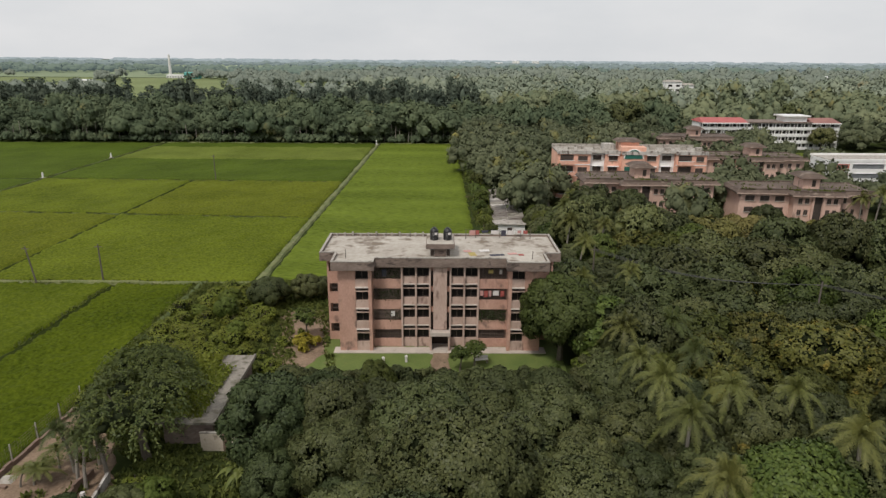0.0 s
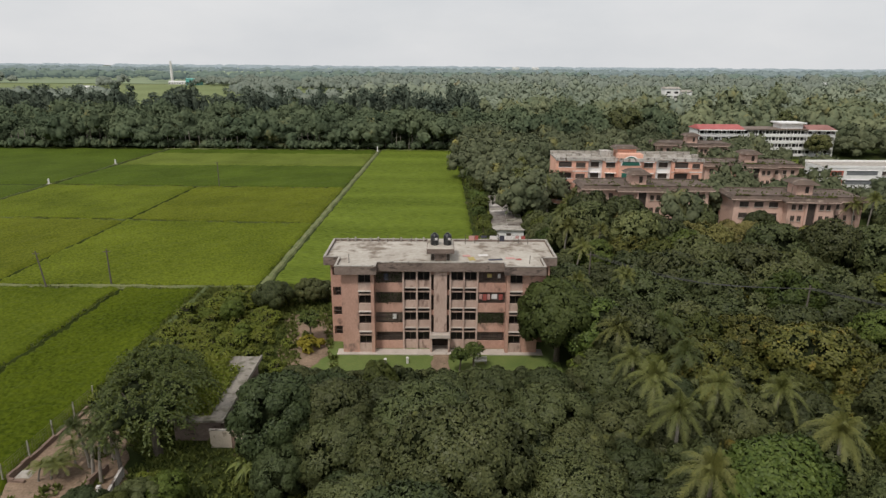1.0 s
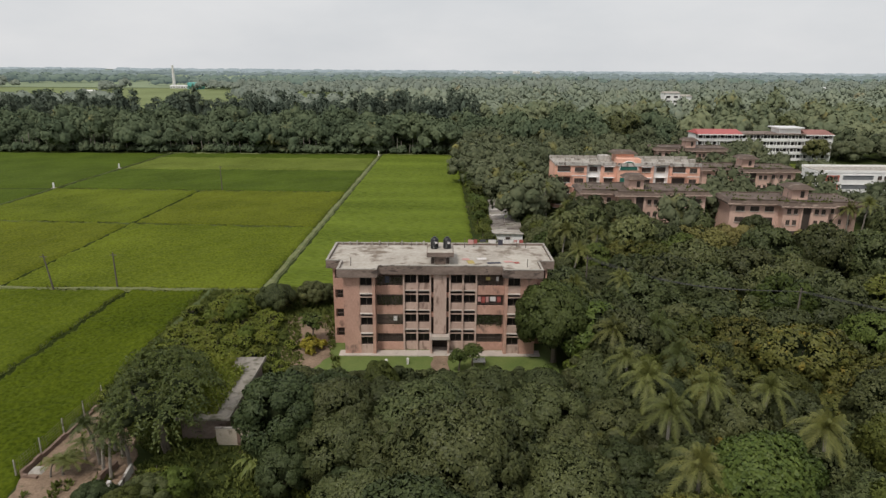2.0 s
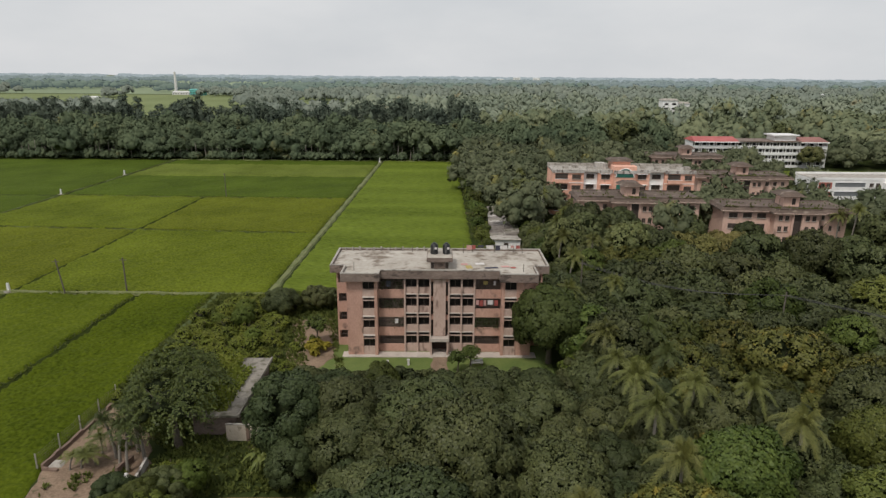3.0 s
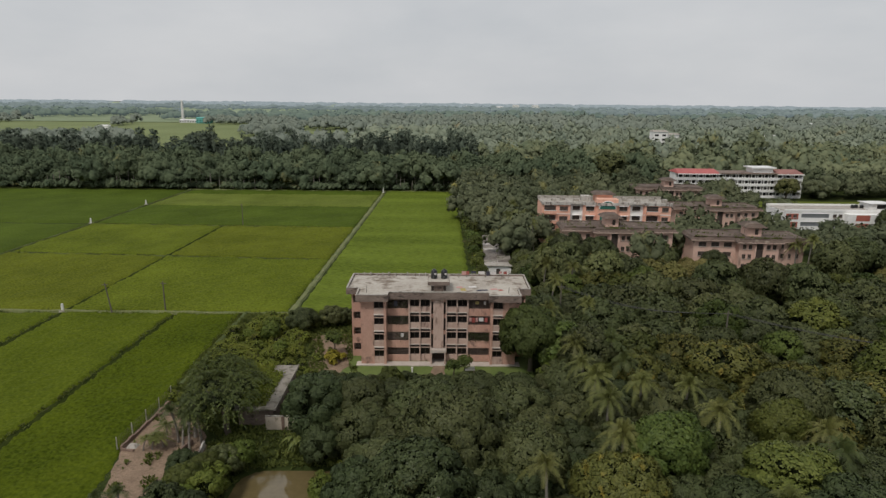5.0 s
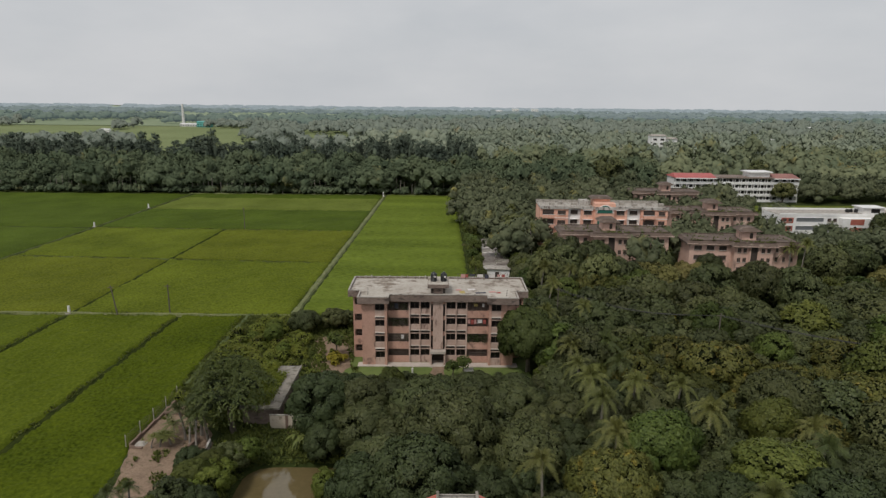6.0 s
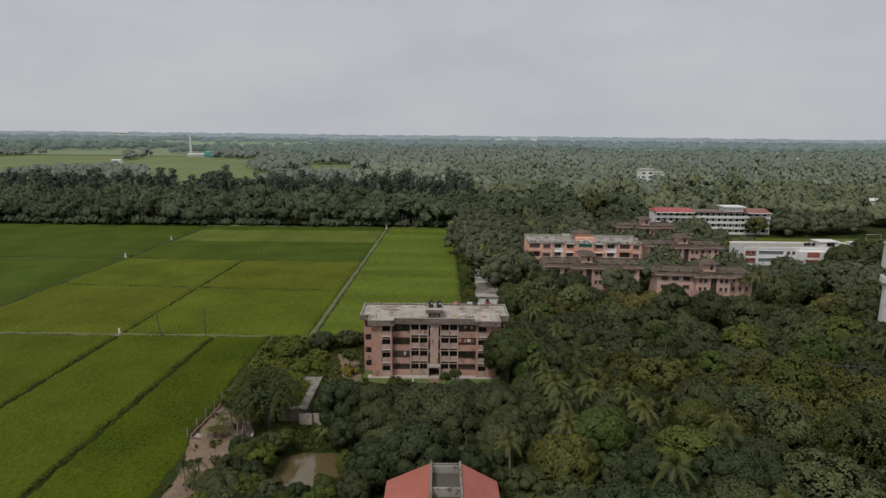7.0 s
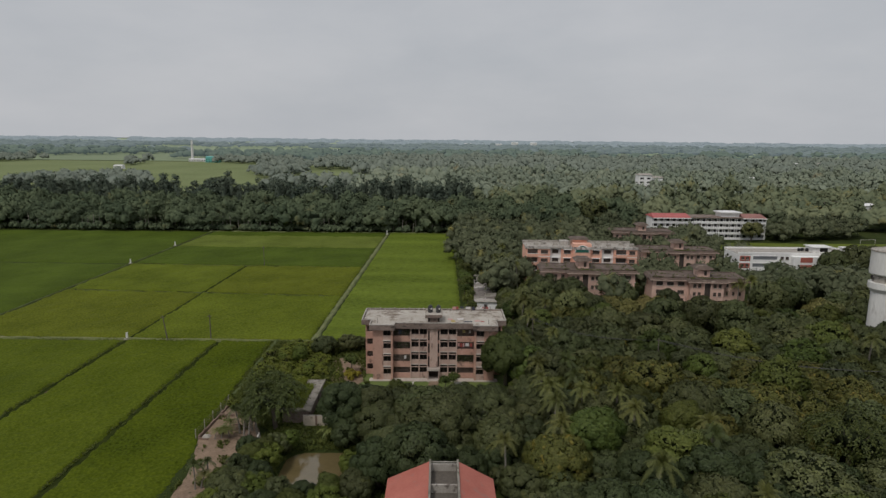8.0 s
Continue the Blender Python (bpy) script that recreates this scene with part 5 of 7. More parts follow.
def leaf_fans(rng, p, n, count, length, width, open_, droop):
    """Fans of pointed leaves at places p along normals n: corners and faces."""
    k = len(p)
    t1 = unit(np.cross(n, rng.normal(size=(k, 3))))
    t2 = np.cross(n, t1)
    ang = (np.arange(count) * math.tau / count)[None] + rng.uniform(0, math.tau, (k, 1)) + rng.normal(0, 0.25, (k, count))
    tilt = open_ + rng.normal(0, 0.38, (k, count))
    way = n[:, None] * np.cos(tilt)[..., None] + (t1[:, None] * np.cos(ang)[..., None] + t2[:, None] * np.sin(ang)[..., None]) * np.sin(tilt)[..., None]
    size = length * rng.uniform(0.7, 1.3, (k, count, 1))
    across = unit(np.cross(way, n[:, None])) * width * rng.uniform(0.8, 1.2, (k, count, 1))
    base = p[:, None] + 0 * way
    mid = base + way * size * 0.5
    tip = base + way * size - np.array([0, 0, 1.0]) * droop * size
    v = np.stack([base, mid + across, tip, mid - across], 2).reshape(-1, 3)
    return v, np.arange(len(v)).reshape(-1, 4)


def crown(seed, rx=4.2, rz=3.4, lobes=22, per_lobe=34, leaf=(0.55, 0.15), count=6, open_=1.15, droop=0.25, base=4.5, core=0.86, ball=BALL1, lobe=0.40, flat=0.0, low=-0.25, spray=0.0):
    """An uneven crown of overlapping leafy lobes: corners, four- and three-sided faces."""
    rng = np.random.default_rng(seed)
    d = unit(rng.normal(size=(lobes * 3, 3)))
    d = d[d[:, 2] > low][:lobes]
    c = d * np.array([rx, rx, rz]) * rng.uniform(0.5, 0.74, (len(d), 1))
    c[:, 2] *= 1 - flat
    r = lobe * rx * rng.uniform(0.65, 1.15, len(d))
    places, normals = [], []
    for i in range(len(d)):
        n = unit(rng.normal(size=(per_lobe * 2, 3)) + 0.55 * d[i] + np.array([0, 0, 0.45]))[:per_lobe]
        p = c[i] + n * r[i] * rng.uniform(0.86, 1.08, (len(n), 1)) * np.array([1, 1, 0.85])
        out = np.ones(len(p), bool)
        others = np.delete(np.arange(len(d)), i)
        gap = np.linalg.norm((p[:, None] - c[None, others]) / np.array([1, 1, 0.85]), axis=2)
        out &= (gap > 0.82 * r[None, others]).all(1)
        places.append(p[out])
        normals.append(unit(n[out] + np.array([0, 0, 0.35])))
    p, n = np.concatenate(places), np.concatenate(normals)
    if spray:
        u = np.linspace(0.05, 1, 7)[None, :, None]
        out_way = unit(n * np.array([1, 1, 0.25]))
        p = (p[:, None] + out_way[:, None] * u * spray - np.array([0, 0, 0.75]) * u ** 2 * spray + rng.normal(0, 0.06, (len(p), 7, 3))).reshape(-1, 3)
        n = np.repeat(n, 7, 0)
    v, q = leaf_fans(rng, p, n, count, leaf[0], leaf[1], open_, droop)
    bv, bf = ball
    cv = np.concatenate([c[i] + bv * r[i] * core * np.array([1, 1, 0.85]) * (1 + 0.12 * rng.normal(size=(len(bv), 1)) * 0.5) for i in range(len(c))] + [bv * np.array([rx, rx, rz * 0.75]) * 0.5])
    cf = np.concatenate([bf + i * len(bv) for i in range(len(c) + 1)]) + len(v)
    v = np.concatenate([v, cv])
    shade = unit(v / np.array([rx, rx, rz]) ** 2 + 0.02 * rng.normal(size=v.shape) / rx)
    return v + np.array([0, 0, base]), q, cf, shade


def dome(seed, rx=4.4, rz=3.5, base=4.3, lumps=34, lump=0.27, rosettes=270, leaf=(0.25, 0.085), count=4, open_=1.15, droop=0.12, core=0.80, ball=None, uneven=0.14, low=-0.42, sprout=0.12):
    """A closed crown of many bulging leaf clumps, each set with small rosettes of leaves: corners, four- and three-sided faces."""
    rng = np.random.default_rng(seed)
    bv, bf = BALL2 if ball is None else ball
    k = np.arange(lumps) + 0.5
    z = 1 - k / lumps * (1 - low)
    a = k * 2.39996 + rng.uniform(0, math.tau)
    d = np.stack([np.sqrt(1 - z * z) * np.cos(a), np.sqrt(1 - z * z) * np.sin(a), z], 1)
    d = unit(d + rng.normal(0, 0.13, d.shape))
    waves = rng.normal(0, 1.6, (4, 3))
    out_by = 1 + uneven * (np.sin(d @ waves.T + rng.uniform(0, math.tau, 4)).sum(1) * 0.5)
    r = lump * rx * rng.uniform(0.72, 1.32, lumps)
    c = d * np.array([rx, rx, rz]) * out_by[:, None] - d * (0.8 * r)[:, None]
    squash = np.array([1, 1, 0.88])
    places, normals, bulge = [], [], []
    for i in range(lumps):
        n = unit(rng.normal(size=(rosettes, 3)) + 0.8 * d[i] + np.array([0, 0, 0.35]))
        p = c[i] + n * r[i] * (1.0 + sprout * rng.uniform(-0.6, 1.0, (rosettes, 1))) * squash
        gap = np.linalg.norm((p[:, None] - c[None]) / squash, axis=2)
        gap[:, i] = 9e9
        free = (gap > 0.94 * r[None]).all(1)
        places.append(p[free])
        normals.append(unit(n[free] + 0.25 * rng.normal(size=(int(free.sum()), 3)) + np.array([0, 0, 0.3])))
        bulge.append(n[free] + 0.45 * d[i])
    v, q = leaf_fans(rng, np.concatenate(places), np.concatenate(normals), count, leaf[0], leaf[1], open_, droop)
    # every leaf is shaded by the bulge it grows on, and turned to face outwards
    shade = np.repeat(np.concatenate(bulge), count, 0)
    shade = unit(shade + 0.32 * rng.normal(size=shade.shape))
    face = np.cross(v[q[:, 1]] - v[q[:, 0]], v[q[:, 3]] - v[q[:, 0]])
    q = np.where(((face * shade).sum(1) < 0)[:, None], q[:, ::-1], q)
    shade = np.repeat(shade, 4, 0)
    rough = 1 + 0.07 * rng.normal(size=(lumps, len(bv), 1))
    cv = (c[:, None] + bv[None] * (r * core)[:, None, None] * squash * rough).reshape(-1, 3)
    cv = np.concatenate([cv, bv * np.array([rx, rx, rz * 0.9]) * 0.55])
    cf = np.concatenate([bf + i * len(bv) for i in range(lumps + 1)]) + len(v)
    shade = np.concatenate([shade, np.tile(bv, (lumps + 1, 1))])
    return np.concatenate([v, cv]) + np.array([0, 0, base]), q, cf, shade


def trunk_geo(seed, h, r, spread, limbs=4):
    rng = random.Random(seed)
    g = Geo()
    lean = (rng.uniform(-0.3, 0.3), rng.uniform(-0.3, 0.3))
    fork = Vector((lean[0], lean[1], h * 0.55))
    g.tube([(0, 0, -0.4), (lean[0] * 0.4, lean[1] * 0.4, h * 0.25), fork], [r * 1.35, r, r * 0.8], 8)
    for k in range(limbs):
        a = k * math.tau / limbs + rng.uniform(-0.4, 0.4)
        end = fork + Vector((math.cos(a) * spread, math.sin(a) * spread, h * rng.uniform(0.3, 0.55)))
        mid = fork + (end - fork) * 0.5 + Vector((0, 0, -0.15 * spread))
        g.tube([fork - Vector((0, 0, 0.1)), mid, end], [r * 0.6, r * 0.4, r * 0.15], 6)
    return g


class Kind:
    """A kind of tree: a few shapes, placed once each and then copied."""

    def __init__(self, name, label, leaf, group, shapes, bark="bark"):
        self.name, self.label, self.leaf, self.group, self.shapes, self.bark = name, label, leaf, group, shapes, bark
        self.first = {}

    def put(self, x, y, size=1.0, turn=0.0, pick=0, z=None, squash=1.0):
        z = float(ground_height(np.array(x), np.array(y))) if z is None else z
        at = pose(x, y, z, 0, 0, turn) @ Matrix.Diagonal((size, size, size * squash, 1))
        pick %= len(self.shapes)
        if pick in self.first:
            k = self.first[pick].scale
            return copy_thing(self.first[pick], at @ Matrix.Diagonal((1 / k.x, 1 / k.y, 1 / k.z, 1)))
        t = thing(self.name, self.label, "tree", group=self.group)
        stem, leaves = self.shapes[pick]()
        if stem is not None:
            part("trunk", stem, M[self.bark], t)
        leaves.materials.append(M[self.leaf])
        # second slot: dark cores that paint shade into the creases between clumps
        leaves.materials.append(M["twig_shade"])
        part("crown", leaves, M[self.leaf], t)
        t.matrix_world = at
        self.first[pick] = t
        return t


def leafy(seed, **kw):
    def make():
        v, q, f, _ = crown(seed, **kw)
        base, rx = kw.get("base", 4.5), kw.get("rx", 4.2)
        return trunk_geo(seed, base + 1.2, 0.055 * rx + 0.06, rx * 0.45), array_mesh("crown", v, q, f)
    return make


def domed(seed, **kw):
    def make():
        v, q, f, shade = dome(seed, **kw)
        base, rx = kw.get("base", 4.3), kw.get("rx", 4.4)
        return trunk_geo(seed, base + 1.2, 0.055 * rx + 0.06, rx * 0.45), array_mesh("crown", v, q, f, shade)
    return make


mango = Kind("mango_tree", "dense dark green mango tree in the grove", "mango", "mango trees", [domed(s, rx=4.5, rz=3.7, base=4.1, lumps=n, lump=w) for s, n, w in ((1, 38, 0.25), (2, 30, 0.29), (3, 44, 0.235), (4, 34, 0.27))])
broad = Kind("broadleaf_tree", "fresh green broadleaf tree with a rounded crown", "broad", "broadleaf trees", [domed(s, rx=3.9, rz=3.7, base=4.6, lumps=n, lump=w, rosettes=260, leaf=(0.27, 0.095), uneven=0.2, sprout=0.2) for s, n, w in ((11, 26, 0.29), (12, 32, 0.26), (13, 22, 0.32))])
olive = Kind("litchi_tree", "olive-yellow litchi tree with a low dome crown", "olive", "litchi trees", [domed(s, rx=4.2, rz=3.1, base=3.6, lumps=n, lump=w, rosettes=160, leaf=(0.24, 0.082), uneven=0.18, sprout=0.24) for s, n, w in ((21, 52, 0.205), (22, 46, 0.22), (23, 58, 0.195))])
feather = Kind("rain_tree", "feathery tree with long drooping leaf sprays", "feather", "feathery trees", [leafy(s, rx=4.6, rz=2.7, lobes=22, per_lobe=34, base=5.2, leaf=(0.30, 0.085), count=2, open_=1.1, droop=0.3, lobe=0.33, core=0.35, spray=1.3) for s in (31, 32)])
slim = Kind("young_tree", "slender young tree with a sparse light crown", "broad", "young trees", [leafy(s, rx=2.2, rz=2.4, lobes=16, per_lobe=44, base=4.0, leaf=(0.40, 0.14), count=2, lobe=0.34, core=0.6) for s in (41, 42)])
round_tree = Kind("round_tree", "dense round dark green tree beside the apartment block", "round_leaf", "round trees", [domed(45, rx=3.9, rz=3.9, base=4.2, lumps=40, lump=0.24, rosettes=220, leaf=(0.25, 0.09), uneven=0.1, sprout=0.16)])
shade_tree = Kind("shade_tree", "dense very dark green tree with a closed crown", "dark_leaf", "dark trees", [domed(n, rx=4.2, rz=3.9, base=4.2, lumps=36, lump=0.25, rosettes=220, leaf=(0.25, 0.09), uneven=0.16, sprout=0.16) for n in (46, 47)])
shrub = Kind("shrub", "low rounded green shrub", "bush", "shrubs", [leafy(s, rx=1.8, rz=1.4, lobes=12, per_lobe=44, base=0.9, leaf=(0.27, 0.09), count=2, open_=1.1, lobe=0.36) for s in (51, 52)])
golden = Kind("golden_shrub", "yellow-leaved ornamental shrub beside the lane", "yellow_leaf", "golden shrubs", [leafy(s, rx=1.5, rz=1.3, lobes=9, per_lobe=24, base=1.0, leaf=(0.4, 0.12), lobe=0.42) for s in (61,)])
yellowing = Kind("yellowing_tree", "tree with yellow flowering tops", "yellow_leaf", "yellowing trees", [leafy(s, rx=2.0, rz=2.0, lobes=10, per_lobe=22, base=5.6, leaf=(0.45, 0.12), lobe=0.36, core=0.6) for s in (71,)])


fresh = Kind("fresh_tree", "bright fresh green tree by the pond", "fresh_leaf", "fresh green trees", [domed(s, rx=3.0, rz=2.8, base=3.2, lumps=28, lump=0.27, rosettes=150, leaf=(0.23, 0.08), uneven=0.26, sprout=0.4) for s in (75, 76)])


def frond(rng, a, rise, length, width, sag, leaflets, out_v, out_f, start):
    """One palm frond: an arched midrib with a row of leaflets on either side."""
    way = np.array([math.cos(a), math.sin(a), 0.0])
    side = np.array([-math.sin(a), math.cos(a), 0.0])
    t = np.linspace(0, 1, leaflets + 1)
    spine = start + np.outer(t * length * math.cos(rise), way)
    spine[:, 2] += t * length * math.sin(rise) - sag * length * t ** 2.2
    for k in range(leaflets):
        p, q = spine[k], spine[k + 1]
        w = width * (0.35 + 0.65 * math.sin(math.pi * min(1, 0.12 + 0.9 * t[k]))) * rng.uniform(0.85, 1.15)
        for s in (-1, 1):
            tip = (p + q) / 2 + s * side * w * 0.8 + way * 0.55 * w - np.array([0, 0, (0.40 + 0.3 * rng.random()) * w])
            n = len(out_v)
            out_v += [p, p + 0.85 * (q - p), tip + (q - p) * 0.2, tip]
            out_f.append((n, n + 1, n + 2, n + 3))
    return spine


def coconut(seed, h=8.0, n=25, length=3.0, width=0.60, leaflets=34):
    def make():
        rng = np.random.default_rng(seed)
        bend = rng.uniform(-0.8, 0.8, 2)
        pts = [(bend[0] * u * u, bend[1] * u * u, -0.3 + (h + 0.3) * u) for u in np.linspace(0, 1, 8)]
        stem = Geo().tube(pts, [0.22, 0.18, 0.16, 0.15, 0.14, 0.14, 0.14, 0.15], 8)
        top = np.array(pts[-1])
        v, f = [], []
        for k in range(n):
            a = k * 2.399 + rng.uniform(-0.2, 0.2)
            u = k / n
            frond(rng, a, radians(82 - 88 * u + rng.uniform(-12, 12)), length * rng.uniform(0.75, 1.12), width, 0.45 + 0.5 * u, leaflets, v, f, top)
        return stem, array_mesh("crown", np.array(v), np.array(f))
    return make


cocos = Kind("coconut_palm", "tall coconut palm with arching dusty green fronds", "palm", "coconut palms", [coconut(81), coconut(82, 7.6, 23, 3.1), coconut(83, 8.4, 21, 2.8)], "palm_bark")
areca = Kind("areca_palm", "slim areca palm with a small dark tuft of fronds", "areca_leaf", "areca palms", [coconut(85, 5.2, 15, 1.9, 0.6, 18), coconut(86, 4.4, 14, 1.8, 0.6, 18)], "palm_bark")


def banana_shape(seed):
    def make():
        rng = np.random.default_rng(seed)
        stem = Geo()
        v, f = [], []
        for c in range(4):
            x, y = rng.uniform(-1.1, 1.1, 2)
            h = rng.uniform(1.3, 2.1)
            stem.tube([(x, y, -0.2), (x, y, h)], [0.15, 0.1], 7)
            for k in range(10):
                a, rise, ln = k * 2.4 + rng.uniform(-0.3, 0.3), radians(rng.uniform(25, 75)), rng.uniform(1.6, 2.3)
                way, side = np.array([math.cos(a), math.sin(a), 0]), np.array([-math.sin(a), math.cos(a), 0])
                prev = None
                for i in range(6):
                    t = i / 5
                    p = np.array([x, y, h]) + way * t * ln * math.cos(rise)
                    p[2] += t * ln * math.sin(rise) - 0.75 * ln * t ** 2.3
                    w = 0.25 * math.sin(math.pi * (0.08 + 0.88 * t))
                    now = (p - side * w - np.array([0, 0, 0.1 * w]), p + np.array([0, 0, 0.08]), p + side * w - np.array([0, 0, 0.1 * w]))
                    if prev:
                        n = len(v)
                        v += [*prev, *now]
                        f += [(n, n + 1, n + 4, n + 3), (n + 1, n + 2, n + 5, n + 4)]
                    prev = now
        return stem, array_mesh("crown", np.array(v), np.array(f))
    return make


banana = Kind("banana_plant", "banana clump with broad pale green leaves", "banana", "banana plants", [banana_shape(91), banana_shape(92)], "banana")

# plainer crowns for the trees behind
mango_b = Kind("mango_tree", "dark green mango tree farther back in the grove", "mango", "mango trees", [domed(s, rx=4.5, rz=3.7, base=4.3, lumps=32, lump=0.265, rosettes=100, leaf=(0.40, 0.14), count=3) for s in (101, 102, 103)])
broad_b = Kind("broadleaf_tree", "broadleaf tree with a rounded crown farther back", "broad", "broadleaf trees", [domed(s, rx=3.9, rz=3.8, base=4.9, lumps=26, lump=0.29, rosettes=100, leaf=(0.42, 0.145), count=3, uneven=0.2, sprout=0.2) for s in (111, 112)])
olive_b = Kind("litchi_tree", "olive-yellow litchi tree farther back in the grove", "olive", "litchi trees", [domed(s, rx=4.2, rz=3.1, base=3.8, lumps=46, lump=0.21, rosettes=66, leaf=(0.37, 0.125), count=3, uneven=0.18, sprout=0.22) for s in (121, 122)])
BEHIND = {mango: mango_b, broad: broad_b, olive: olive_b}
broad_c = Kind("broadleaf_tree", "broadleaf tree, leaves paled by haze, near the brown houses", "canopy", "broadleaf trees", [domed(s, rx=3.9, rz=3.8, base=4.9, lumps=26, lump=0.29, rosettes=84, leaf=(0.45, 0.16), count=3, uneven=0.2, sprout=0.2) for s in (113, 114)])
olive_c = Kind("litchi_tree", "litchi tree, leaves paled by haze, near the brown houses", "canopy_olive", "litchi trees", [domed(s, rx=4.2, rz=3.1, base=3.8, lumps=40, lump=0.225, rosettes=60, leaf=(0.42, 0.145), count=3, uneven=0.18, sprout=0.22) for s in (123, 124)])
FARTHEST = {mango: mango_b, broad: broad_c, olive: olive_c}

sapling = Kind("young_mango", "young mango tree between grown trees", "mango", "young mango trees", [domed(s, rx=2.8, rz=2.6, base=2.8, lumps=24, lump=0.28, rosettes=90, leaf=(0.29, 0.10), uneven=0.2, sprout=0.2) for s in (131, 132)])

# single trees that stand out
R = random.Random(12)
round_tree.put(14.9, -2.2, 1.28, 70, 0, None, 1.08)
for x, y, s in ((-30.5, 9.0, 0.6), (-31.5, 14.0, 0.5), (-27.4, 3.0, 0.42), (-34.5, 10.0, 0.36)):
    fresh.put(x, y, s, R.uniform(0, 360), 0)
for x, y, s in ((-25.8, 15.0, 0.62), (-20.4, 17.8, 0.52), (-18.4, 19.4, 0.42)):
    mango.put(x, y, s, R.uniform(0, 360), R.randrange(3))
feather.put(-27.9, -22.6, 1.15, 10, 0, None, 0.9)
for x, y, s in ((-36.1, -26.6, 0.36), (-35.1, -24.4, 0.36), (-37.1, -26.9, 0.30), (-35.0, -26.0, 0.33), (-33.8, -42.0, 0.4)):
    cocos.put(x, y, s * 1.75, R.uniform(0, 360), 1, None, 0.42)
feather.put(-30.8, -14.6, 0.95, 130, 1)
for x, y, s in ((16.6, -10.4, 0.8), (18.6, -9.0, 0.9), (17.4, -13.0, 0.9), (20.2, -6.6, 0.9), (19.0, -2.6, 0.9)):
    sapling.put(x, y, s, R.uniform(0, 360), R.randrange(2))
PALMS = ((19.4, 8.2, 0.95), (19.9, -10.2, 1.06), (20.4, -16.3, 0.96), (20.4, -22.2, 1.04), (20.2, -29.0, 1.1), (26.2, -23.0, 1.02), (20.2, -36.0, 1.05), (32.4, -32.4, 1.12), (25.8, 8.3, 1.0), (32.2, -22.4, 0.95), (44.5, -34.6, 1.0), (10.8, -43.1, 1.0), (30.6, -48.9, 1.1), (41.9, -53.9, 1.0), (92.6, 1.0, 1.2))
for n, (x, y, s) in enumerate(PALMS + ((94.6, 58.0, 1.15), (22.5, 24.0, 1.05), (28.0, 32.0, 1.05), (24.5, 48.0, 1.05), (29.0, 62.0, 1.0), (21.0, 96.0, 1.0), (25.0, 118.0, 1.0), (23.0, 36.0, 1.1), (27.0, 78.0, 1.1), (22.5, 70.0, 1.1))):
    cocos.put(x, y, s, R.uniform(0, 360), n)
for n, (x, y, s) in enumerate(((27.1, -8.5, 1.6), (27.7, -13.6, 1.6), (42.0, -37.6, 1.5), (-32.3, -26.4, 1.0), (-31.2, -27.2, 0.95), (-30.4, -25.2, 1.1), (-33.5, -24.8, 0.95), (-33.0, -22.8, 1.1), (-31.8, -23.6, 1.2), (-33.2, -40.6, 0.8), (-34.6, -42.2, 0.75))):
    areca.put(x, y, s, R.uniform(0, 360), n)
for x, y in ((-17.0, -27.0), (-15.4, -27.8)):
    banana.put(x, y, 1.0, R.uniform(0, 360), 0)
for x, y, s in ((-17.8, 0.5, 0.9), (-16.6, 1.5, 0.6)):
    golden.put(x, y, s, R.uniform(0, 360))
yellowing.put(41.0, 6.0, 1.0, 0)
yellowing.put(88.1, 20.6, 1.1, 40)
yellowing.put(83.9, 12.4, 0.8, 90)
cocos.put(92.1, 59.4, 1.0, 30, 1)
olive.put(35.5, 33.5, 1.25, 80, 1)
for x, y, s in ((136.0, 92.0, 0.8), (144.0, 96.0, 1.3), (152.0, 95.0, 1.45), (159.0, 97.0, 1.4), (101.0, 8.5, 1.15), (106.5, 11.0, 1.2), (112.0, 11.5, 1.1), (97.5, 13.0, 1.0), (33.0, 55.5, 1.15), (39.5, 57.0, 1.1), (30.0, 48.0, 1.1), (57.0, 58.0, 0.85), (69.0, 55.0, 0.8), (106.0, 111.0, 0.9), (104.5, 103.0, 0.8), (96.0, 48.5, 1.2), (104.0, 52.0, 1.25)):
    mango_b.put(x, y, s, R.uniform(0, 360), R.randrange(3), None, 1.15)
for x, y, s in ((27.0, 86.0, 1.0), (37.0, 87.5, 0.62), (25.5, 90.0, 1.1), (44.0, 87.0, 0.6), (65.0, 87.5, 0.5)):
    broad_c.put(x, y, s, R.uniform(0, 360), R.randrange(2))
for x, y, s in ((79.5, 54.0, 0.5), (92.5, 52.0, 0.5), (98.0, 54.5, 0.6), (62.5, 55.0, 0.6)):
    olive_c.put(x, y, s, R.uniform(0, 360), R.randrange(2), None, 1.2)
slim.put(4.0, -4.6, 0.62, 20, 0)
slim.put(2.2, -5.4, 0.55, 60, 1)
slim.put(-18.1, 3.6, 0.75, 20, 1)
fresh.put(-12.6, -36.6, 0.6, 0, 0, -0.9)
for x, y, s, k in ((-23.6, -31.0, 0.75, 0), (-26.6, -34.5, 0.7, 1), (-27.6, -39.5, 0.7, 2), (-24.5, -43.5, 0.7, 0), (-12.5, -49.5, 0.62, 2), (-8.2, -41.0, 0.66, 0), (-20.0, -49.5, 0.6, 0)):
    (fresh if k != 1 else broad).put(x, y, s * 0.8, R.uniform(0, 360), k)
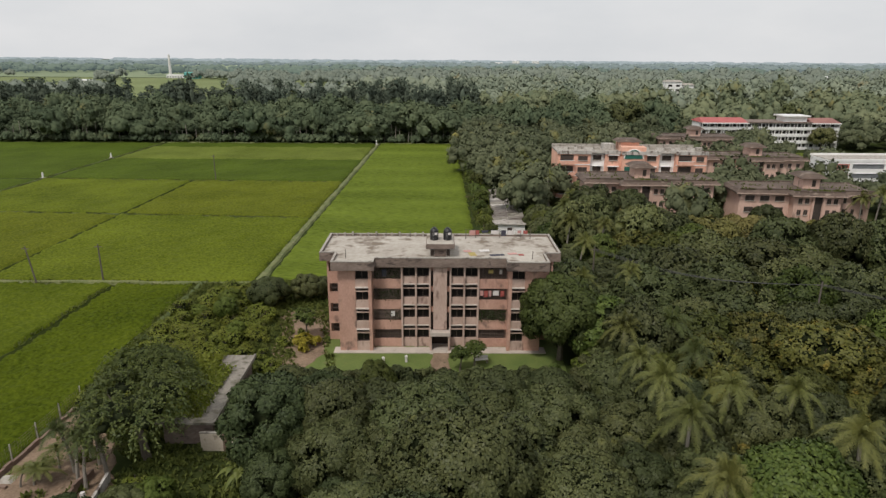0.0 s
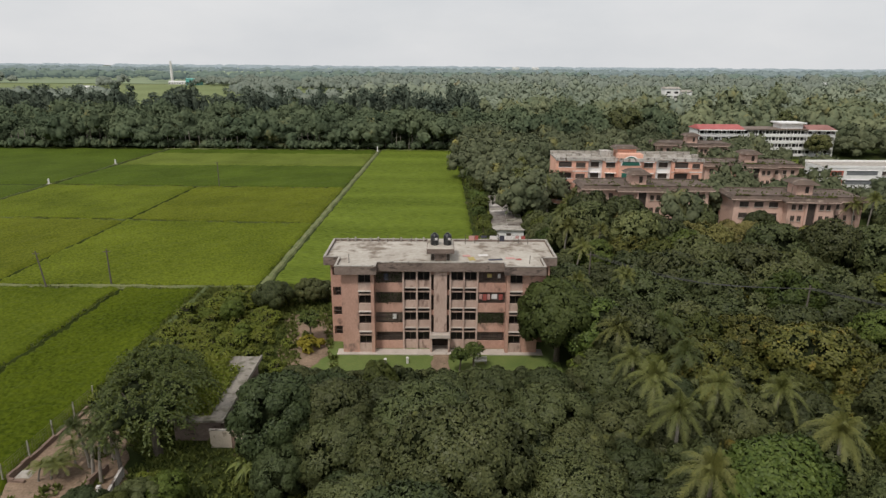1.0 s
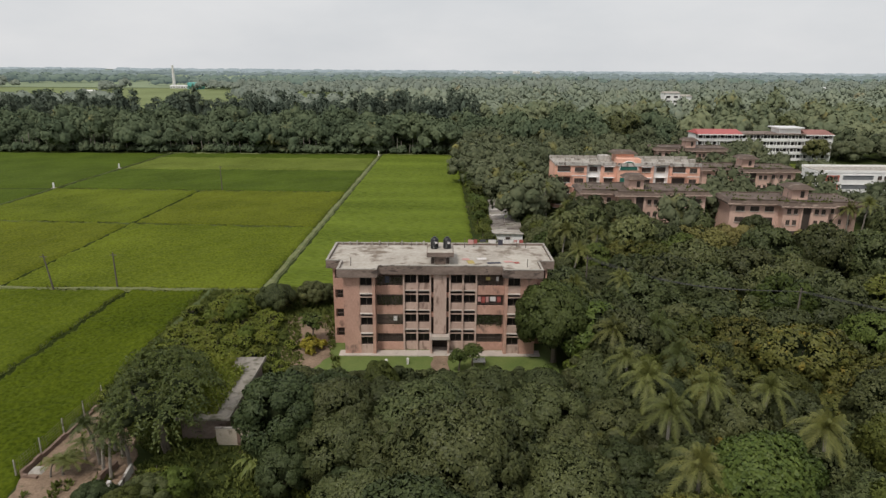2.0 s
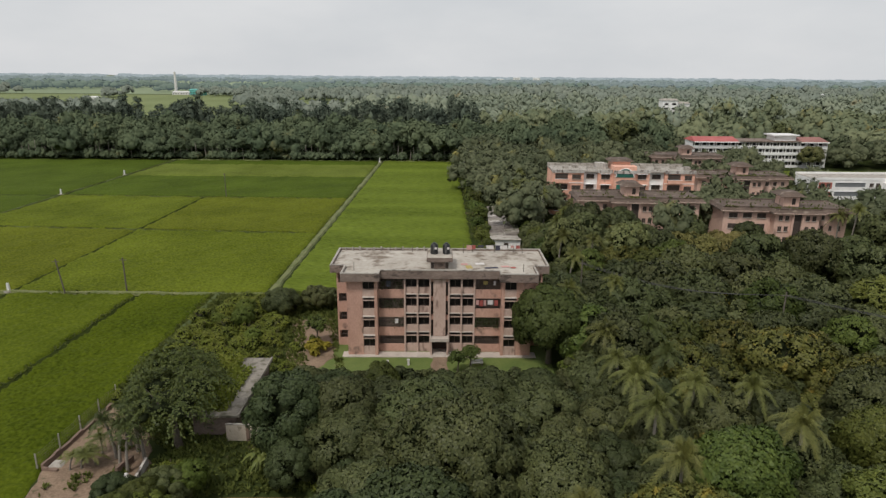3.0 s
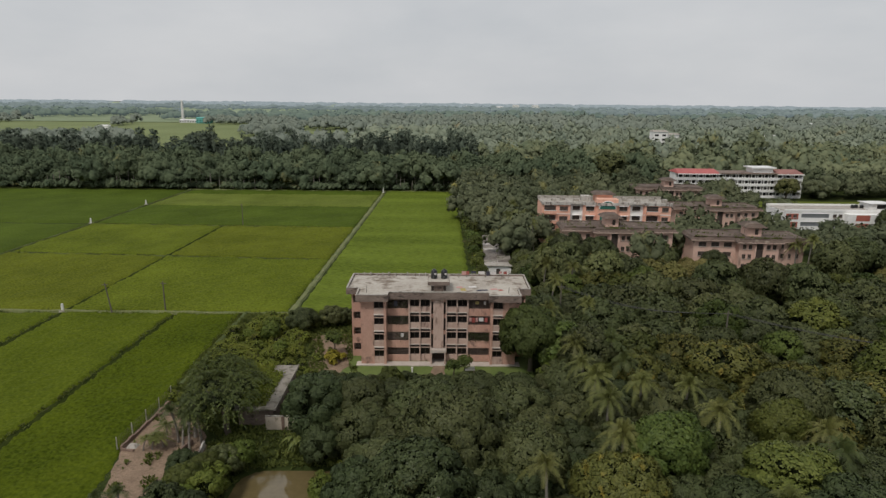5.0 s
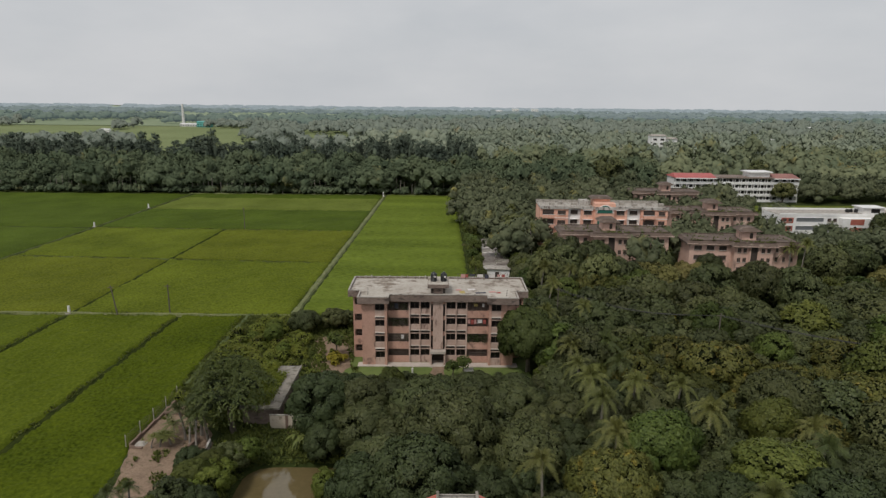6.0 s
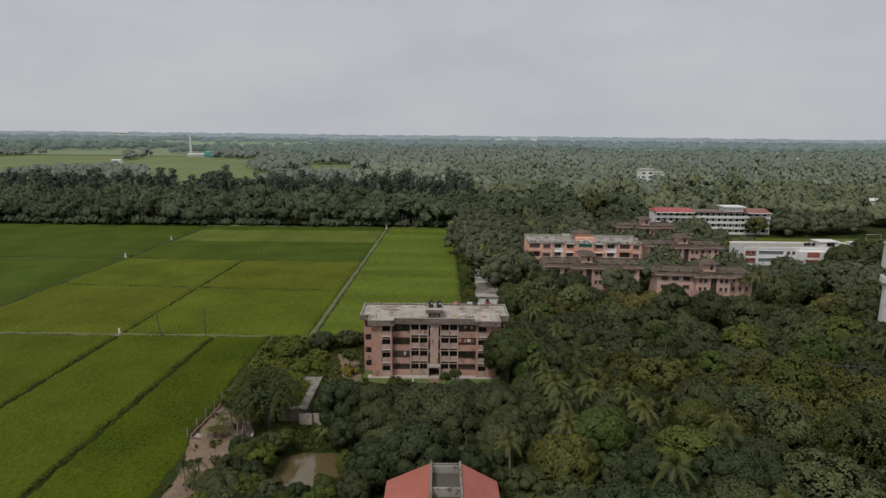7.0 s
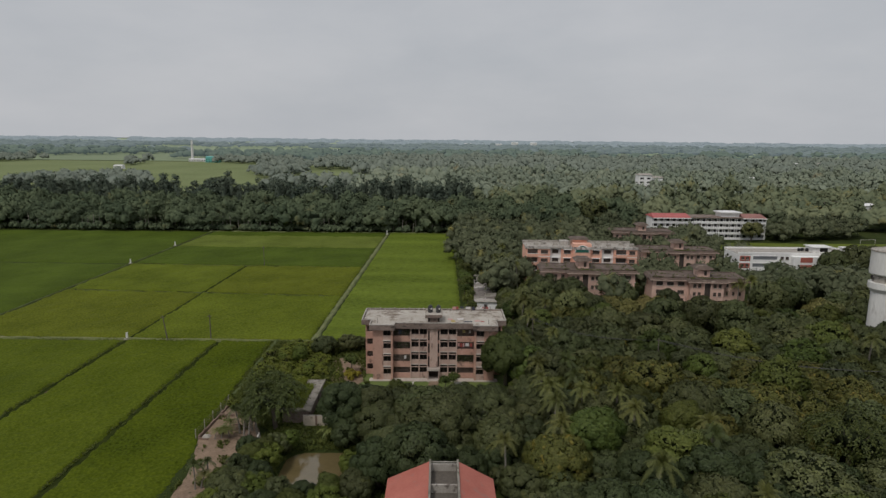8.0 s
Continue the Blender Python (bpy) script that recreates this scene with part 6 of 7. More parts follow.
for n, (x, y, s) in enumerate(((-29.5, -33.0, 0.62), (-28.0, -37.0, 0.7), (-25.4, -32.0, 0.6), (-25.4, -37.0, 0.66), (-28.5, -41.5, 0.75), (-25.4, -41.8, 0.7), (-30.0, -44.0, 0.6), (-28.2, -46.4, 0.8), (-24.6, -46.4, 0.72), (-21.4, -45.8, 0.66), (-18.0, -46.0, 0.6), (-14.5, -45.6, 0.62), (-10.8, -44.6, 0.7), (-29.6, -50.0, 0.7), (-26.5, -51.0, 0.85), (-22.6, -50.6, 0.8), (-18.4, -51.0, 0.8), (-8.4, -37.4, 0.5), (-14.6, -49.6, 0.75))):
    (shade_tree, broad, mango, fresh, sapling)[n % 5].put(x, y, s * (0.75, 0.85, 0.8, 1.0, 1.1)[n % 5], R.uniform(0, 360), n)


# ---- the groves ----
# the trees that stand out of the grove, each in its place: x, y, size
BIG_MANGO = ((-6.5, -20.6, 0.8), (-9.3, -26.8, 0.86), (-3.5, -29.4, 0.92), (0.1, -21.5, 0.76), (-5.9, -35.9, 0.86), (3.9, -21.3, 0.78), (10.3, -22.9, 0.95), (4.9, -29.3, 1.0), (10.4, -31.7, 0.86), (3.5, -38.2, 0.8), (16.0, -30.4, 0.7), (29.3, -33.6, 0.66), (35.0, -36.6, 0.84), (40.5, -36.0, 0.86), (46.5, -39.0, 0.9), (25.5, -40.6, 0.7))
BIG_BROAD = ((-1.9, -38.6, 0.68), (41.8, -41.6, 0.85), (23.6, -12.0, 0.7))
BIG_DARK = ((-15.6, -23.0, 1.08), (-8.4, -33.4, 0.62), (9.0, -39.0, 0.68), (-12.0, -18.2, 0.8), (-14.4, -29.0, 0.6), (15.6, -36.4, 0.66), (24.4, -17.6, 0.7), (47.0, -45.0, 0.95), (30.0, -43.0, 0.85))
for n, (x, y, s) in enumerate(BIG_MANGO):
    mango.put(x, y, s, 47.0 * n, n)
for n, (x, y, s) in enumerate(BIG_BROAD):
    broad.put(x, y, s, 61.0 * n, n)
olive.put(18.5, -41.0, 1.15, 25, 0, None, 1.1)
olive.put(26.0, -28.2, 0.7, 130, 0)
for n, (x, y, s) in enumerate(BIG_DARK):
    shade_tree.put(x, y, s, 53.0 * n, n)
fresh.put(17.2, -9.6, 0.7, 70, 1)
feather.put(64.0, -37.5, 1.3, 40, 0)
STANDING = [(x, y, 4.4 * s) for x, y, s in BIG_MANGO + BIG_BROAD + BIG_DARK] + [(18.5, -40.6, 4.6), (26.0, -28.2, 2.8), (14.7, -1.0, 5.6), (64.0, -37.5, 6.0), (17.2, -9.6, 2.1)]


def blocked(x, y):
    """Where no tree of the groves stands."""
    if -19.5 < x < 17.5 and -9.3 < y < 14 or -17 < x < 12 and -14.5 < y < 0:
        return True
    if -42 < x < -22.0 and y < 6 or x < -14 and y < -27.5:
        return True
    if -26.5 < x < -8.5 and y < -28.5:
        return True
    if -9 < x < 13 and y < -42.5 or x < -14 and y > -15:
        return True
    if any(math.hypot(x - a, y - b) < 0.62 * r + 1.5 for a, b, r in STANDING):
        return True
    if -24 < x < -16.0 and -29.5 < y < -15 or -30 < x < -17 and -27 < y < 0:
        return True
    if 10.0 < x < 19.5 and 29 < y < 92 or 43.5 < x < 51.5 and 44 < y < 67 or 66 < x < 92 and 50 < y < 62:
        return True
    for hx, hy, hw, hd in ((82.5, 61.5, 18, 14), (47, 67, 19, 14), (91, 103, 16, 14), (51, 94, 23, 13)):
        if abs(x - hx) < hw and -4.0 < y - hy < hd:
            return True
    return math.hypot(x - 109.8, y - 20.5) < 6.5 or -30 < x < -16.5 and y < -14


def mixture(x, y, rng):
    """Which kind grows at a place: dark mango before the block, olive litchi in the eastern grove, mixed behind."""
    u = rng.random()
    # mostly the dark kind here, standing in for shade over the near trees
    if y < -40:
        return shade_tree if u < 0.62 else (mango if u < 0.85 else broad)
    if 29 < x < 82 and -31 < y < -6 + 0.06 * (x - 29):
        return olive if u < 0.84 else (mango if u < 0.92 else broad)
    if x < -2 and y > -27:
        return mango if u < 0.8 else broad
    if x < 22:
        return mango if u < 0.74 else broad
    if y > 34:
        return mango if u < 0.25 else (olive if u < 0.55 else broad)
    return mango if u < 0.66 else (olive if u < 0.72 else broad)


def plant_grove():
    rng = random.Random(77)
    taken = []
    count = 0
    for tries in range(16000):
        y = rng.uniform(-60, 56)
        x = rng.uniform(-22, 40 + 0.62 * (y + 95))
        if y < -54 and x < 15 or blocked(x, y):
            continue
        if x < 9 and y > 13:
            continue
        gap = 5.2 if y < 10 else 5.8
        if any((x - a) ** 2 + (y - b) ** 2 < gap * gap for a, b in taken):
            continue
        taken.append((x, y))
        kind = mixture(x, y, rng)
        size = rng.choice((0.7, 0.85, 0.95, 1.05, 1.2)) * rng.uniform(0.93, 1.1)
        if -17 < x < 13 and y > -30:
            size = min(size, (-6.5 - y) * 0.052 + 0.14)
        if any(math.hypot(x - a, (y - b + 2.5) * 0.8) < 3.8 for a, b, _ in PALMS):
            size, kind = min(size, 0.76), mango
        if y > 42:
            size *= 0.82
        if y > 38 and 40 < x < 106:
            size *= 0.72
        if y > -13 or x > 46:
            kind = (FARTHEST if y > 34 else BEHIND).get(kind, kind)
        kind.put(x, y, size, rng.uniform(0, 360), rng.randrange(8), None, rng.uniform(0.85, 1.22))
        count += 1
        if count >= 430:
            break
    for tries in range(9000):
        y = rng.uniform(-58, 14)
        x = rng.uniform(-16, 66)
        if blocked(x, y) or y < -54 and x < 15 or x < 12 and y > -19 or any((x - a) ** 2 + (y - b) ** 2 < 3.3 ** 2 for a, b in taken):
            continue
        taken.append((x, y))
        sapling.put(x, y, rng.uniform(0.65, 0.95), rng.uniform(0, 360), rng.randrange(8))


plant_grove()


def low_border():
    """Bushes that rise away from the lawn before the block."""
    rng = random.Random(31)
    taken = []
    for tries in range(900):
        x, y = rng.uniform(-16, 12), rng.uniform(-18.5, -9.8)
        if -2.2 < x < 1.6 and y > -12 or any((x - a) ** 2 + (y - b) ** 2 < 2.5 ** 2 for a, b in taken):
            continue
        taken.append((x, y))
        sapling.put(x, y, min(0.8, ((-7.5 - y) * 0.5 + 1.3) / 5.4), rng.uniform(0, 360), rng.randrange(8))


low_border()

# hedge of shrubs along the rice and the yard
rng_s = random.Random(5)
for k in range(175):
    x, y = rng_s.uniform(-38.5, -24.5), rng_s.uniform(-12, 21)
    if x > -28 and y < -5.5 or x < -34 and y < -3 or x < -36 and y > 14:
        continue
    shrub.put(x, y, rng_s.uniform(0.45, 0.95), rng_s.uniform(0, 360), k)
for x, y in ((-26.8, -27.6), (-19.4, -8.0), (-17.6, -10.5), (-20.6, -6.0), (-38.6, -13.2), (-11.5, -29.6), (-9.0, -30.6), (-24.6, -30.0), (-21, 1.5), (-18.8, 4.5), (-22.4, -2.0), (-20.4, -4.5), (-23.8, 2.4)):
    shrub.put(x, y, rng_s.uniform(0.45, 0.75), rng_s.uniform(0, 360), 0)


for k in range(15):
    broad_b.put(20.6 + rng_s.uniform(0, 2.0), 42 + 5.6 * k, rng_s.uniform(0.5, 0.72), rng_s.uniform(0, 360), k)


# light green row between the rice and the long shed
for k in range(24):
    y = 36 + 7.0 * k + rng_s.uniform(-1.5, 1.5)
    slim.put(9.6 + rng_s.uniform(-0.8, 1.2), y, rng_s.uniform(0.6, 0.95), rng_s.uniform(0, 360), k)
    shrub.put(10.6 + rng_s.uniform(-0.8, 0.8), y + 3.0, rng_s.uniform(0.8, 1.3), rng_s.uniform(0, 360), k)


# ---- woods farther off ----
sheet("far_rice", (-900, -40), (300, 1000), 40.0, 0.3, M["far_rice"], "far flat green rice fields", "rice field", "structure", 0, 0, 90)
def wood(name, places, shapes, material, label, seed, kind="stuff", category="woodland", lift=0.3):
    """Many crowns joined into one mesh; places: x, y, size, height factor."""
    rng = np.random.default_rng(seed)
    V, Q, T, S, n = [], [], [], [], 0
    for x, y, s, hz in places:
        v, q, f, shade = shapes[rng.integers(len(shapes))]
        a = rng.uniform(0, math.tau)
        ca, sa = math.cos(a) * s, math.sin(a) * s
        w = np.stack([v[:, 0] * ca - v[:, 1] * sa + x, v[:, 0] * sa + v[:, 1] * ca + y, v[:, 2] * s * hz], 1)
        V.append(w)
        # lift tips the normals upward, flattening the shading as haze would
        S.append(unit(np.stack([shade[:, 0] * ca - shade[:, 1] * sa, shade[:, 0] * sa + shade[:, 1] * ca, shade[:, 2] * s / hz + lift * s], 1)))
        Q.append(q + n)
        T.append(f + n)
        n += len(v)
    me = array_mesh(name, np.concatenate(V), np.concatenate(Q), np.concatenate(T), np.concatenate(S))
    me.materials.append(M[material])
    me.materials.append(M[material])
    return single(name, me, M[material], label, category, kind)


def scatter(rng, x0, x1, y0, y1, gap, keep, smin=0.8, smax=1.25):
    """Jittered rows of places where keep(x, y) holds."""
    out = []
    for y in np.arange(y0, y1, gap * 0.87):
        for x in np.arange(x0, x1, gap):
            a, b = x + rng.uniform(-0.6, 0.6) * gap, y + rng.uniform(-0.6, 0.6) * gap
            if keep(a, b):
                out.append((a, b, rng.uniform(smin, smax), rng.uniform(0.85, 1.2)))
    return out


MID = [dome(n, rx=4.4, rz=3.9, base=4.6, lumps=17, lump=0.34, rosettes=16, leaf=(0.8, 0.31), count=2, open_=1.45, droop=0.0, uneven=0.22, ball=BALL1, sprout=0.25, core=0.92) for n in (201, 202, 203, 204, 205)]
BELT = [dome(n, rx=w, rz=h, base=b, lumps=21, lump=0.31, rosettes=18, leaf=(0.75, 0.3), count=2, open_=1.45, droop=0.0, uneven=0.28, sprout=0.3, ball=BALL1, core=0.9) for n, w, h, b in ((206, 4.4, 3.8, 4.6), (207, 3.6, 4.2, 5.0), (208, 5.2, 3.6, 4.4), (209, 4.0, 3.4, 5.4))]
FAR = [dome(n, rx=5.0, rz=4.2, base=4.6, lumps=8, lump=0.44, rosettes=4, leaf=(1.3, 0.5), count=2, open_=1.45, droop=0.0, uneven=0.22, ball=BALL1, low=-0.25, core=0.98) for n in (211, 212, 213, 214)]
FAR_B = [dome(n, rx=w, rz=h, base=b, lumps=13, lump=0.38, rosettes=7, leaf=(1.0, 0.4), count=2, open_=1.45, droop=0.0, uneven=0.28, ball=BALL1, sprout=0.2, low=-0.3, core=0.97) for n, w, h, b in ((216, 5.0, 4.2, 4.8), (217, 4.2, 4.8, 5.2), (218, 6.0, 4.4, 4.6), (219, 4.4, 3.6, 4.4), (220, 3.2, 5.2, 5.4))]
NEEDLE = [crown(n, rx=2.7, rz=8.8, lobes=28, per_lobe=10, leaf=(1.1, 0.18), count=2, open_=0.7, droop=0.0, base=10.8, core=0.72, lobe=0.36, low=-0.95) for n in (221, 222, 223)]
LOW = [dome(n, rx=4.0, rz=3.0, base=2.2, lumps=14, lump=0.36, rosettes=12, leaf=(0.6, 0.22), count=2, open_=1.45, droop=0.0, ball=BALL1) for n in (241, 242)]
DOT = [crown(n, rx=7.0, rz=4.8, lobes=3, per_lobe=2, leaf=(3.0, 1.2), count=2, base=4.5, core=1.0, lobe=0.6) for n in (231, 232, 233)]


def mid_keep(x, y):
    if y < 56:
        return x > 40 + 0.62 * (y + 95) + 3 and x < 150
    if x < 19 and y < 97:
        return False
    if x < 9.5 and y < BELT_Y:
        return False
    for x0, x1, y0, y1 in ((64, 102, 55, 75), (28, 64, 61, 80), (43.5, 51.5, 44, 67), (74, 108, 89, 115), (28, 74, 79, 106), (104, 168, 86, 119), (76, 108, 146, 162), (100, 172, 183, 205), (126, 300, 119, 186), (100, 131, 174, 186), (11.5, 19, 43, 92)):
        if x0 < x < x1 and y0 < y < y1:
            return False
    return x < 60 + 0.85 * (y + 110)


rng_w = np.random.default_rng(40)
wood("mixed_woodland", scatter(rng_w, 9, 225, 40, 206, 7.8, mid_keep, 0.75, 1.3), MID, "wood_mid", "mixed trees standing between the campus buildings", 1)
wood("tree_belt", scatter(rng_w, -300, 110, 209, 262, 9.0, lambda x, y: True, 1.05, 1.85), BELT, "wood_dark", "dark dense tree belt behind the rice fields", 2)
wood("belt_understorey", scatter(rng_w, -300, 8, 205.5, 209.5, 3.6, lambda x, y: True, 0.5, 0.8), LOW, "wood_dark", "low bushes along the foot of the tree belt", 8)
belt_stems = Geo()
for k in range(120):
    x = -300 + 2.6 * k + rng_w.uniform(-1, 1)
    y = rng_w.uniform(206.5, 210)
    belt_stems.tube([(x, y, -0.4), (x + rng_w.uniform(-0.4, 0.4), y, rng_w.uniform(4.5, 8))], [0.2, 0.13], 5)
single("belt_trunks", belt_stems, M["palm_bark"], "pale slender trunks along the tree belt", "tree trunks", "stuff")
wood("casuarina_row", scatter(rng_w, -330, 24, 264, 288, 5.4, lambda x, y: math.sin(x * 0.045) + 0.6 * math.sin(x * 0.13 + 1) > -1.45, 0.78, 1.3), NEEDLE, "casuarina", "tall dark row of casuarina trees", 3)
def undergrowth(x0, x1, y0, y1, low, high, step, material, seed, keep):
    """A bumpy closed leaf-coloured sheet, added beneath a far wood to brighten its dark gaps."""
    xs, ys = np.arange(x0, x1, step), np.arange(y0, y1, step)
    X, Y = np.meshgrid(xs, ys)
    rng = np.random.default_rng(seed)
    Z = rng.uniform(low, high, X.shape)
    X, Y = X + rng.uniform(-0.35, 0.35, X.shape) * step, Y + rng.uniform(-0.35, 0.35, X.shape) * step
    n = len(xs)
    i = (np.arange(len(ys) - 1)[:, None] * n + np.arange(n - 1)[None]).ravel()
    q = np.stack([i, i + 1, i + n + 1, i + n], -1)
    mid = np.stack([X, Y], -1).reshape(-1, 2)[q].mean(1)
    q = q[keep(mid[:, 0], mid[:, 1])]
    single("undergrowth", array_mesh("undergrowth", np.stack([X, Y, Z], -1).reshape(-1, 3), q, None, np.tile((0.0, 0.0, 1.0), (X.size, 1))), M[material], "leaf sheet added to brighten gaps between the far trees", "woodland", "stuff")


EAST = scatter(rng_w, 20, 460, 200, 560, 11.5, lambda x, y: (x > 120 or y > 255) and x < 90 + 0.8 * (y + 120) and not (104 < x < 310 and y < 216), 0.7, 2.0)
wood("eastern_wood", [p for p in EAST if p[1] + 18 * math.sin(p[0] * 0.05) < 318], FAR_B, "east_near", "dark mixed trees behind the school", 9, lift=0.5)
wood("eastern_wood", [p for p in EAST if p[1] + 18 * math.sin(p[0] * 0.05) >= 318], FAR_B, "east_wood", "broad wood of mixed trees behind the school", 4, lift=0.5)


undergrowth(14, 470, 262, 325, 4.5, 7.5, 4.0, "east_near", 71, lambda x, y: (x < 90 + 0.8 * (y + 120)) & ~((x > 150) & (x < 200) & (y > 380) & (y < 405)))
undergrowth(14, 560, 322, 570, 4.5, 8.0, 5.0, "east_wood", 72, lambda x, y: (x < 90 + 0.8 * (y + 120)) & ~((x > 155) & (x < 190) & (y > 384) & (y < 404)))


def field_gap(x, y):
    """Open fields between the far woods."""
    return math.sin(x * 0.006 + 1.3) + math.sin(y * 0.008 + x * 0.003) + 0.7 * math.sin(x * 0.017 - y * 0.011)


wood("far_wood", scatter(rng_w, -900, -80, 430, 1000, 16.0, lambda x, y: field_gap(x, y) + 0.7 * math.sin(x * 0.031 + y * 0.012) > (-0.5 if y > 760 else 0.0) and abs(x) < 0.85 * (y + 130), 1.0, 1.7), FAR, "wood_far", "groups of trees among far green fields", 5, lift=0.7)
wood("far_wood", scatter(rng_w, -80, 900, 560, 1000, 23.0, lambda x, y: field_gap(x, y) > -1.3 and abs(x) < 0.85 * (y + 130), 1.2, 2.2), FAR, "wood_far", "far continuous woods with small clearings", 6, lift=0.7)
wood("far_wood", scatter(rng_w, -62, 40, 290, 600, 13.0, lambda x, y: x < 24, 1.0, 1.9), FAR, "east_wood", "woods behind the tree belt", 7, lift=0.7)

big_dark = Kind("banyan_tree", "large dark tree rising above the eastern wood", "mango", "tall dark trees", [domed(141, rx=8.5, rz=7.4, base=10.2, lumps=34, lump=0.25, rosettes=90, leaf=(0.8, 0.28), count=3, uneven=0.22)])
big_dark.put(84, 214, 1.0, 30)
big_dark.put(168, 236, 0.85, 120)
mango_b.put(131.5, 188.5, 0.85, 0, 1)
broad_c.put(158.4, 187.0, 1.1, 50, 1)

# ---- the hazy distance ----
# haze put into colours and a faint glow, stronger in each farther ring
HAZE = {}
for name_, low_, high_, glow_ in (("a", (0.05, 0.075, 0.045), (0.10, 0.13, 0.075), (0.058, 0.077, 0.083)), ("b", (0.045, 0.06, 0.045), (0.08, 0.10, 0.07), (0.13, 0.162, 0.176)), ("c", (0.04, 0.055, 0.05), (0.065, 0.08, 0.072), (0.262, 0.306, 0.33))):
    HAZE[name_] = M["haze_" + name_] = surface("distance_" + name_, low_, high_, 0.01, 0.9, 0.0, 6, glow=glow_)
    M["plain_" + name_] = surface("hazy_far_field_" + name_, (0.10, 0.13, 0.055), (0.17, 0.20, 0.10), 0.004, 0.95, 0.0, 7, glow=(0.75 * glow_[0], 0.75 * glow_[1], 0.55 * glow_[2]))


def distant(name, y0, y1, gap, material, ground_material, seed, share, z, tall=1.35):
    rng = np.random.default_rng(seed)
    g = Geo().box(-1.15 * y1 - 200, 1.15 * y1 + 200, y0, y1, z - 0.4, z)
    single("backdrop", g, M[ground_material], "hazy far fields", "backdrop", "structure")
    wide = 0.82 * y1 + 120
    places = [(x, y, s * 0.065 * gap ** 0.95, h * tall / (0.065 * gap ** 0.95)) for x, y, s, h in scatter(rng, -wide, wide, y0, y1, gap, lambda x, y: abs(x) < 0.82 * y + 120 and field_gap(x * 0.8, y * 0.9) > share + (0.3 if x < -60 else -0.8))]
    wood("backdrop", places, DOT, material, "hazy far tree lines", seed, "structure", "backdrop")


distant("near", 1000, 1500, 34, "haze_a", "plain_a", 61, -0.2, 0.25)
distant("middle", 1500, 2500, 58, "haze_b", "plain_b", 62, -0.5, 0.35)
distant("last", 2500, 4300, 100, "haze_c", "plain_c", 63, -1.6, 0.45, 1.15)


# ---- far buildings ----
def far_house(x, y, w, d, h, wall, roof, label, turn=0.0):
    t = thing("far_house", label, "house", (x, y, 0), turn)
    part("wall", Geo().box(-w / 2, w / 2, 0, d, 0, h), M[wall], t)
    part("roof", Geo().frustum((-w / 2 - 0.5, w / 2 + 0.5, -0.6, d + 0.6), h, (-w / 2 + 0.3, w / 2 - 0.3, d * 0.35, d * 0.65), h + 1.2), M[roof], t)
    n = max(2, int(w / 4))
    for k in range(max(1, int(h / 3.2))):
        for i in range(n):
            x0 = -w / 2 + w * (i + 0.25) / n
            part("window", Geo().box(x0, x0 + w * 0.5 / n, -0.06, 0.05, 0.9 + 3.2 * k, 2.3 + 3.2 * k), M["glass"], t)


far_house(168.5, 389, 11, 9, 20.2, "white", "concrete", "large pale building rising from far woods")
far_house(179, 391, 9, 8, 18.0, "white", "concrete", "low pale wing of a building in far woods")
far_house(-386, 950, 22, 14, 9, "teal", "teal", "teal tin mill building in far fields")
far_house(-422, 985, 34, 10, 4, "white", "tin_white", "low white kiln sheds by the chimney")
far_house(-437, 735, 12, 8, 5, "white", "tin_white", "small white house in far fields")
far_house(-23, 890, 22, 12, 13, "beige", "concrete", "beige house standing in far woods")
far_house(-260, 1480, 60, 20, 9, "white", "tin_white", "pale long shed in far fields")
far_house(560, 780, 36, 14, 15, "beige", "concrete", "beige house in far eastern woods")
far_house(470, 640, 20, 12, 10, "white", "tin_white", "white house in far eastern woods")
far_house(-252, 262, 14, 9, 6, "white", "tin_white", "white house at the end of the tree belt")
far_house(247.9, 258.9, 12, 8, 11.5, "beige", "tin", "beige house among eastern trees")
far_house(265.8, 273.0, 9, 8, 11, "white", "tin_white", "small white house among eastern trees")
far_house(266.3, 260.1, 8, 8, 10.5, "white", "tin_white", "small white house among eastern trees")
far_house(298.0, 472.9, 14, 9, 13, "white", "tin_white", "white house far off in the wood")
far_house(368.3, 776.1, 26, 10, 13, "beige", "tin", "long beige house far off in the wood")
far_house(549.9, 834.3, 40, 12, 12, "white", "tin_white", "pale sheds far off in the wood")
far_house(199.5, 1111.1, 30, 14, 12, "white", "concrete", "pale town houses far beyond the belt")
for k, (x, y) in enumerate(((150, 2350), (230, 2380), (300, 2440), (205, 2470), (110, 2420), (370, 2400))):
    far_house(x, y, 26, 14, 9 + 6 * (k % 3), "white", "tin_white", "pale town block at the horizon")


def chimney():
    c = thing("brick_kiln_chimney", "pale tall tapering kiln chimney", "chimney", (-440, 1005, 0))
    part("shaft", Geo().turned([(2.6, 0), (1.5, 36), (1.35, 36.2)], n=16), M["tower_white"], c)
    part("rim", Geo().turned([(1.7, 35.2), (1.7, 36.0)], n=16), M["tower_white"], c)


chimney()


def goal_post():
    g = thing("goal_post", "white football goal on the school field", "goal", (208, 178, 0.08))
    for x in (0, 7.3):
        part("upright", Geo().tube([(x, 0, 0), (x, 0, 2.5)], [0.07, 0.07], 6), M["cloth_white"], g)
    part("crossbar", Geo().tube([(0, 0, 2.5), (7.3, 0, 2.5)], [0.07, 0.07], 6), M["cloth_white"], g)


goal_post()


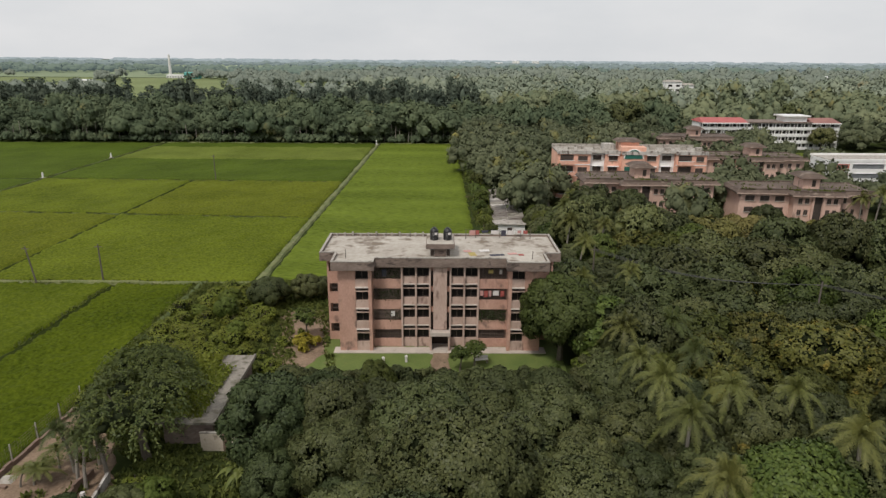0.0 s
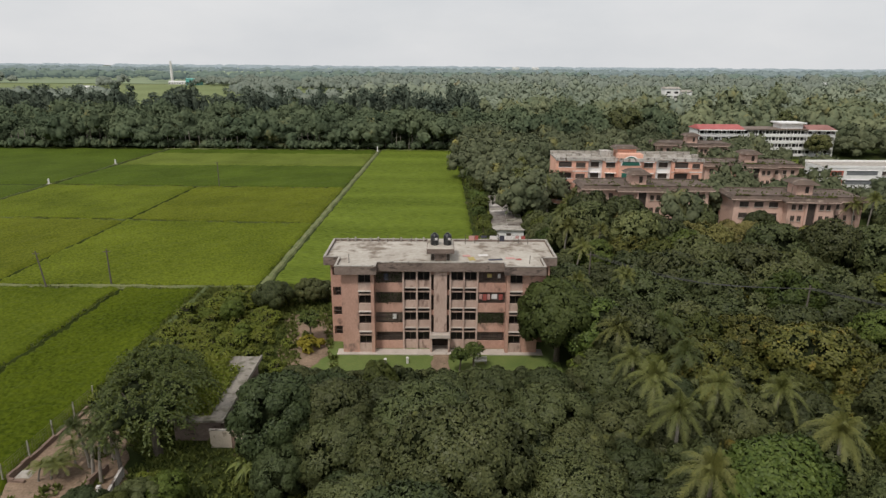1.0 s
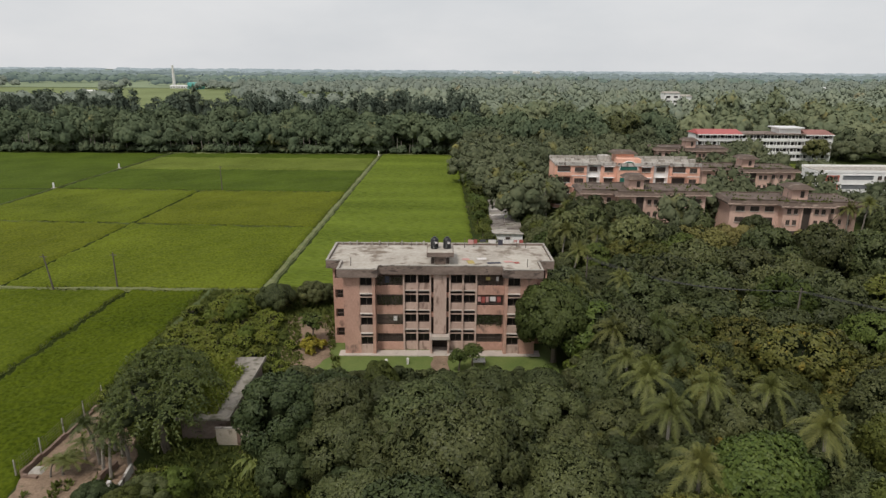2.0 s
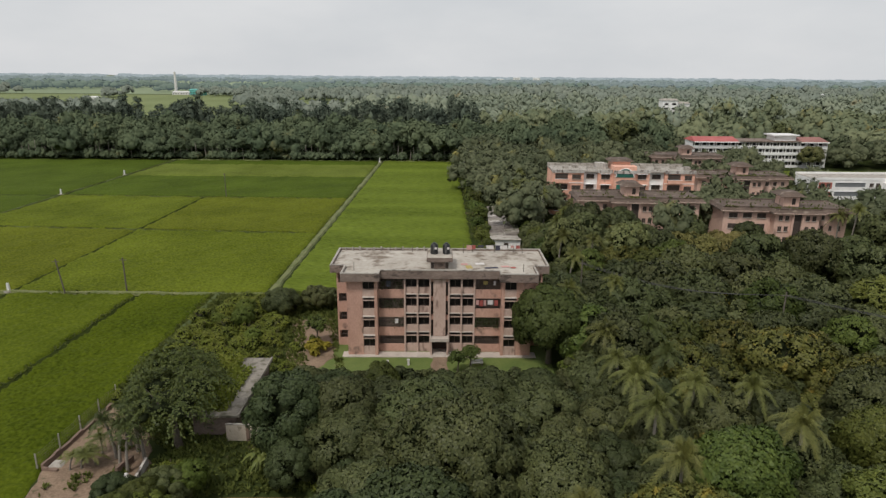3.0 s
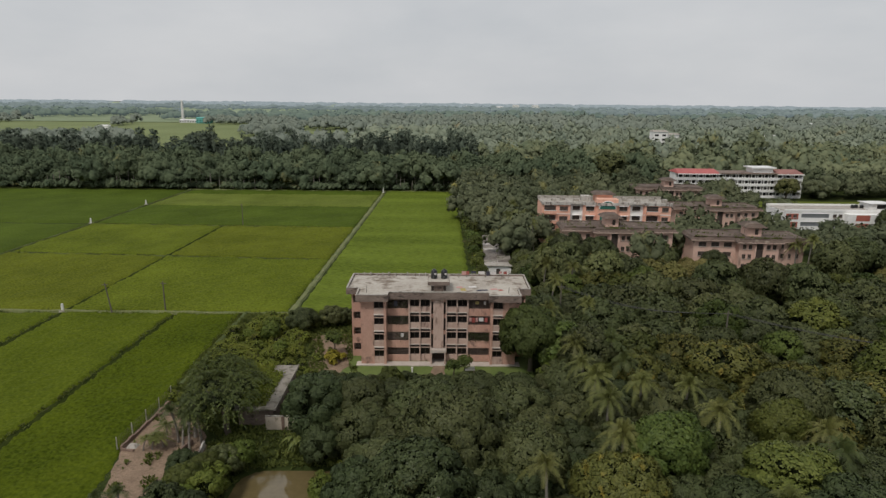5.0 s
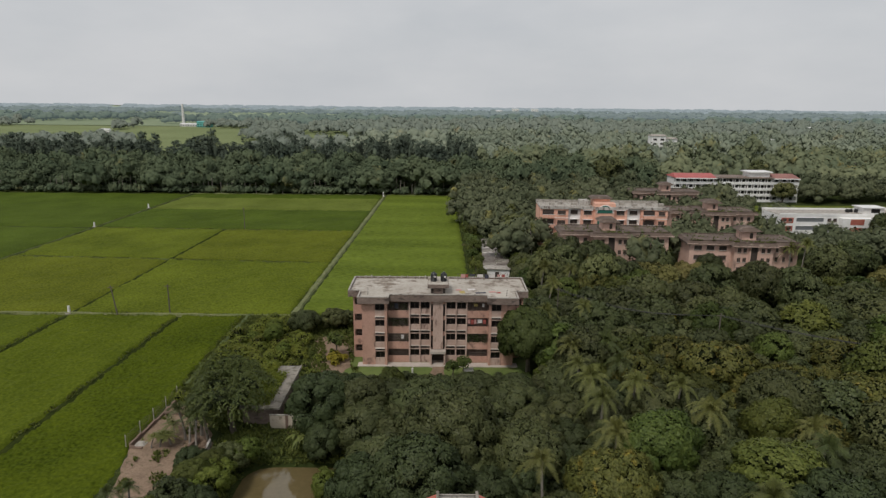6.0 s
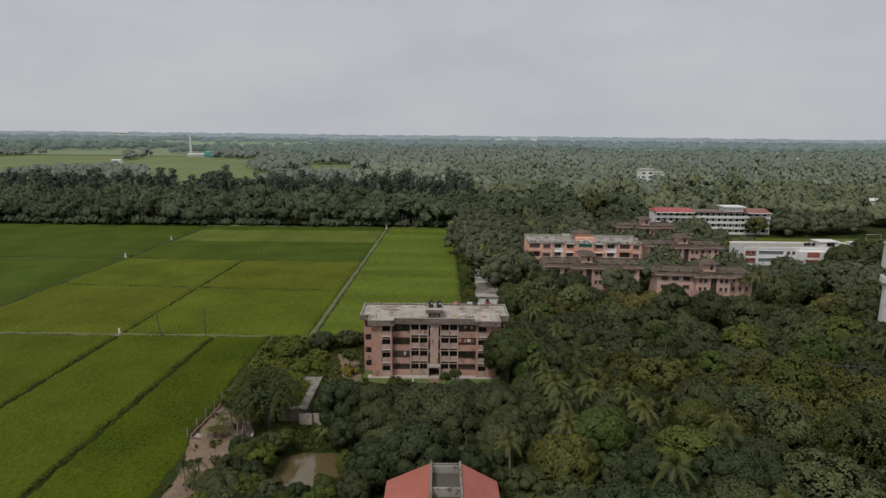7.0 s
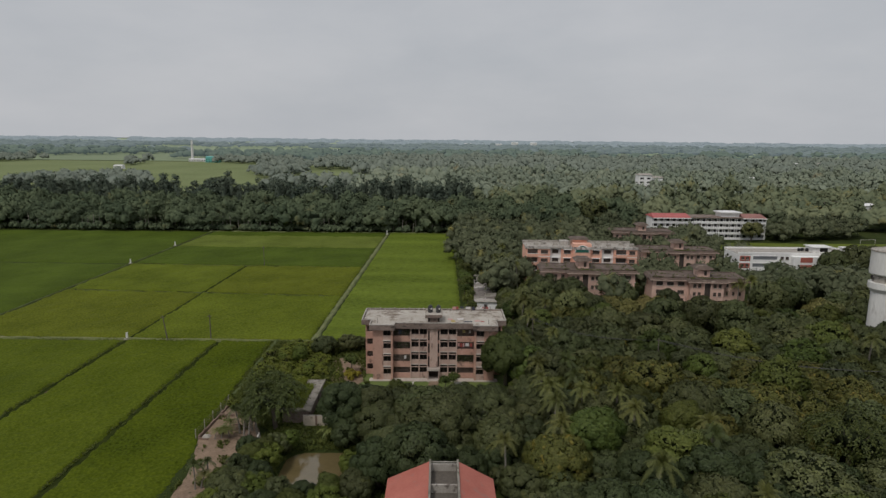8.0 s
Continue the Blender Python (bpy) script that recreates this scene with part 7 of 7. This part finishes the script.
# ---- weeds and grass tufts ----
def tufts(name, p, size, material, label, seed, count=4, up=0.55):
    """Fans of short blades standing at places p."""
    rng = np.random.default_rng(seed)
    n = unit(rng.normal(0, 0.25, (len(p), 3)) + np.array([0, 0, 1.0]))
    v, q = leaf_fans(rng, p, n, count, size, size * 0.2, up, 0.1)
    return single(name, array_mesh(name, v, q), M[material], label, "weeds", "stuff")


def bare(x, y):
    """True where walls, water or trodden ground keep weeds away."""
    r = (np.abs((x + 17.0) / 6.6) ** 5 + np.abs((y + 36.8) / 6.4) ** 5) ** 0.2
    shed = (x > -27.4) & (x < -22.2) & (y > -20.5) & (y < -6.7)
    lane = (np.abs(x + 17.8 + 0.25 * (y - 3)) < 1.9) & (y > -8) & (y < 14)
    yard = (x > -40.2) & (x < -29.5 + 0.1 * (y + 30)) & (y < -13.5 - 0.9 * (x + 40)) & (np.sin(x * 1.7 + 0.6 * y) + np.sin(y * 1.1 - 0.5 * x) > -0.9)
    block = (x > -14.8) & (x < 14.8) & (y > -1.5)
    return (r < 1.02) | shed | lane | yard | block


def ground_weeds():
    rng = np.random.default_rng(91)
    x, y = rng.uniform(-42.0, -6.5, 30000), rng.uniform(-58, 26, 30000)
    ok = ~bare(x, y) & ((y > -10) | (x > rice_edge(y) + 0.6)) & ((x < -24) | (x > -13.5) | (y > -20.5) | (y < -29) | (rng.random(30000) < 0.6)) & ((x < -13.5) | (y < -27) & (y > -47))
    x, y = x[ok], y[ok]
    p = np.stack([x, y, ground_height(x, y)], 1)
    k = rng.random(len(p)) < 0.45
    tufts("low_weeds", p[k], 0.62, "weed", "tall ragged weeds between the yard and the rice", 1)
    tufts("low_weeds", p[~k], 0.36, "weed", "short rough grass on open ground", 2)


ground_weeds()


def line_weeds():
    rng = np.random.default_rng(92)
    rows = []
    ends = [(line_path(30) - 0.5, 30, line_path(203) - 0.5, 203, 0.45, 2.5), (-124, bank_near(-124), -30, bank_near(-30), 0.6, 8), (line_west(27), 27, line_west(203), 203, 0.45, 4), (-123, bank_mid(-123), -31, bank_mid(-31), 0.35, 6), (-121.8, bank_far(-121.8), -31, bank_far(-31), 0.35, 5)]
    ends += [(line_a(-60) - 0.6, -60, line_a(25) - 0.6, 25, 0.3, 4), (line_b(-60) - 0.6, -60, line_b(25) - 0.6, 25, 0.3, 5), (-40.2, -6, -40.2, 26, 0.8, 12), (-38.2, -60, -38.2, -29, 0.35, 8), (-300, 204, 8, 204, 1.2, 5), (8.9, 30, 8.9, 202, 0.8, 12), (-29.2, 25.8, 9, 25.8, 0.9, 14)]
    for x0, y0, x1, y1, w, per in ends:
        n = int(math.hypot(x1 - x0, y1 - y0) * per)
        t = rng.random(n)
        thick = np.sin(t * 61.0) + np.sin(t * 23.0 + 1) > -1.0
        spot = np.stack([x0 + (x1 - x0) * t + rng.normal(0, w, n), y0 + (y1 - y0) * t + rng.normal(0, w, n), np.full(n, FIELD_Z + 0.15)], 1)
        rows.append(spot[thick])
    tufts("dike_weeds", np.concatenate(rows), 0.42, "weed", "uneven weeds growing along the dikes", 3)


line_weeds()


def roof_weeds():
    """Grass tufts along the edges of the brown roofs."""
    rng = np.random.default_rng(93)
    for x, y, turn, left, right, top in ((83.0, 60.5, -4, 11, 7, 7.7), (47.0, 67.0, -2, 8, 11, 8.7), (91.0, 103.0, -3, 8.5, 8, 8.7)):
        n = 420
        a = rng.uniform(-left - 5, 5 + right, n)
        b = np.where(rng.random(n) < 0.6, rng.normal(0.9, 0.5, n), rng.uniform(1, 10.5, n))
        b = np.clip(b, np.where(a < -5, 1.9, np.where(a > 5, 1.3, -0.2)), 11)
        keep_ = np.sin(a * 1.3 + x) + np.sin(b * 0.9 + a * 0.4) > -0.2
        c, s = math.cos(radians(turn)), math.sin(radians(turn))
        p = np.stack([x + a * c - b * s, y + a * s + b * c, np.full(n, top + 0.93)], 1)[keep_]
        tufts("roof_weeds", p, 0.5, "weed", "grass tufts growing on a brown roof", int(x))


roof_weeds()
